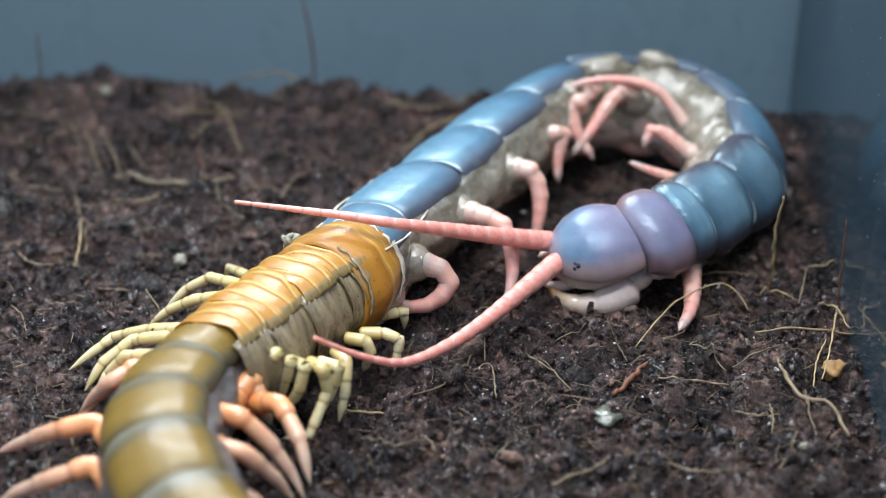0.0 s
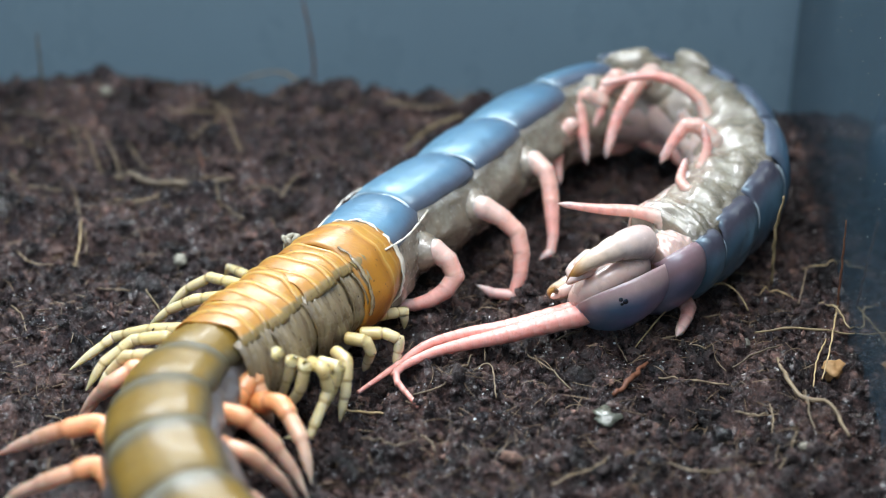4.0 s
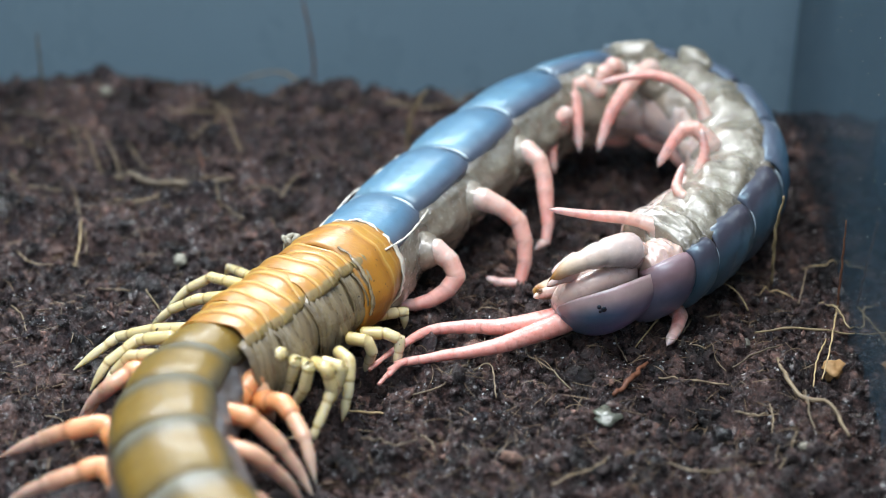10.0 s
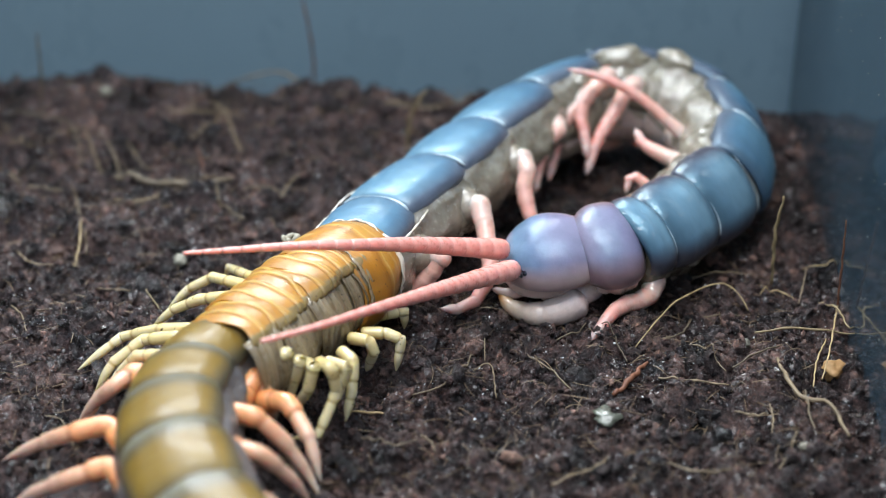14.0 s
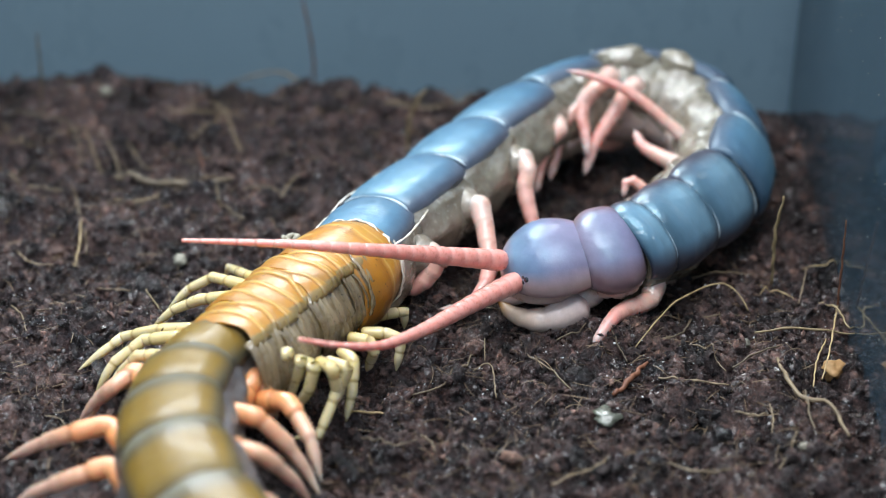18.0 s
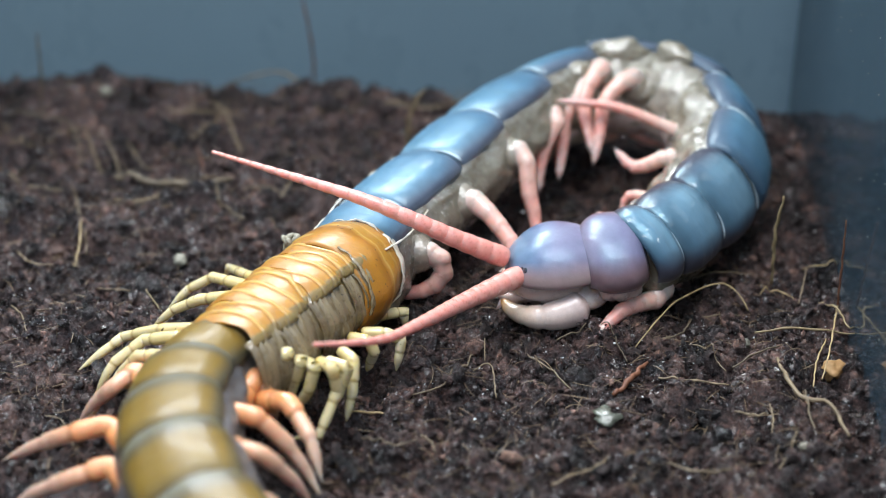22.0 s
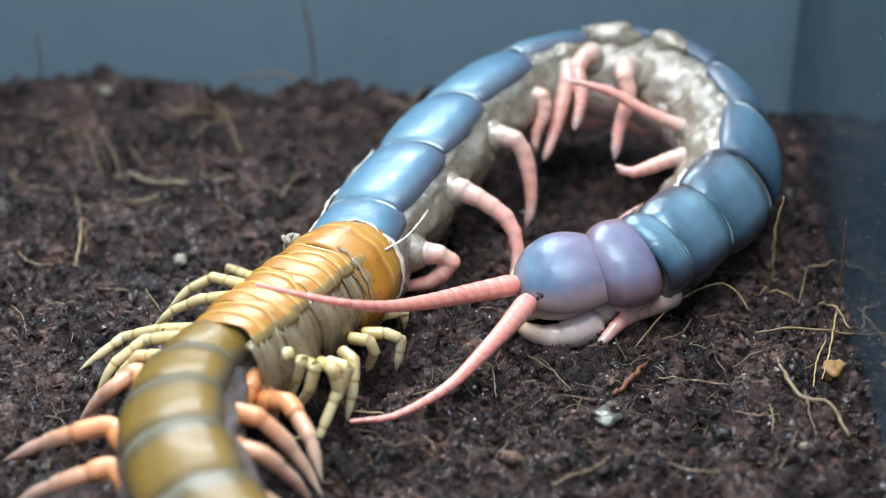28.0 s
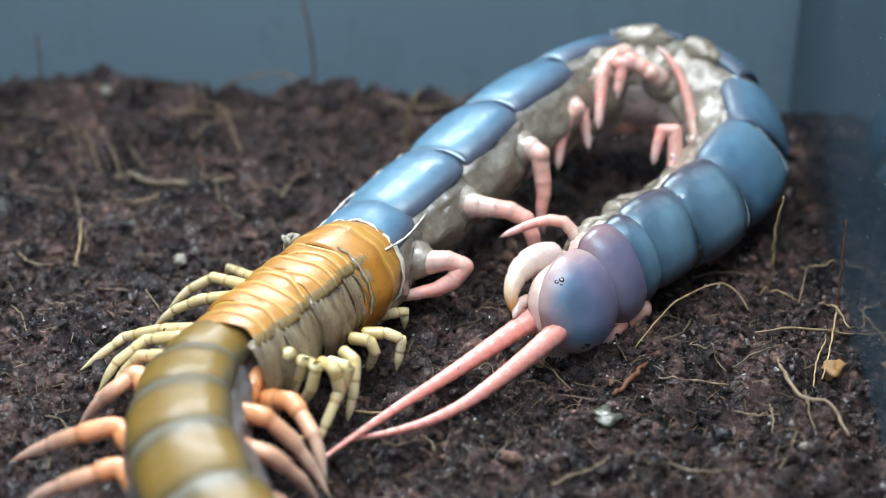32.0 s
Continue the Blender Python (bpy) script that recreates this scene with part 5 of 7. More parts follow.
leg_course(103, "left", (-45.3, -80.3, 9), (-50.5, -81.5, 8), (-56.9, -79.6, 4), (-61, -79, 0.8), ref=19.0)
leg_course(104, "left", (-40.8, -92.1, 9), (-47.2, -93.8, 8), (-52.8, -90.5, 4), (-57.9, -90.1, 0.8), ref=19.0)
leg_root(13, "right", 12, 5, -2)
leg_root(12, "right", 12, 5, -2.3)
leg_root(11, "right", 11.9, 5, -2)
leg_root(10, "right", 10.2, 4.2, -2)
leg_root(9, "right", 9.2, -0.4, -2)
leg_root(8, "right", 10.2, -4.5, -5.5)
leg_root(7, "right", 10.7, -4.6, -9.4)
leg_root(6, "right", 4.5, 3.2, -6.7)
leg_root(5, "right", 7.2, 2, -8.1)
leg_root(4, "right", 5.2, 1.9, -7.6)
leg_root(3, "right", 6.1, 0.7, -6.4)
leg_root(2, "right", 4.1, 1.6, -4.9)
leg_root(2, "left", -6.9, 0.7, -1.4)
leg_course(13, "right", (1.1, -24.9, 7.9), (-1.3, -26.4, 4.4), (-5.7, -26.5, 3.3), (-10.9, -25.4, 4.4), ref=0.0)
leg_course(13, "right", (0.6, -20.4, 9.9), (-3.3, -21.7, 5.1), (-8.2, -21.8, 2.9), (-11.1, -21.6, 2.2), ref=2.0)
leg_course(13, "right", (2, -22.5, 6.6), (-1.4, -24.1, 3.6), (-6.2, -24.8, 2.4), (-10.8, -24.3, 3.2), ref=6.0)
leg_course(13, "right", (-4.3, -21.8, 5.1), (-6.7, -22, 3.5), (-9.2, -21.8, 2.7), (-11.3, -21.8, 1.7), ref=12.0)
leg_course(13, "right", (-2.8, -22.7, 6.7), (-5.2, -22.9, 4.6), (-9.1, -22.4, 3.8), (-11.3, -22.2, 3.1), ref=19.0)
leg_course(13, "right", (-0.4, -22.4, 7.1), (-2.8, -22.9, 4.6), (-6.7, -22.7, 3.4), (-10.9, -21.9, 3), ref=25.0)
leg_course(13, "right", (0.6, -22.4, 8.7), (-2.3, -23.3, 5.4), (-6.7, -23, 4.1), (-10.9, -22.3, 3.7), ref=29.0)
leg_course(13, "right", (3, -23.2, 10.3), (0.1, -25, 6.9), (-4.7, -25.7, 5.6), (-11.1, -26.3, 4.4), ref=32.0)
leg_course(13, "right", (3.5, -19.5, 11.6), (0.6, -21.8, 7.3), (-5.2, -22.9, 5.2), (-10.5, -23.6, 3.9), ref=31.0)
leg_course(12, "right", (10.5, -13.2, 11.6), (11.9, -16.7, 7.9), (11.8, -20.1, 4.1), (10.8, -22.8, 1.2), ref=0.0)
leg_course(12, "right", (11.6, -7.9, 15.6), (11.1, -9.4, 11.3), (7.6, -10.2, 8.4), (5.1, -10.2, 7.3), ref=2.0)
leg_course(12, "right", (13.1, -11.4, 9.6), (14, -14.2, 4.3), (12.1, -17, -1), (5.6, -15.8, 1.2), ref=6.0)
leg_course(12, "right", (5, -15.6, 8.4), (4.5, -21, 4.6), (3, -26.4, 1.1), (0.6, -31.2, -1.8), ref=12.0)
leg_course(12, "right", (8, -15.3, 8.3), (8.4, -20.2, 4.2), (4.4, -25.8, 0.1), (-1.8, -28.2, 1), ref=19.0)
leg_course(12, "right", (9.9, -14.6, 11.2), (11.8, -17.5, 8.3), (11.3, -21.7, 3.9), (8.3, -24.6, 1.2), ref=25.0)
leg_course(12, "right", (10, -13.1, 10.4), (11.9, -15.6, 7.3), (11.9, -18.1, 4.2), (10.4, -20.6, 1), ref=29.0)
leg_course(12, "right", (13.4, -13.2, 13.8), (15.8, -15.5, 9.5), (16.3, -17.4, 6), (15.8, -19.2, 2.5), ref=32.0)
leg_course(12, "right", (12.3, -13.5, 17.8), (10.8, -16.5, 12.2), (7.9, -19, 7.4), (3.5, -19.7, 6.2), ref=31.0)
leg_course(11, "right", (16.7, 3.9, 13.3), (17.8, 2.1, 9.6), (17.3, -0.2, 4.9), (16.8, -2.1, 1.2), ref=0.0)
leg_course(11, "right", (15.7, 6.3, 19.1), (15.2, 5.3, 15), (13.7, 4.3, 10.9), (12.7, 4.1, 9.8), ref=2.0)
leg_course(11, "right", (19.3, 3.4, 12.5), (19.8, -0.7, 7.5), (19.7, -4.7, 2.6), (17.1, -6.3, 1.1), ref=6.0)
leg_course(11, "right", (15, -1.6, 10.3), (16.3, -7.8, 5.4), (15.7, -13.1, 1.4), (8.5, -17.5, 0.4), ref=12.0)
leg_course(11, "right", (14.6, 2.6, 11.7), (16.1, -1.4, 6.7), (16.6, -4.1, 3.5), (16.6, -6, 1), ref=19.0)
leg_course(11, "right", (15.6, 1.1, 12.4), (16.9, -1.3, 7.8), (16.6, -3.3, 4.2), (16.1, -4.7, 1.5), ref=25.0)
leg_course(11, "right", (14.7, 4.8, 15.2), (16.2, 2.5, 9.4), (16.3, 0.5, 4.6), (15.3, -0.8, 1.1), ref=29.0)
leg_course(11, "right", (17.4, -0.3, 17.6), (18, -1.7, 12.6), (17.5, -2.9, 8.6), (18.1, -3.8, 5.6), ref=32.0)
leg_course(11, "right", (17.9, 2.2, 22), (16.5, 1.2, 17.4), (16.5, 0.3, 13.4), ref=31.0)
leg_course(10, "right", (21.8, 19.4, 15.6), (20.7, 16.9, 10.8), (20.7, 14.8, 7), ref=0.0)
leg_course(10, "right", (21.1, 17.3, 17.7), (19.4, 13.8, 13.4), (17.2, 11.7, 10.9), (14, 9.1, 7.9), ref=2.0)
leg_course(10, "right", (22.9, 19.7, 15.5), (21.8, 17.2, 10.7), (22.4, 14.6, 5.9), ref=6.0)
leg_course(10, "right", (20.6, 17.2, 14.2), (20, 13.3, 8.9), (19.4, 8.2, 1.9), ref=12.0)
leg_course(10, "right", (19.6, 17.9, 13.9), (18, 15.4, 9.1), (17.4, 13.3, 5.3), ref=19.0)
leg_course(10, "right", (20, 16.5, 15.7), (18.9, 13.9, 11), (18.9, 11.9, 7.2), ref=25.0)
leg_course(10, "right", (19.5, 17, 16.7), (17.9, 15, 12.9), (17.9, 13.5, 10), ref=29.0)
leg_course(10, "right", (22.8, 13.1, 20.7), (21.8, 11.1, 17), (21.2, 8.6, 12.3), ref=32.0)
leg_course(10, "right", (22.2, 14.5, 24.7), (20.7, 12, 20), (20.1, 10.3, 16.7), ref=31.0)
leg_course(9, "right", (25.2, 28.7, 16.4), (26.3, 26.3, 12.6), (29, 23.8, 8.9), ref=0.0)
leg_course(9, "right", (24.8, 26.3, 22.2), (24.2, 23.4, 17.5), (25.6, 19.9, 11.9), ref=2.0)
leg_course(9, "right", (26.7, 28.1, 19.1), (27.7, 24.3, 14.7), (28.6, 19, 8.6), ref=6.0)
leg_course(9, "right", (24.3, 25.7, 18.9), (22.6, 22, 14.5), (21.9, 17, 8.4), ref=12.0)
leg_course(9, "right", (23.2, 24, 14.8), (22.1, 20.3, 10.4), (20.9, 16.7, 6.1), ref=19.0)
leg_course(9, "right", (23.6, 23.5, 18.6), (23, 19.9, 14.2), (21.8, 14.8, 8.2), ref=25.0)
leg_course(9, "right", (23.6, 22.6, 17.8), (21.8, 17.5, 11.8), (20.1, 14.1, 7.9), ref=29.0)
leg_course(9, "right", (26, 21.5, 24.1), (26.9, 17.8, 19.8), (27.9, 13.1, 14.3), ref=32.0)
leg_course(9, "right", (26.9, 20.6, 25.6), (26.3, 16.9, 21.4), (24.8, 12.4, 16.4), ref=31.0)
leg_course(8, "right", (29.8, 32, 18.6), (25.8, 29.2, 15.6), (25, 26, 11.5), ref=0.0)
leg_course(8, "right", (29.8, 27.7, 22.8), (28.1, 26.2, 21), (27, 24, 18.4), ref=2.0)
leg_course(8, "right", (31.3, 30, 18.9), (30.7, 27.5, 15.7), (29, 25.4, 13), ref=6.0)
leg_course(8, "right", (28.8, 28.9, 22.3), (29.2, 24.9, 18), (29.6, 19.4, 12), ref=12.0)
leg_course(8, "right", (27.1, 26.2, 18.1), (27.6, 22.6, 14.2), (28, 18.6, 10), ref=19.0)
leg_course(8, "right", (27.4, 24.5, 21.1), (27.8, 21, 17.3), (28.8, 16.2, 12.3), ref=25.0)
leg_course(8, "right", (25.8, 25.6, 22.5), (26.7, 21.4, 18.3), (25.3, 16.5, 13.4), ref=29.0)
leg_course(8, "right", (30.9, 23.7, 26.7), (30.2, 19.7, 22.5), (29.5, 14.8, 17.6), ref=32.0)
leg_course(8, "right", (33.2, 23.2, 28), (33.2, 19.9, 23.6), (33.3, 17.9, 21), ref=31.0)
leg_course(7, "right", (34.2, 30.3, 18.1), (29.6, 25.9, 12.8), (25.6, 22.6, 8.8), ref=0.0)
leg_course(7, "right", (34.5, 24.8, 22.7), (30, 22.2, 19.7), (26.7, 19.4, 16.2), ref=2.0)
leg_course(7, "right", (36.1, 27.1, 18.3), (33.8, 24.3, 14.7), (32, 20.2, 9.3), ref=6.0)
leg_course(7, "right", (36.8, 26.1, 22.2), (32.3, 23, 18.8), (30, 18.9, 13.5), ref=12.0)
leg_course(7, "right", (33.8, 26.2, 16.9), (29.8, 22.3, 12), (27.5, 18.3, 6.6), ref=19.0)
leg_course(7, "right", (31.1, 22.8, 20.1), (30, 19.5, 15.6), (28.2, 15.4, 10.3), ref=25.0)
leg_course(7, "right", (35.3, 21, 19.7), (33.6, 17.5, 15.3), (32.9, 13.5, 10), ref=29.0)
leg_course(7, "right", (35.6, 22.8, 28.2), (34.5, 21.3, 25.3), (34, 19.8, 22.5), ref=32.0)
leg_course(6, "right", (42.9, 29.3, 19.2), (36.2, 30.4, 21.1), (29.6, 30.4, 21.1), (24, 29.6, 19.6), ref=0.0)
leg_course(6, "right", (47.8, 18.3, 21.9), (41.3, 20.8, 26.7), (33.8, 21.8, 28.6), (27.4, 21.5, 28.1), ref=2.0)
leg_course(6, "right", (49.3, 21.1, 20.8), (42.8, 23.1, 24.6), (36.4, 23.1, 24.6), (29.9, 22.3, 23.2), ref=6.0)
leg_course(6, "right", (47, 17.7, 23.3), (41.2, 19.7, 27.1), (34.8, 20.7, 29), (30, 20.3, 28.2), ref=12.0)
leg_course(6, "right", (39.8, 21.6, 19.4), (34.3, 23.4, 22.7), (28.9, 24.4, 24.6), (23.5, 25, 25.6), ref=19.0)
leg_course(6, "right", (39.1, 16.2, 18.8), (32.7, 17.2, 20.7), (26.3, 17.5, 21.3), (22, 17.7, 21.6), ref=25.0)
leg_course(6, "right", (37.9, 15, 19.9), (32, 16.5, 22.7), (26.2, 17.3, 24.1), (22.5, 17.5, 24.6), ref=29.0)
leg_course(6, "right", (47, 19.4, 22.6), (44.8, 22.7, 27.1), (41.7, 25.2, 30.1), ref=32.0)
leg_course(6, "right", (47.9, 16.8, 23.7), (46, 20.2, 28), (43.4, 23, 31.5), ref=31.0)
leg_course(5, "right", (42.8, 17.8, 15.2), (40.1, 18.3, 16.1), (38.5, 16.8, 13.2), ref=0.0)
leg_course(5, "right", (49.6, 4.5, 18.8), (46.5, 6.6, 22.9), (42.9, 7.6, 24.7), (38.8, 5.9, 21.5), ref=2.0)
leg_course(5, "right", (48.1, 8.9, 20.2), (45.5, 9.4, 21.1), (42.4, 7.7, 17.9), (40.3, 5.9, 14.7), ref=6.0)
leg_course(5, "right", (47.4, 5.7, 22.7), (44.9, 5.2, 21.8), (41.8, 3.3, 18.2), (39.2, 2.1, 15.9), ref=12.0)
leg_course(5, "right", (38.5, 13, 14.4), (37.1, 15.3, 16.2), ref=19.0)
leg_course(5, "right", (36.3, 6.8, 12.6), (32.8, 9.5, 14.8), ref=25.0)
leg_course(5, "right", (34.9, 3.9, 13.4), (31.8, 4.6, 14.7), ref=29.0)
leg_course(5, "right", (42.3, 14.6, 24.6), (39.6, 12.1, 20), (38.1, 8.6, 13.4), ref=32.0)
leg_course(5, "right", (40.1, 8.7, 30.9), (35.5, 7.1, 27.7), (31.4, 4.4, 22.7), ref=31.0)
leg_course(4, "right", (38.2, 9.3, 12), (34.5, 10, 13.4), ref=0.0)
leg_course(4, "right", (45.6, -5.7, 17.9), (45.1, -4.3, 20.5), (43.1, -4.3, 20.5), ref=2.0)
leg_course(4, "right", (47.5, 0.1, 20.2), (46.8, 2.3, 24.2), ref=6.0)
leg_course(4, "right", (46.1, -3.6, 20.2), (45.4, -0.7, 24.4), ref=12.0)
leg_course(4, "right", (34.4, 3.2, 12.6), (33.3, 1.7, 9.8), ref=19.0)
leg_course(4, "right", (34.1, -0.8, 9.9), (32.7, -1.1, 6.5), ref=25.0)
leg_course(4, "right", (32.8, -3.7, 8.4), (31.8, -4.6, 6.6), ref=29.0)
leg_course(4, "right", (43.2, 2.7, 19), (42.2, 3.9, 21.3), ref=32.0)
leg_course(3, "right", (33.7, 0.5, 9.8), (32.2, -0.2, 8.4), ref=0.0)
leg_course(3, "right", (43.3, -13.1, 19.2), (42.7, -10.1, 21.6), ref=2.0)
leg_course(3, "right", (41.4, -10.2, 18.9), (42.7, -6.6, 21.6), ref=6.0)
leg_course(3, "right", (40.4, -13.8, 19.5), (42.2, -10.2, 22.2), ref=12.0)
leg_course(3, "right", (26.6, -4.5, 8.9), (25.7, -4.4, 7.7), ref=19.0)
leg_course(3, "right", (27.7, -9.4, 9.6), (26.3, -9.3, 7.9), ref=25.0)
leg_course(3, "right", (30.3, -8.7, 8.7), (29.4, -8.4, 7.4), ref=29.0)
leg_course(3, "right", (38, -5.9, 18.5), (36.6, -8, 14.6), ref=32.0)
leg_course(2, "right", (34.8, -21.5, 17.5), (30, -20.4, 19.6), (25.8, -19, 22.1), ref=2.0)
leg_course(2, "right", (33.1, -19.5, 17), (26.4, -19.2, 17.4), (19.3, -18.8, 18.2), ref=6.0)
leg_course(2, "right", (29.9, -22.3, 17.9), (24.2, -21.6, 19.1), (18.6, -20.5, 21.2), ref=12.0)
leg_course(2, "right", (20.9, -17.3, 14.3), (16.1, -17.3, 14.3), (9.8, -18.5, 12.1), ref=32.0)
leg_course(2, "left", (43.1, -20.5, 3.3), (42, -26.1, 2), (39.4, -31.3, 1.2), ref=0.0)
leg_course(2, "left", (41.3, -26.5, 3.3), (40, -30, 2.1), (38.1, -33.7, 1), ref=2.0)
leg_course(2, "left", (41.7, -25.9, 3), (40.5, -29.7, 1.9), (38.9, -33, 1.1), ref=6.0)
leg_course(2, "left", (37.8, -27.6, 2.9), (37, -31.4, 1.8), (35.7, -34, 1.2), ref=12.0)
leg_course(2, "left", (34.7, -25.8, 3.5), (29.5, -29.8, 3.6), (24.9, -36.6, 1.1), ref=19.0)
leg_course(2, "left", (36.6, -28.9, 4.8), (30.6, -31.8, 4.2), (25.2, -36.5, 1.1), ref=25.0)
leg_course(2, "left", (36.8, -27.7, 4.6), (30.7, -31.3, 3.9), (25.2, -36.6, 1.1), ref=29.0)
leg_course(2, "left", (34.2, -25.8, 3), (29.9, -30.5, 2.4), (25.2, -36.7, 1.2), ref=32.0)
leg_course(2, "right", (30.3, -15.5, 5), (30.1, -15.7, 4.1), (30, -15.9, 3.3), (29.5, -16.1, 2.6), (28.8, -16.3, 2), (28.2, -15.9, 1.5), (27.5, -15.5, 1), ref=19.0)


# which course the legs keep when: the time and the course's own time; the second row is for those of the fore body
GAIT = ((0.0, 0.0), (1.0, 0.0), (2.0, 2.0), (2.5, 6.0), (6.5, 6.0), (7.4, 2.0), (8.0, 6.0), (11.5, 6.0), (11.9, 12.0), (12.4, 12.0), (12.7, 19.0), (20.4, 19.0), (21.5, 25.0), (25.5, 25.0), (27.4, 29.0), (30.2, 29.0), (30.8, 31.0), (31.15, 31.0), (31.6, 32.0), (32.0, 32.0))
GAIT_FORE = ((0.0, 0.0), (1.0, 0.0), (1.3, 12.0), (1.6, 12.0), (2.0, 2.0), (2.5, 6.0), (6.5, 6.0), (6.9, 12.0), (7.05, 12.0), (7.4, 2.0), (8.0, 6.0), (11.5, 6.0), (11.9, 12.0), (12.4, 12.0), (12.7, 19.0), (20.4, 19.0), (21.5, 25.0), (25.5, 25.0), (27.4, 29.0), (30.2, 29.0), (30.8, 31.0), (31.15, 31.0), (31.6, 32.0), (32.0, 32.0))
ARTICLES = 8


def leg_girth(x, slim):
    r = 1.80 - 0.55 * x if x < 0.5 else 1.525 - 1.65 * (x - 0.5)
    r += 0.9 * max(0, 1 - x / 0.28) ** 1.5
    return max(0.12, r * slim)


def hip_girth(x):
    """Radius of a swollen leg root in mm, from inside the body to its rounded end."""
    return (4.9 - 2.5 * x) * max(0.02, 1 - max(0, (x - 0.5) / 0.5) ** 2.6) ** 0.5


def jointed_leg(top, i, base, courses):
    """A leg of articles that bend at their joints; courses: time and points in the segment's own space (mm)."""
    states, lengths = {}, []
    for t, rows in courses:
        c, length = spline([tuple(base)] + [tuple(p) for p in rows], ARTICLES * 4)
        joints = [Vector(c[4 * k]) for k in range(ARTICLES + 1)]
        states[t] = ([(q - p).normalized() for p, q in zip(joints, joints[1:])], length / ARTICLES)
        lengths.append(length / ARTICLES)
    step = sorted(lengths)[len(lengths) // 2]
    states = {t: (d, min(1.12 * step, max(0.72 * step, q))) for t, (d, q) in states.items()}
    slim = min(1.0, max(0.62, step * ARTICLES / 19.0)) * (0.68 if i in (2, 6) and base.x > 0 else 1.0)
    articles = []
    for k in range(ARTICLES):
        a, b = k / ARTICLES, (k + 1) / ARTICLES

        ra, rb = leg_girth(a, slim), leg_girth(b, slim)
        last = k == ARTICLES - 1
        reach = 0.2 if last else rb * 0.95
        full = ra * 0.95 + step + reach

        def girth(x, a=a, b=b, ra=ra, rb=rb, last=last, reach=reach, full=full):
            y = (x - a) / (b - a) * full - ra * 0.95
            u = min(1, max(0, y / step))
            r = ra + (rb - ra) * u + (0.05 * rb * math.exp(-((u - 0.90) / 0.07) ** 2) if not last else 0)
            if y < 0:
                r *= max(0.05, 1 - (y / ra) ** 2) ** 0.5
            if last:
                return r * max(0.06, 1 - max(0, (u - 0.35) / 0.65) ** 1.3)
            if y > step:
                r *= max(0.05, 1 - ((y - step) / rb) ** 2) ** 0.5
            return r
        me = tube("leg_article", [(0, -ra * 0.95, 0), (0, step * 0.3, 0), (0, step * 0.7, 0), (0, step + reach, 0)], girth, M_PINK, 26, 14, lo=a, hi=b)
        articles.append(part("leg_article", me, top))
    JOINTED.append((articles, base, i, states))


def leg_state(states, t):
    """The course nearest to the wanted one that this leg has."""
    return states[t] if t in states else states[min(states, key=lambda q: abs(q - (19.0 if t < 1 or t > 13 else t)))]


def leg_poses(base, i, states, t):
    gait = GAIT_FORE if i < 7 else GAIT
    for (ta, a), (tb, b) in zip(gait, gait[1:]):
        if t <= tb:
            break
    k = min(1.0, max(0.0, (t - ta) / (tb - ta)))
    (da, sa), (db, sb) = leg_state(states, a), leg_state(states, b)
    at, res = base.copy(), []
    for j in range(ARTICLES):
        d = (da[j] * (1 - k) + db[j] * k).normalized()
        x = d.cross(Vector((0, 0, 1)))
        x = x.normalized() if x.length > 0.1 else Vector((1, 0, 0))
        m = Matrix((x, d, x.cross(d))).transposed().to_4x4()
        m.translation = at * MM
        res.append(m)
        at = at + d * (sa * (1 - k) + sb * k)
    return res


# soft lumps on the far bend of the body: segment, middle and half sizes in mm
SWOLLEN = {7: ((7.6, -2.6, 1.8), (3.3, 4.2, 2.8)), 8: ((8.3, -0.8, 0.8), (3.0, 5.4, 2.7)), 9: ((8.0, 0.5, 1.3), (2.4, 3.4, 2.3))}


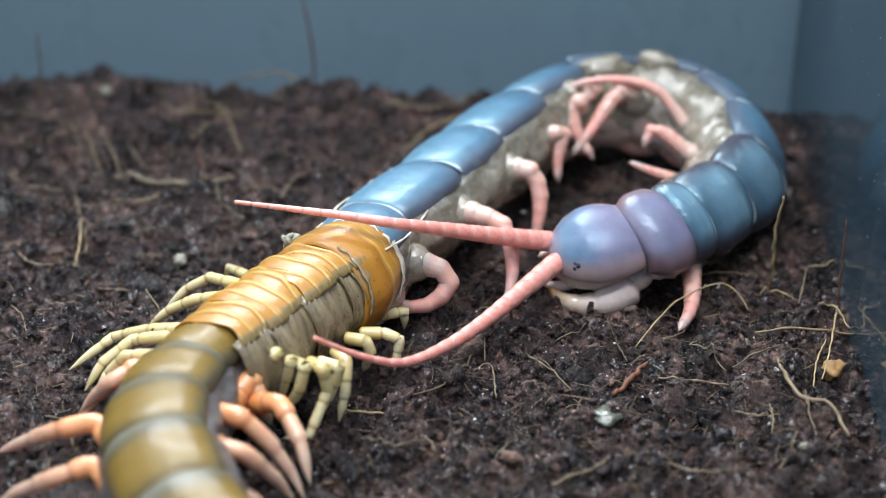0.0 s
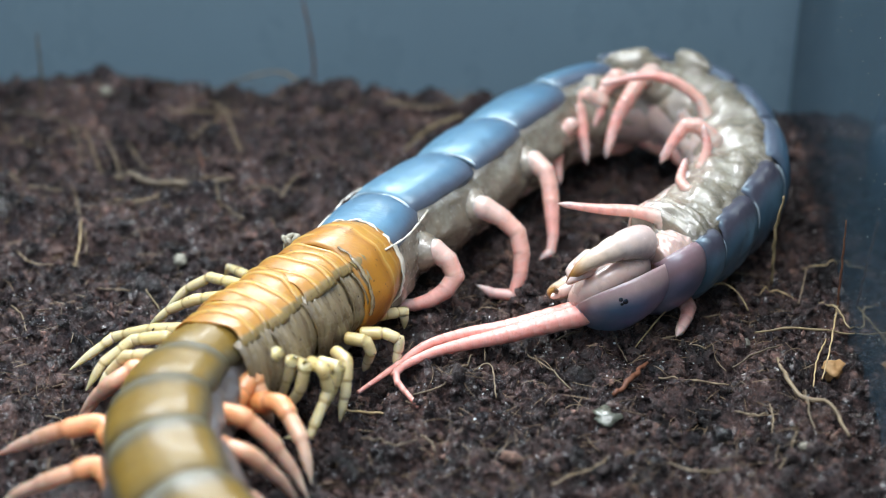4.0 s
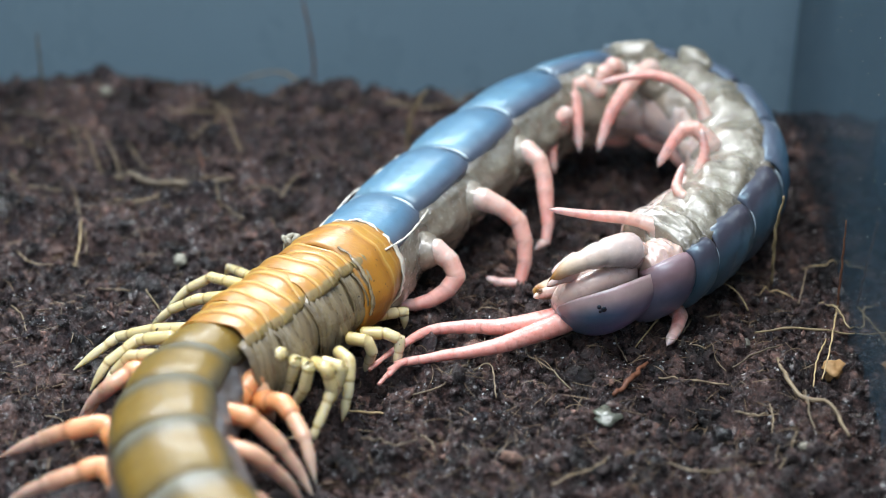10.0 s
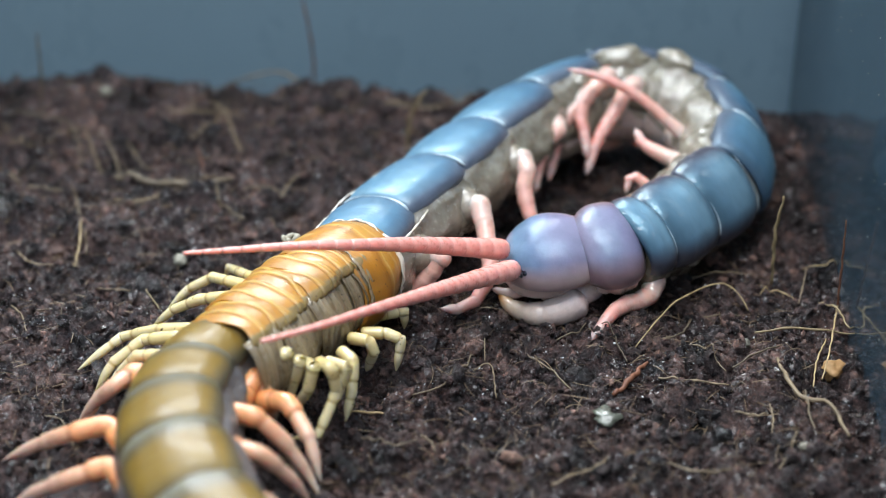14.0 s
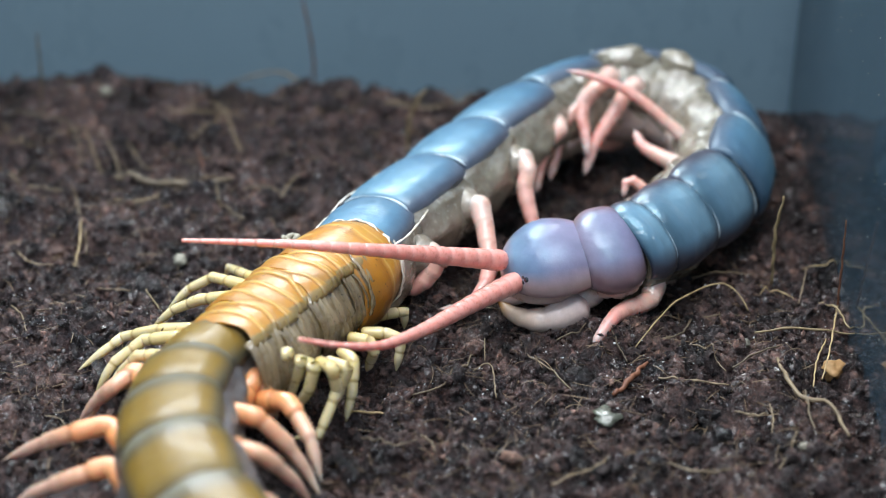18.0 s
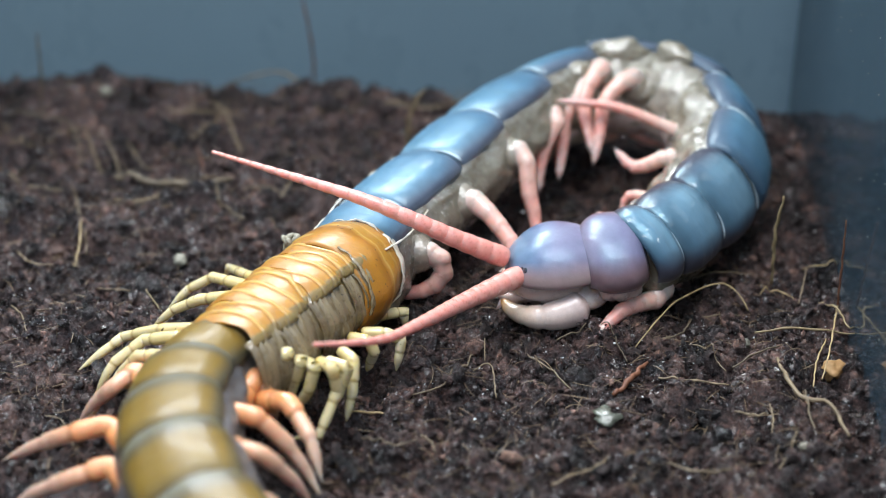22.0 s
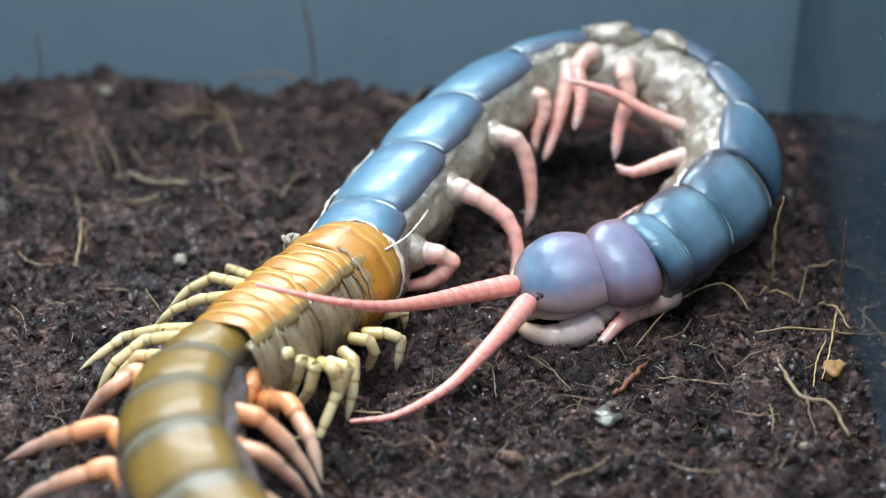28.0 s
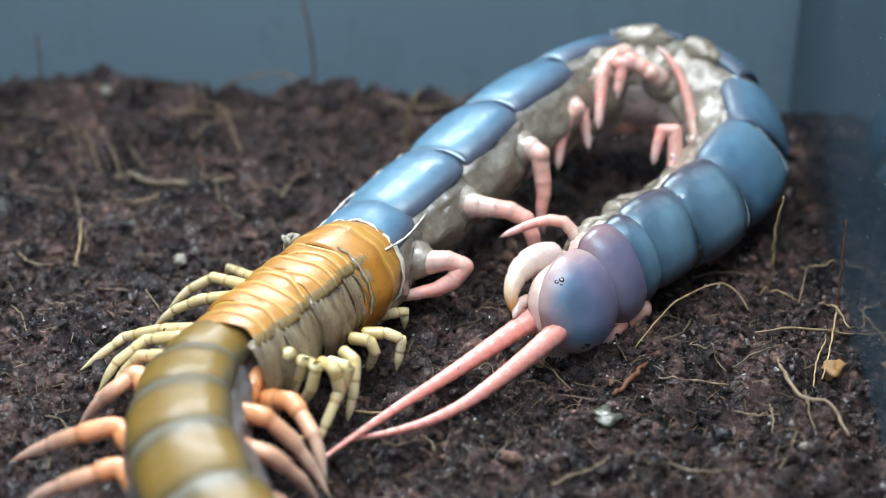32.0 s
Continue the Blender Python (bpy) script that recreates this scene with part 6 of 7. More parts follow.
def centipede():
    animal = tagged(new("centipede"), "giant moulting centipede, blue front half looped, olive rear half", "centipede")
    ref = {}

    def frames(t):
        if t not in ref:
            ref[t] = segment_frames(t)
        return ref[t]
    first = frames(0.0)
    moving = []
    for i, (kind, span, width) in enumerate(SEGMENTS):
        if kind == "head":
            top = build_head(animal)
        elif kind == "neck":
            top = part("forcipular_tergite", plate(width, span * 1.32, 6.3, 84, 0.34, 3, 0.05, M_NECK, "forcipular_tergite"), animal, "smooth lilac plate behind the head")
            part("flank", flank(width * 0.92, span * 0.85, 5.0, i, M_CREAM, 5.9, 0.05), top)
        else:
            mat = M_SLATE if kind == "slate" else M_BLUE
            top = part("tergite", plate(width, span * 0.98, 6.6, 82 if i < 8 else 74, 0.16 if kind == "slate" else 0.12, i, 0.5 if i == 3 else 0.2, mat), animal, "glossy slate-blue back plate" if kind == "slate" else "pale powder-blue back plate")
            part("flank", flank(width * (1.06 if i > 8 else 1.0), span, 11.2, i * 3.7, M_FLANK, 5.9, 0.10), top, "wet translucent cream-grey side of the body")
            part("hind_margin", margin(width, span * 0.97, 6.6, M_RIM_GLINT, False, 0.22 if kind == "slate" else 0.46), top, "white strip standing in for the wet glint on the plate's rim")
            if i > 11:
                edge = [(-width / 2 * 0.82 - 0.2, span * (k / 8 - 0.52), 4.95 + 0.2 * math.sin(k * 1.7 + i)) for k in range(9)]
                part("lining_thread", tube("lining_thread", edge, lambda x: 0.17 + 0.05 * math.sin(x * 31), M_FRILL, 24, 6), top, "thin white edge of the peeling lining")
            if i in SWOLLEN:
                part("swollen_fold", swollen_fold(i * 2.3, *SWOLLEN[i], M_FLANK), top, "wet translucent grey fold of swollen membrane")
            part("sternite", belly(width, span, 11.2, M_CREAM), top)
            for side, sg in (("right", 1), ("left", -1)) if i < 14 else ():
                base = ROOTS.get((i, side), Vector((sg * width * 0.34, 0, -3.6)))
                if (i, side) in LEGS:
                    root = base
                    base = Vector((root.x * 0.66, root.y, root.z * 0.8 - 0.4))
                    hip = [base * 0.55, base, base.lerp(root, 0.6), root + (root - base) * 0.12]
                    part("hip", tube("hip", hip, (lambda x, k=(1.0 if i > 6 else 0.8): hip_girth((0.40 - x) / 0.34) * k), M_FLANK, 30, 20, lo=0.40, hi=0.06), top, "soft wet leg root")
                    jointed_leg(top, i, base, [(t, [root] + [(frames(t)[i].inverted() @ (Vector(q) * MM)) / MM for q in rows]) for t, rows in LEGS[(i, side)]])
                    continue
                if i < 9:
                    pts = [Vector((sg * 7.0, -1.0, -7.5)), Vector((sg * 5.5, -4.0, -9.8)), Vector((sg * 3.5, -8.0, -10.4)), Vector((sg * 2.5, -12.0, -10.6))]
                else:
                    pts = [Vector((sg * 11.5, 0.3, -2.5)), Vector((sg * 14.0, 1.0, -7)), Vector((sg * 14.5, 1.4, -11.5))]
                pts = [p - base for p in pts]
                part("leg", tube("leg", stiffen([Vector((0, 0, 0))] + pts), limb_radius(1.8, 1.2), M_PINK, 44, 12), top, "", Matrix.Translation(base * MM))
        moving.append((top, i))
    rear = rear_frames(19.0)
    hind = []
    for i, (kind, span, width) in enumerate(REAR_SEGMENTS):
        top = part("tergite", plate(width * 0.83, span * 1.05, 7.4, 68, 0.07, i, 0.15, M_OLIVE), animal, "olive-gold back plate of the old skin")
        part("flank", flank(width * 0.90, span * 1.1, 8.6, 40 + i, M_GREY, 6.6, 0.04), top, "dark grey side membrane")
        part("front_margin", margin(width * 0.83, span * 1.0, 7.5, M_HOAR, True, 0.30, 55), top, "pale blue-grey rim of the plate")
        for side, sg in (("right", 1), ("left", -1)):
            if (100 + i, side) in LEGS:
                rows = LEGS[(100 + i, side)][0][1]
                inv = rear[i].inverted()
                pts = [(inv @ (Vector(q) * MM)) / MM for q in rows]
            else:
                pts = [Vector((sg * 8, 0, -3)), Vector((sg * 14, -1, -1.5)), Vector((sg * 19, -4, -5)), Vector((sg * 22, -7, -10))]
            start = Vector((sg * width * 0.30, 0, -3.0))
            part("leg", tube("leg", stiffen([start] + list(pts)), stepped_radius(1.80, 0.95), M_ORANGE_LEG, 60, 14), top)
        hind.append((top, i))
    feelers = {}
    for side in ("right", "left"):
        step = FEELER_LENGTH / FEELER_PIECES
        feelers[side] = []
        for i in range(FEELER_PIECES):
            x = i / FEELER_PIECES
            r = 1.55 * (1 - x) ** 1.15 + 0.30

            def rad(q, r=r):
                return r * (0.84 + 0.20 * math.sin(math.pi * min(1, q * 0.75 + 0.12)) - 0.03 * q)
            me = tube("antenna_joint", [(0, -step * 0.62, 0), (0, -step * 0.2, 0), (0, step * 0.2, 0), (0, step * 0.62, 0)], rad, M_FEELER, 8, 12)
            feelers[side].append(part("antenna_joint", me, animal, "coral-pink antenna bead" if i == 0 else ""))
    return animal, moving, hind, feelers


def build_head(animal):
    def dome(u, v):
        e = 2 * u - 1
        ang = radians(-84 + 168 * (1 - v))
        s, c = math.sin(ang), math.cos(ang)
        front = max(0, e)
        rear = max(0, -e)
        w = 8.0 * (1 - front ** 2.4) ** 0.5 * (1 - 0.30 * rear ** 2.2) * (1 - 0.12 * front)
        h = 6.0 * (1 - 0.86 * front ** 1.9) ** 0.6 * (1 - 0.36 * rear ** 2.4)
        # a shallow dent on the brow between the eyes
        dent = 0.45 * math.exp(-((e - 0.55) / 0.2) ** 2 - (s / 0.35) ** 2)
        return (-w * math.copysign(abs(s) ** 0.92, s), e * 7.8 - 0.5, h * math.copysign(abs(c) ** 0.9, c) - 0.9 * front ** 2 - dent)
    head = part("head_shield", shell("head_shield", dome, 24, 28, 0.4, M_LILAC), animal, "smooth lilac head shield with a wet sheen")

    def under(u, v):
        e = 2 * u - 1
        w = 7.2 * max(0.001, 1 - abs(e) ** 2.6) ** 0.5
        ang = radians(360 * (1 - v))
        return (w * math.sin(ang), e * 7.6, -1.4 + 3.6 * math.cos(ang) * max(0.001, 1 - abs(e) ** 2.4) ** 0.5)
    part("head_underside", shell("head_underside", under, 24, 26, 0, M_CREAM), head, "cream soft underside of the head")

    def bib(u, v):
        e = 2 * u - 1
        w = 7.6 * max(0.05, 1 - abs(e) ** 3) ** 0.45 * (1 - 0.12 * u)
        ang = radians(360 * (1 - v))
        s, c = math.sin(ang), math.cos(ang)
        return (w * s, -11.0 + u * 14.0, -3.7 + 3.1 * c * max(0.05, 1 - abs(e) ** 3) ** 0.45 - 0.35 * math.exp(-(w * s / 0.5) ** 2) * (1 if c < 0 else 0))
    part("coxosternite", shell("coxosternite", bib, 16, 30, 0.4, M_CREAM), head, "cream plate carrying the poison claws")

    def claw(x):
        r = 3.2 * (1 - x ** 1.1) ** 0.80 + 0.12
        r *= min(1, 0.35 + x / 0.10 * 0.65)
        return r * (1 - 0.12 * math.exp(-((x - 0.42) / 0.02) ** 2) - 0.10 * math.exp(-((x - 0.58) / 0.02) ** 2))
    for sg in (1, -1):
        part("tooth_plate", tube("tooth_plate", [(sg * 1.4, 1.5, -6.6), (sg * 1.5, 3.6, -6.4), (sg * 1.5, 5.2, -5.6)], lambda x: (1.5 - 0.6 * x) * (1 if x < 0.9 else 0.6), M_CREAM, 10, 10), head)
        part("forcipule", tube("forcipule", [(sg * 5.4, -6.8, -3.9), (sg * 7.7, -2.6, -4.6), (sg * 8.1, 2.0, -5.0), (sg * 6.0, 6.4, -5.0), (sg * 1.7, 8.4, -4.4)], claw, M_FANG, 44, 16), head, "cream poison claw with dark tip")
        part("palp", tube("palp", [(sg * 2.6, 2.0, -4.0), (sg * 4.0, 6.0, -4.2), (sg * 3.0, 9.3, -4.0)], lambda x: 1.25 * (1 - x) ** 0.5 + 0.15, M_CREAM, 14, 10), head)
        for dx, dy, dz, size in ((0, 0, 0, 0.9), (-0.4, 0.5, 0.1, 0.75), (0.12, 0.65, -0.45, 0.70), (0.3, -0.1, -0.4, 0.75)):
            me = bpy.data.meshes.new("ocellus")
            bm = bmesh.new()
            bmesh.ops.create_icosphere(bm, subdivisions=3, radius=size * MM)
            bm.to_mesh(me)
            bm.free()
            me.polygons.foreach_set("use_smooth", [True] * len(me.polygons))
            me.materials.append(M_EYE)
            part("ocellus", me, head, "glossy blue-black eye", pose(sg * (5.5 + dx) * MM, (2.9 + dy) * MM, (2.8 + dz) * MM))
    return head


ANIMAL, MOVING, HIND, ANTENNAE = centipede()


# ---- the cast skin, pushed together in folds round the middle of the body ----
SKIN = [(-37.7, -62.8, 10, 0), (-32.8, -55, 10, 0), (-27.3, -45.9, 10, 0), (-22.6, -38.4, 10, 0), (-18.1, -31.1, 10, 0)]


def shed_skin():
    top = tagged(new("shed_skin"), "crumpled amber cast skin bunched in folds round the centipede", "cast skin")
    c, length = spline(SKIN, 400)
    folds = 12
    for i in range(2, folds):
        x = (i + 0.5) / folds
        m = frame_at(c, x * length, length, length / folds)
        w = 18.5 + 1.2 * math.sin(i * 1.9) + (1.0 if i in (0, 1) else 0)
        span = length / folds * 1.5

        def f(u, v, i=i, w=w, span=span):
            e = 2 * u - 1
            a = radians(-44 + 108 * (1 - v))
            s, cc = math.sin(a), math.cos(a)
            k = 0.965 + 0.022 * math.cos(e * math.pi * 0.5) + 0.026 * math.exp(-((u - 0.625 - 0.03 * s) / 0.026) ** 2) - 0.016 * math.exp(-((u - 0.54 - 0.03 * s) / 0.035) ** 2) + 0.012 * math.exp(-((u - 0.80 + 0.03 * s) / 0.02) ** 2) - 0.06 * max(0, abs(2 * v - 1) - 0.85) / 0.15
            n = 0.42 * noise.noise(Vector((s * 1.6 + i * 3, u * 0.8, cc)))
            return (-(w / 2 + n) * k * math.copysign(abs(s) ** 0.9, s), (u - 0.5) * span + 1.6 * cc + 2.2 * n + 0.5 * s, (7.9 + n) * k * cc ** 0.8)
        part("skin_fold", shell("skin_fold", f, 48, 26, 0.25, M_AMBER), top, "", m)

        def g(u, v, i=i, w=w, span=span):
            e = 2 * u - 1
            a = radians(34 + 276 * (1 - v))
            s, cc = math.sin(a), math.cos(a)
            k = 0.935 + 0.035 * math.cos(e * math.pi * 0.5) + 0.022 * math.sin(u * 25 + i + 2.5 * s)
            n = 0.6 * noise.noise(Vector((s * 2 + i, u * 1.2, cc * 2)))
            return ((w / 2 + n) * k * s, (u - 0.5) * span + n, 8.2 * k * cc + n * 0.4)
        part("skin_membrane", shell("skin_membrane", g, 16, 30, 0.25, M_PALE), top, "" if i else "greyish cream pleated side membrane", m)
    m = frame_at(c, length + 1.5, length, 5)

    def collar(u, v):
        e = 2 * u - 1
        a = radians(540 - 360 * v)
        s, cc = math.sin(a), math.cos(a)
        k = 0.98 + 0.10 * math.cos(e * math.pi * 0.5) - 0.03 * u
        n = 0.35 * noise.noise(Vector((s * 2.5, u * 2, cc * 2.5)))
        return ((9.5 + n) * k * s, (u - 0.5) * 11.5 + 1.6 * cc + n, (8.2 + n) * k * cc)
    part("old_head_capsule", shell("old_head_capsule", collar, 12, 40, 0.3, M_AMBER), top, "split amber head capsule forming a collar", m)

    def frill(u, v):
        a = radians(360 * (1 - v))
        s, cc = math.sin(a), math.cos(a)
        n = 0.5 * noise.noise(Vector((s * 5, u * 2, cc * 5)))
        return ((9.4 + n - 0.8 * u) * s, 5.2 + u * 1.6 + 1.6 * cc + n, (8.1 + n - 0.8 * u) * cc)
    tuft = [(-9.9 + 1.1 * math.sin(k * 2.4), 0.5 + 1.3 * math.cos(k * 1.9), 4.2 + 1.2 * math.sin(k * 3.3 + 1)) for k in range(14)]
    part("torn_tuft", tube("torn_tuft", tuft, lambda x: 0.34 + 0.18 * math.sin(x * 40), M_STONE, 60, 7), top, "crumpled greyish tuft of torn skin", m)
    part("frill", shell("frill", frill, 4, 60, 0.2, M_FRILL), top, "torn whitish rim of the collar", m)
    def torn(u, v):
        ang = radians(-98 + 84 * (1 - v))
        s, cc = math.sin(ang), math.cos(ang)
        n = 0.45 * noise.noise(Vector((s * 6, u, cc * 6)))
        return (-(9.75 + 0.2 * u + n * 0.3) * s, -4.9 + u * (0.3 + 1.8 * abs(n)) + 1.6 * cc + 1.2 * n, (8.45 + 0.2 * u + n * 0.3) * cc)
    part("torn_edge", shell("torn_edge", torn, 4, 60, 0.2, M_PALE), top, "ragged pale torn edge behind the collar", m)
    for rows in LINING:
        part("lining_thread", tube("lining_thread", rows, lambda x: 0.17 + 0.05 * math.sin(x * 31), M_FRILL, 40, 6), top, "thin white edge of the peeling lining")
    for rows in SKIN_LEGS:
        part("empty_leg", tube("empty_leg", stiffen(rows, 0.07), stepped_radius(1.08, 0.76), M_STRAW_LEG, 60, 12), top)
    return top


SKIN_LEGS, LINING = [], []


def skin_leg(*rows):
    SKIN_LEGS.append(rows)


skin_leg((-27.3, -56.6, 11), (-24.9, -57.6, 13), (-27.2, -57.9, 11), (-29.7, -58.5, 8), (-30.6, -58.6, 4))
skin_leg((-24.3, -55, 10), (-22.6, -57.4, 11.5), (-23.7, -57, 8), (-25.5, -55.6, 2))
skin_leg((-22.6, -55, 10), (-20.6, -58.2, 11), (-21.6, -58.5, 7), (-24.7, -55.7, 1))
skin_leg((-20.4, -55, 10), (-18, -58.5, 11), (-17.3, -58.5, 7), (-20, -62.1, 1.5), (-24.1, -61.7, 0.6))
skin_leg((-19.1, -55, 10), (-15.6, -56.9, 10), (-16.9, -57, 6), (-19.3, -57.2, 1))
skin_leg((-16.9, -50.2, 9), (-14.7, -53.4, 9), (-14.9, -55.5, 5), (-15.9, -57.4, 0.6))
skin_leg((-15.5, -44.8, 8), (-12.1, -45.9, 8), (-11.4, -46, 6), (-12.8, -43.8, 1))
skin_leg((-13.4, -41.8, 7), (-9.4, -41.8, 7), (-6.9, -42.2, 6), (-7.8, -43.3, 0.8))
skin_leg((-12.1, -33.1, 5), (-6.5, -29.9, 4), (-6.5, -30.1, 0.8))
skin_leg((-29.6, -28.8, 9), (-34.2, -22.2, 7), (-37.7, -14.5, 4), (-38.9, -12.8, 1))
skin_leg((-32, -32.1, 10), (-39.3, -25.2, 8), (-43.8, -24, 5), (-47.6, -24.9, 1.5))
skin_leg((-34.4, -35.2, 10), (-40.8, -32.7, 8), (-45.6, -30.9, 5), (-49.5, -30.5, 1.5))
skin_leg((-40.2, -45.4, 10), (-46.9, -42.4, 8), (-53.3, -39.7, 5), (-60.1, -43.3, 1))
skin_leg((-42.5, -47.8, 10), (-48.8, -45.5, 8), (-53.5, -47.4, 5), (-56.3, -49.4, 1))
skin_leg((-43.3, -53.4, 10), (-49.1, -50.2, 8), (-52.5, -49.1, 4), (-54.4, -51, 1))

LINING.append(((-9.4, -30.3, 16), (-6.2, -24.9, 15.5), (-3.9, -19.1, 15.5), (-2.6, -15.8, 16)))
CAST = shed_skin()


def ease_cast_skin():
    """The rear of the cast skin is dragged sideways as the hind body turns."""
    tail, head = Vector(SKIN[0][:3]) * MM, Vector(SKIN[-1][:3]) * MM
    run = head - tail
    for ob in CAST.children:
        base = ob.matrix_basis.copy()
        if ob.name.startswith("empty_leg"):
            mid = sum((v.co for v in ob.data.vertices), Vector()) / len(ob.data.vertices)
        elif ob.name.startswith("skin_"):
            mid = base.translation
        else:
            continue
        k = min(1, max(0, 1 - (mid - tail).dot(run) / run.length_squared))
        if k > 0.02:
            walk(ob, [(t, Matrix.Translation((0.0026 * s * k, 0, 0)) @ base) for t, s in ((0.0, 0), (6.0, 0.15), (9.0, 0.35), (12.4, 0.45), (13.0, 0.75), (28.0, 0.9), (32.0, 1.0))])


# ---- roots and straws on the peat ----
def fibre(name, thick, mat, label, *rows):
    """A root or straw with its course in mm and its thickness in mm."""
    rng = random.Random(len(bpy.data.objects))
    ph = rng.random() * 9
    c, _ = spline(rows, 14)
    c[:, 2] = [max(z, min(z + 2.5, soil_height(x * MM, y * MM) / MM + 0.5 + 0.2 * thick)) for x, y, z in c]
    rough = [(x + 0.12 * thick * math.sin(i * 2.3 + ph), y + 0.12 * thick * math.cos(i * 1.7 + ph), z + 0.15 * thick * math.sin(i * 1.3 + 2 * ph)) for i, (x, y, z) in enumerate(c)]
    me = tube(name, rough, lambda x: thick * 0.31 * (0.55 + 0.45 * math.sin(math.pi * min(1, 0.15 + 0.8 * x))) * (1 + 0.12 * math.sin(x * 23 + ph)), mat, 26, 7)
    return tagged(new(name, me), label, "root", "loose roots on the peat")


fibre("root_fibre", 0.9, M_FIBRE, "thin tan root fibre standing in peat", (-87.9, 58.7, 0.5), (-87, 57.7, 6.9), (-86.2, 56.7, 13.8), (-85.7, 55.7, 21.8))
fibre("root", 0.9, M_RUST, "rust-brown root standing up from the peat", (-28.9, 69.9, 0.5), (-28.7, 68.9, 7.7), (-28.8, 67.9, 13.4), (-29.4, 66.9, 19.7), (-30.5, 65.9, 27.1))
fibre("root_fibre", 1.0, M_FIBRE, "thin tan root fibre arched over the peat", (-49.1, 77.1, 2), (-43.1, 76.6, 4), (-35.9, 75.8, 5), (-29.8, 63.9, 5), (-26.8, 55.2, 2), (-25, 54.6, 0))
fibre("root_fibre", 0.8, M_FIBRE, "thin tan root fibre lying on dark peat", (-95, 58.1, 1), (-89.4, 58.3, 2), (-82.7, 56.1, 2), (-78.4, 49.1, 2), (-74.3, 35.5, 1))
fibre("root_fibre", 0.9, M_FIBRE, "thin tan root fibre lying on dark peat", (-51.6, 66.1, 1), (-47.4, 58.3, 2), (-44.3, 47.6, 2), (-42, 40.6, 1))
fibre("root_fibre", 0.7, M_FIBRE, "thin tan root fibre lying on dark peat", (-65.8, 60.6, 1), (-57, 60.5, 2), (-48.8, 59.9, 2), (-43.7, 57.5, 1))
fibre("root_fibre", 2.2, M_FIBRE, "broad dry straw lying on dark peat", (-65.7, 26.4, 2.5), (-57.5, 22.7, 3), (-49.4, 21.4, 3), (-41.9, 24.8, 2.5))
fibre("root_fibre", 0.7, M_FIBRE, "thin tan root fibre lying on dark peat", (-65.4, 16.7, 1), (-56.6, 17.1, 2), (-50.8, 22.7, 2), (-42.6, 28.5, 1))
fibre("root_fibre", 0.9, M_FIBRE, "thin tan root fibre lying on dark peat", (-20, 64.8, 1), (-10.5, 64.4, 2), (-1.7, 63.1, 2), (7.8, 72.7, 1))
fibre("root_fibre", 0.8, M_FIBRE, "thin tan root fibre lying on dark peat", (-37.4, 56, 1), (-32.7, 59.9, 2), (-26.1, 62.2, 1))
fibre("root_fibre", 0.6, M_FIBRE, "thin tan root fibre lying on dark peat", (-44.6, 20.9, 1), (-43, 15.2, 1), (-37.7, 10.3, 1))
fibre("straw", 0.7, M_STRAW, "thin tan root fibre lying on dark peat", (-68.2, 5.9, 3), (-67, -1.3, 2), (-66.3, -10.7, 1))
fibre("root_fibre", 0.5, M_FIBRE, "thin tan root fibre lying on dark peat", (-67.5, 6.3, 1), (-65.3, -3.9, 1))
fibre("straw", 1.0, M_STRAW, "short yellow straw standing in the peat", (58.4, -14, 0.5), (57.9, -15, 7), (57.6, -16, 13), (58.1, -17, 19.2))
fibre("straw", 0.7, M_STRAW, "pale root fibre lying on dark peat", (52.1, -31.9, 1), (56.2, -32.1, 2), (60.9, -32.1, 2), (68.7, -32.2, 1))
fibre("root", 0.6, M_RUST, "thin brown root leaning on the tub wall", (68.1, -22.6, 0.5), (67.6, -23.6, 9.4), (67, -24.6, 18.5))
fibre("straw", 0.5, M_STRAW, "thin tan root fibre lying on dark peat", (68.1, -22.5, 1), (63, -38.9, 2), (60.3, -46.1, 1))
fibre("straw", 0.6, M_STRAW, "thin tan root fibre lying on dark peat", (64.8, -22.5, 1), (67.2, -25.1, 2), (67.7, -31.3, 2), (69.2, -30, 1))
fibre("straw", 0.5, M_STRAW, "thin yellow root arched over the peat", (31.7, -36.4, 1), (36, -30.6, 3), (41, -24.8, 4), (48, -20.2, 4), (50.8, -21.6, 3), (52.4, -24.4, 1))
fibre("root_fibre", 0.6, M_FIBRE, "thin tan root fibre lying on dark peat", (34.3, -45.5, 1), (39.9, -47.2, 1.5), (45.2, -47.8, 1))
fibre("root_fibre", 1.2, M_FIBRE, "thick grey-tan root lying on dark peat", (54.3, -39.9, 1), (54.7, -49, 2), (56.4, -53.4, 2), (59.7, -54.5, 2), (60.9, -62.2, 1))
fibre("root_fibre", 0.5, M_FIBRE, "thin tan root fibre lying on dark peat", (13.8, -38.7, 1), (17.3, -44.1, 1.5), (20.3, -49.4, 1))
fibre("root_fibre", 0.4, M_FIBRE, "thin tan root fibre lying on dark peat", (6.8, -37, 3), (6.8, -40.7, 1))
fibre("root_fibre", 0.4, M_FIBRE, "thin tan root fibre lying on dark peat", (4.2, -44.1, 1), (7.6, -43.2, 2), (8.3, -51.5, 1))
fibre("root_fibre", 0.5, M_FIBRE, "thin tan root fibre lying on dark peat", (5, -39.3, 1), (1.4, -46.6, 1), (-4.8, -50.7, 1))
fibre("root_fibre", 0.5, M_FIBRE, "thin tan root fibre lying on dark peat", (18.9, -34, 1), (21.3, -32.7, 1.5), (23.9, -31.5, 1))
fibre("root_fibre", 0.4, M_FIBRE, "thin tan root fibre lying on dark peat", (38.8, -35.8, 1), (42.7, -37.2, 1.5), (45.4, -43.8, 1))
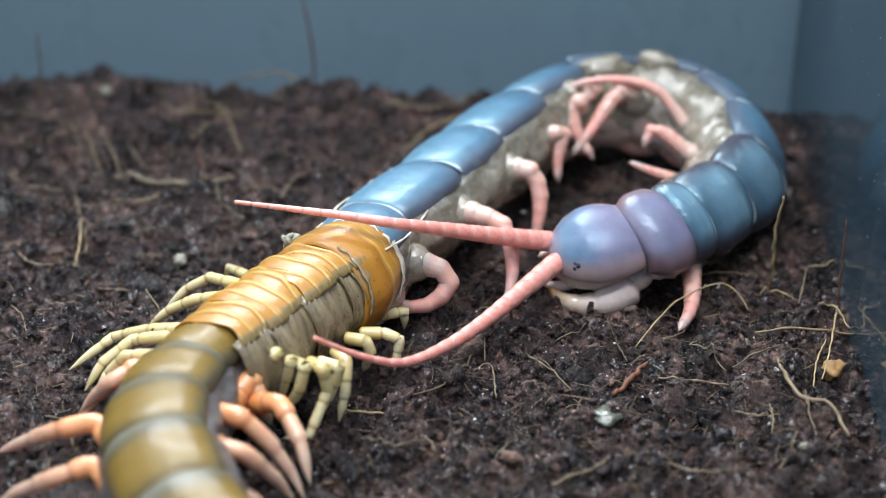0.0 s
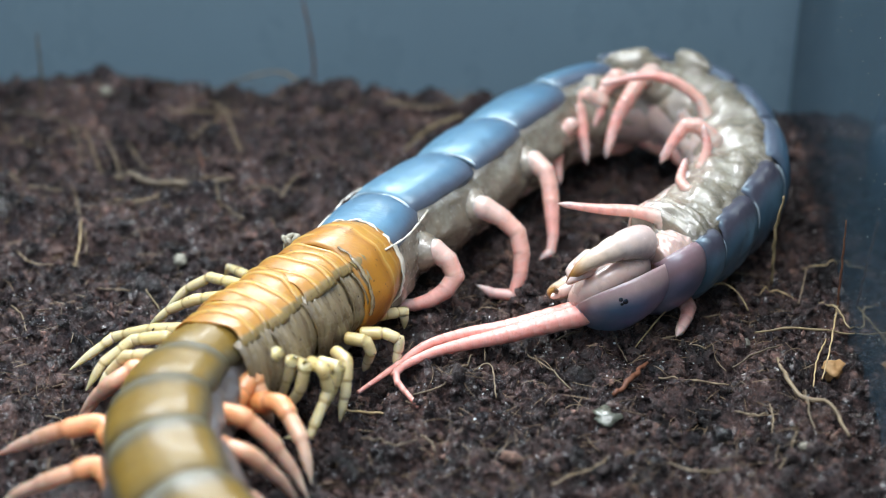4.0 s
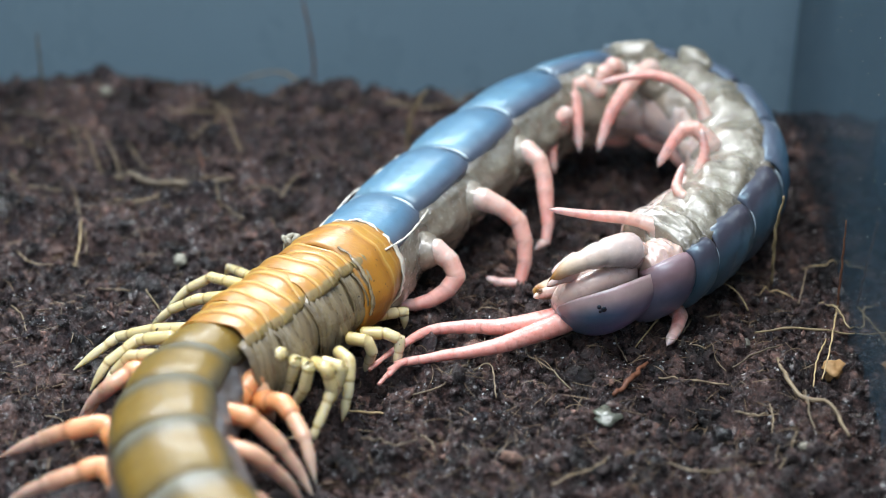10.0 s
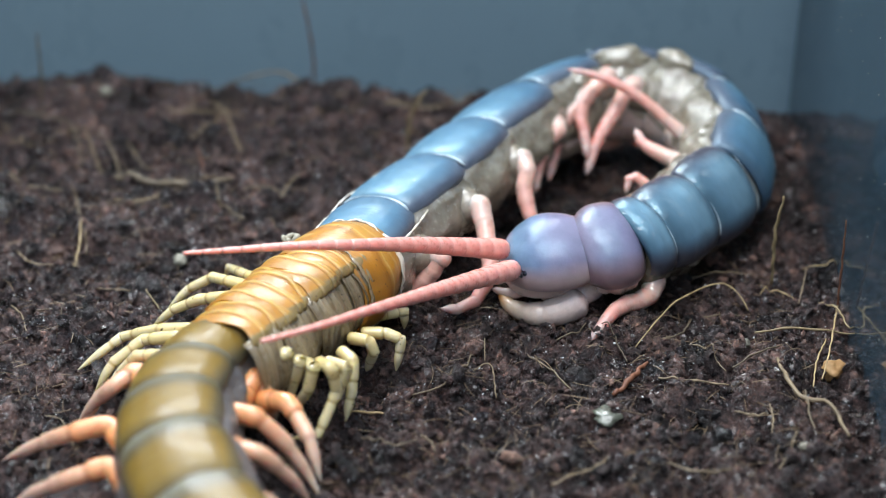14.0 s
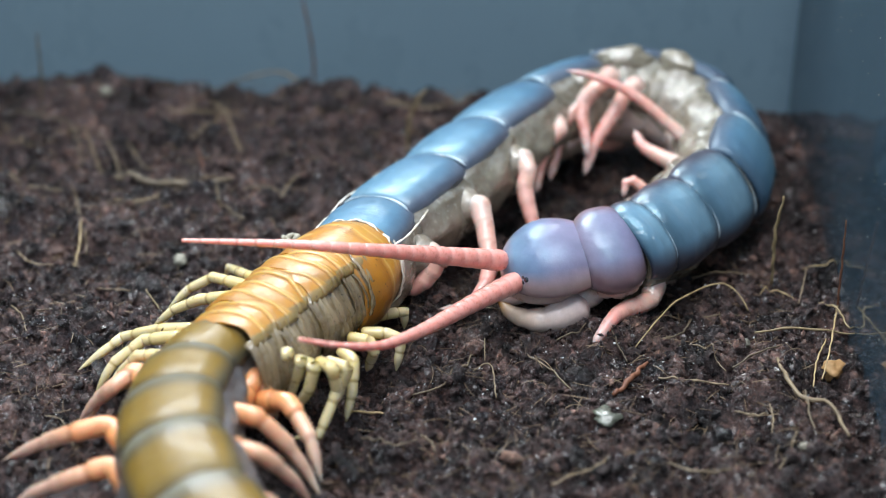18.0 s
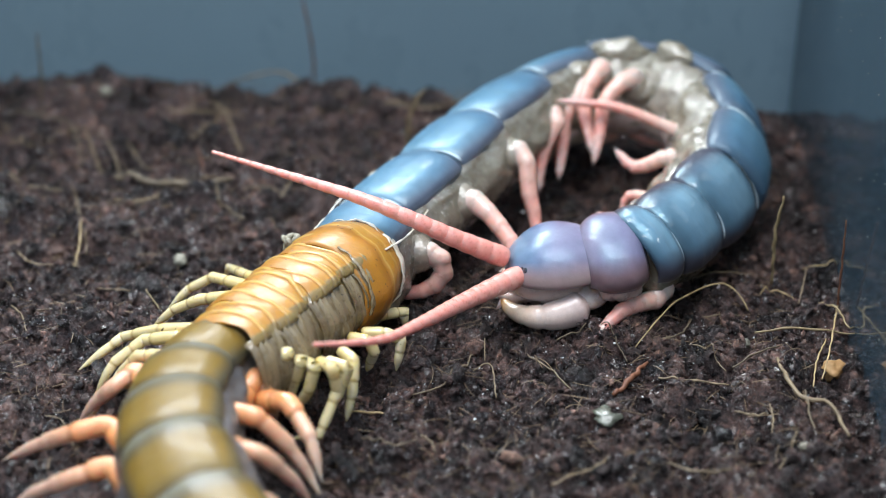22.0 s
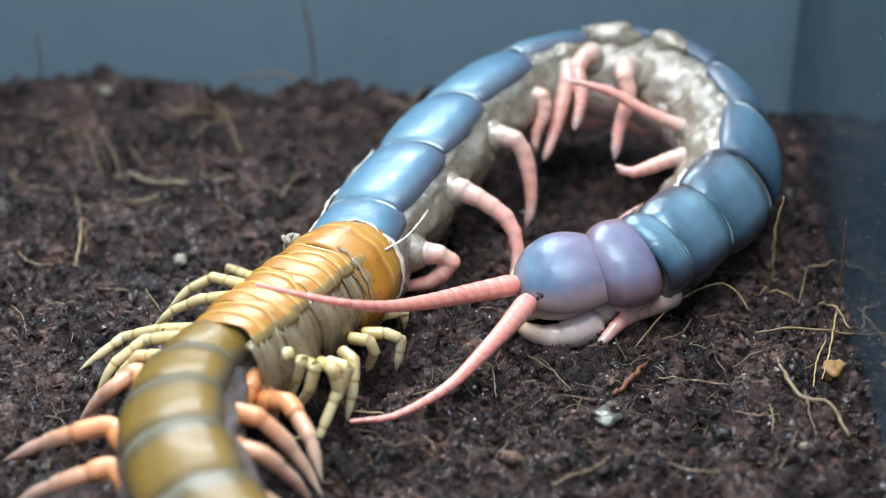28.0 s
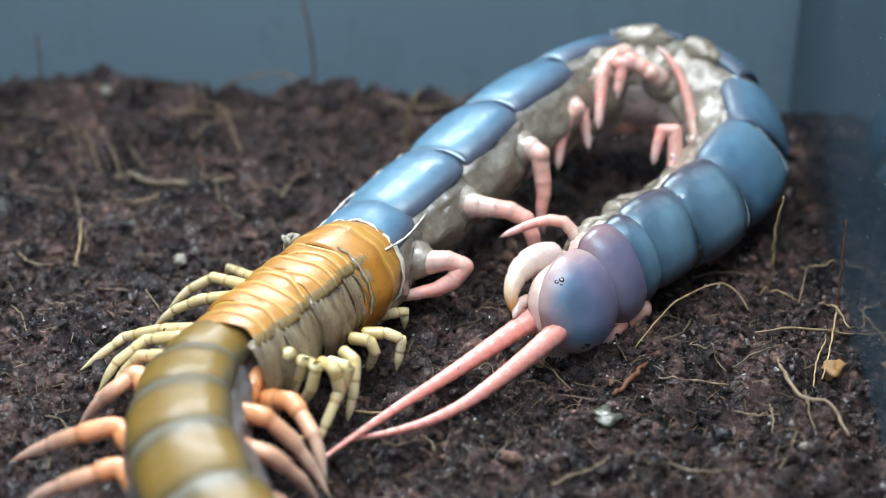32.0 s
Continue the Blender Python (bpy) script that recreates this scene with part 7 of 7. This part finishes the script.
fibre("root_fibre", 0.5, M_FIBRE, "thin tan root fibre lying on dark peat", (46.5, -42.8, 1), (51.2, -38.9, 1.5), (56.1, -35.5, 1))
fibre("straw", 0.6, M_STRAW, "thin tan root fibre lying on dark peat", (-15, -54.8, 1), (-11.6, -55.4, 1), (-8, -55.7, 1))
fibre("root_fibre", 0.4, M_FIBRE, "thin tan root fibre lying on dark peat", (64, -14.9, 4), (62.8, -18.3, 2), (61.4, -22.1, 1))
fibre("straw", 0.4, M_STRAW, "thin tan root fibre lying on dark peat", (64.7, -9.5, 1), (67.5, -10, 2), (71.9, -9, 1))
fibre("root_fibre", 0.8, M_FIBRE, "thin tan root fibre lying on dark peat", (-89.6, 24.8, 1), (-82.2, 22.7, 2), (-75.6, 23, 1))
fibre("root_fibre", 0.6, M_FIBRE, "thin tan root fibre lying on dark peat", (-77.6, 54.4, 1), (-72.5, 38.9, 2), (-68.8, 29.5, 1))
fibre("straw", 0.4, M_STRAW, "thin tan root fibre lying on dark peat", (-51.8, -18.9, 2), (-48.6, -24, 1))
fibre("root_fibre", 0.4, M_FIBRE, "thin tan root fibre lying on dark peat", (-60.8, -16.7, 1), (-55, -17.3, 1))
fibre("root_fibre", 0.4, M_FIBRE, "thin tan root fibre lying on dark peat", (-64.2, -33.7, 1), (-64.1, -26.3, 1), (-60, -24.4, 1))
fibre("root", 1.4, M_RUST, "short reddish-brown bark stick on dark peat", (26.5, -51.5, 1), (29.5, -47.7, 2), (33, -41.1, 1))
fibre("root_fibre", 0.6, M_FIBRE, "thin tan root fibre lying on dark peat", (-3.3, -61.4, 1), (-1.6, -64.3, 1.5), (-1.2, -66.1, 1))
fibre("root_fibre", 0.6, M_FIBRE, "thin tan root fibre lying on dark peat", (48.8, -70.3, 1), (50.9, -66.5, 1), (53.1, -62.6, 1))
fibre("root_fibre", 0.6, M_FIBRE, "thin tan root fibre lying on dark peat", (-31.9, 19.2, 1), (-30.6, 24, 2), (-29.1, 30.6, 1))
fibre("root_fibre", 0.6, M_FIBRE, "thin tan root fibre lying on dark peat", (-83.5, 45.5, 1), (-80.2, 50, 2), (-76.9, 54.1, 1))
fibre("root_fibre", 0.6, M_FIBRE, "thin tan root fibre lying on dark peat", (-73.9, 51.4, 1), (-68.4, 38.9, 2), (-64.7, 27.4, 1))
fibre("root_fibre", 0.7, M_FIBRE, "thin tan root fibre lying on dark peat", (-53.9, 47.5, 1), (-50.4, 53, 2), (-47.5, 63.5, 1))
fibre("root_fibre", 0.5, M_FIBRE, "thin tan root fibre lying on dark peat", (-92, 48.4, 1), (-85.8, 40.3, 2), (-84.4, 46.9, 1))
fibre("root_fibre", 0.6, M_FIBRE, "thin tan root fibre lying on dark peat", (-23.7, 54.4, 1), (-19, 58.3, 2), (-15, 64.8, 1))
fibre("root_fibre", 0.5, M_FIBRE, "thin tan root fibre lying on dark peat", (-74.3, 26.1, 1), (-70.5, 13.9, 2), (-68.2, 6.3, 1))
fibre("root_fibre", 0.5, M_FIBRE, "thin tan root fibre lying on dark peat", (-39.8, 23.5, 1), (-35.3, 23.7, 1.5), (-31.1, 20.9, 1))
fibre("root_fibre", 0.7, M_FIBRE, "thin tan root fibre lying on dark peat", (-67.1, 46.9, 1), (-61.6, 33.4, 2), (-59.3, 32.8, 1))
fibre("root_fibre", 0.5, M_FIBRE, "thin tan root fibre lying on dark peat", (-60.2, 60.6, 1), (-55.5, 63.1, 2), (-49.4, 68.7, 1))
fibre("root", 0.5, M_RUST, "short rust-brown rootlet standing in the peat", (-47.8, 26.1, 1), (-48.8, 31.2, 3), (-50, 34.5, 5))
fibre("root_fibre", 0.4, M_FIBRE, "thin tan root fibre lying on dark peat", (44.4, -12.8, 1), (49.1, -11.6, 1.5), (55.7, -11.6, 1))
fibre("root_fibre", 0.4, M_FIBRE, "thin tan root fibre lying on dark peat", (44.3, -26.7, 1), (48.4, -25.5, 1), (50.7, -25.9, 1))
fibre("straw", 0.5, M_STRAW, "thin tan root fibre lying on dark peat", (63.7, -33.7, 1), (60.4, -41.5, 1.5), (58.5, -48.2, 1))
fibre("root_fibre", 0.6, M_FIBRE, "thin tan root fibre lying on dark peat", (57, -49.1, 1), (56.1, -56.1, 1.5), (56.2, -61.4, 1))
fibre("root_fibre", 0.5, M_FIBRE, "thin tan root fibre lying on dark peat", (50.7, -53, 1), (50.5, -56.9, 1), (49.5, -61.1, 1))
fibre("root_fibre", 0.6, M_FIBRE, "thin tan root fibre lying on dark peat", (44.9, -55.1, 1), (48.2, -56.2, 1), (49.9, -55.4, 1))
fibre("root_fibre", 0.5, M_FIBRE, "thin tan root fibre lying on dark peat", (36.3, -33.7, 1), (39.8, -31.9, 1), (42.3, -27.2, 1))
fibre("root_fibre", 0.6, M_FIBRE, "thin tan root fibre lying on dark peat", (15.4, -74.1, 1), (19.2, -71.8, 1.5), (23.9, -70, 1))
fibre("root_fibre", 0.7, M_FIBRE, "thin tan root fibre lying on dark peat", (32.7, -68.6, 1), (37.2, -71.4, 1.5), (43.2, -70, 1))
fibre("root_fibre", 0.5, M_FIBRE, "thin tan root fibre lying on dark peat", (-78.3, -2.8, 1), (-74.7, -7.1, 1), (-70.4, -8.2, 1))
fibre("root_fibre", 0.4, M_FIBRE, "thin tan root fibre lying on dark peat", (-74.5, -22.5, 1), (-71.7, -26.3, 1), (-69.1, -33.7, 1))
fibre("root_fibre", 0.4, M_FIBRE, "thin tan root fibre lying on dark peat", (-61, -56.2, 1), (-58.1, -57.7, 1), (-54.9, -64.3, 1))
fibre("root_fibre", 0.5, M_FIBRE, "thin tan root fibre lying on dark peat", (-12.2, -62.2, 1), (-7.9, -64.3, 1), (-3.7, -62.6, 1))
fibre("straw", 0.4, M_STRAW, "thin tan root fibre lying on dark peat", (55.4, -18.5, 1), (58.6, -17.5, 1), (61, -20.1, 1))
fibre("root_fibre", 0.4, M_FIBRE, "thin tan root fibre lying on dark peat", (26.1, -31.9, 1), (28.3, -33.7, 1), (29.9, -40.7, 1))


def pebble(name, x, y, size, mat, label, category, flat=0.7, seed=1, sharp=0.35, subdivide=3):
    """A rough grain or chip on the peat; place and size in mm."""
    bm = bmesh.new()
    bmesh.ops.create_icosphere(bm, subdivisions=subdivide, radius=size / 2 * MM)
    for v in bm.verts:
        q = v.co.normalized()
        v.co *= 1 + sharp * noise.noise(q * 1.7 + Vector((seed, 0, 0))) + 0.5 * sharp * noise.noise(q * 4.3 + Vector((0, seed, 0)))
        v.co.z *= flat
    me = bpy.data.meshes.new(name)
    bm.to_mesh(me)
    bm.free()
    me.polygons.foreach_set("use_smooth", [True] * len(me.polygons))
    me.materials.append(mat)
    ob = tagged(new(name, me), label, category)
    ob.matrix_basis = pose(x * MM, y * MM, soil_height(x * MM, y * MM) + size * 0.3 * flat * MM, 0, 0, seed * 40)
    return ob


pebble("wood_chip", 63.6, -40.7, 4.2, M_CHIP, "small light-brown wood chip on the peat", "chip", 0.8, 3, 0.5)
pebble("pebble", 50.2, -32.6, 2.4, M_STONE, "small grey pebble on the peat", "pebble", 0.8, 5, 0.25)
pebble("shell_fragment", 25.4, -56.0, 4.4, M_SHELL, "pale glossy shell fragment half sunk in peat", "shell", 0.32, 7, 0.5)
pebble("pebble", -47.7, -6.0, 2.8, M_STONE, "small pale pebble on the peat", "pebble", 0.8, 8, 0.3)
pebble("pebble", -75.6, 69.4, 3.0, M_STONE, "small pale pebble on the peat", "pebble", 0.7, 9, 0.3)
pebble("pebble", -67.4, -50.7, 2.4, M_STONE, "small grey pebble on the peat", "pebble", 0.7, 11, 0.3)
pebble("pebble", 52.9, -66.9, 1.3, M_STONE, "small pale pebble on the peat", "pebble", 0.7, 12, 0.3)
# a straw that the loop pushes upright as it swings
m = pose(-0.0076, 0.0445, 0.0005)
LEANING = fibre("straw", 1.25, M_STRAW, "thin tan straw pushed upright beside the loop", (0, 0, -1), (0.3, 0, 4.5), (1.4, 0, 9), (3.8, 0.2, 13.2))
LEANING.matrix_basis = m


# ---- what moves ----
def motions():
    ease_cast_skin()
    times = sorted(set(BODY) | set(FEELERS["right"]) | set(FEELERS["left"]) | {0.0, 32.0})
    rows = {t: segment_frames(t) for t in times}
    for ob, i in MOVING:
        walk(ob, [(t, rows[t][i]) for t in times])
    swings = sorted({t for t, _ in GAIT + GAIT_FORE} | {1.7, 2.2, 7.2, 7.7, 12.55, 30.5})
    for articles, base, i, states in JOINTED:
        course = {t: leg_poses(base, i, states, t) for t in swings}
        for k, ob in enumerate(articles):
            walk(ob, [(t, course[t][k]) for t in swings])
    late = sorted(set(REAR) | {0.0, 32.0})
    back = {t: rear_frames(t) for t in late}
    for ob, i in HIND:
        walk(ob, [(t, back[t][i]) for t in late])
    spot = pose(-0.0076, 0.0445, 0.0005)
    walk(LEANING, [(t, spot @ pose(0, 0, 0, 0, k, 0)) for t, k in ((0.0, 42), (6.5, 42), (6.9, -6), (8.0, 2), (32.0, -4))])
    for side in ANTENNAE:
        pts = {t: feeler_frames(side, t) for t in times}
        for i, ob in enumerate(ANTENNAE[side]):
            walk(ob, [(t, pts[t][i]) for t in times])


motions()
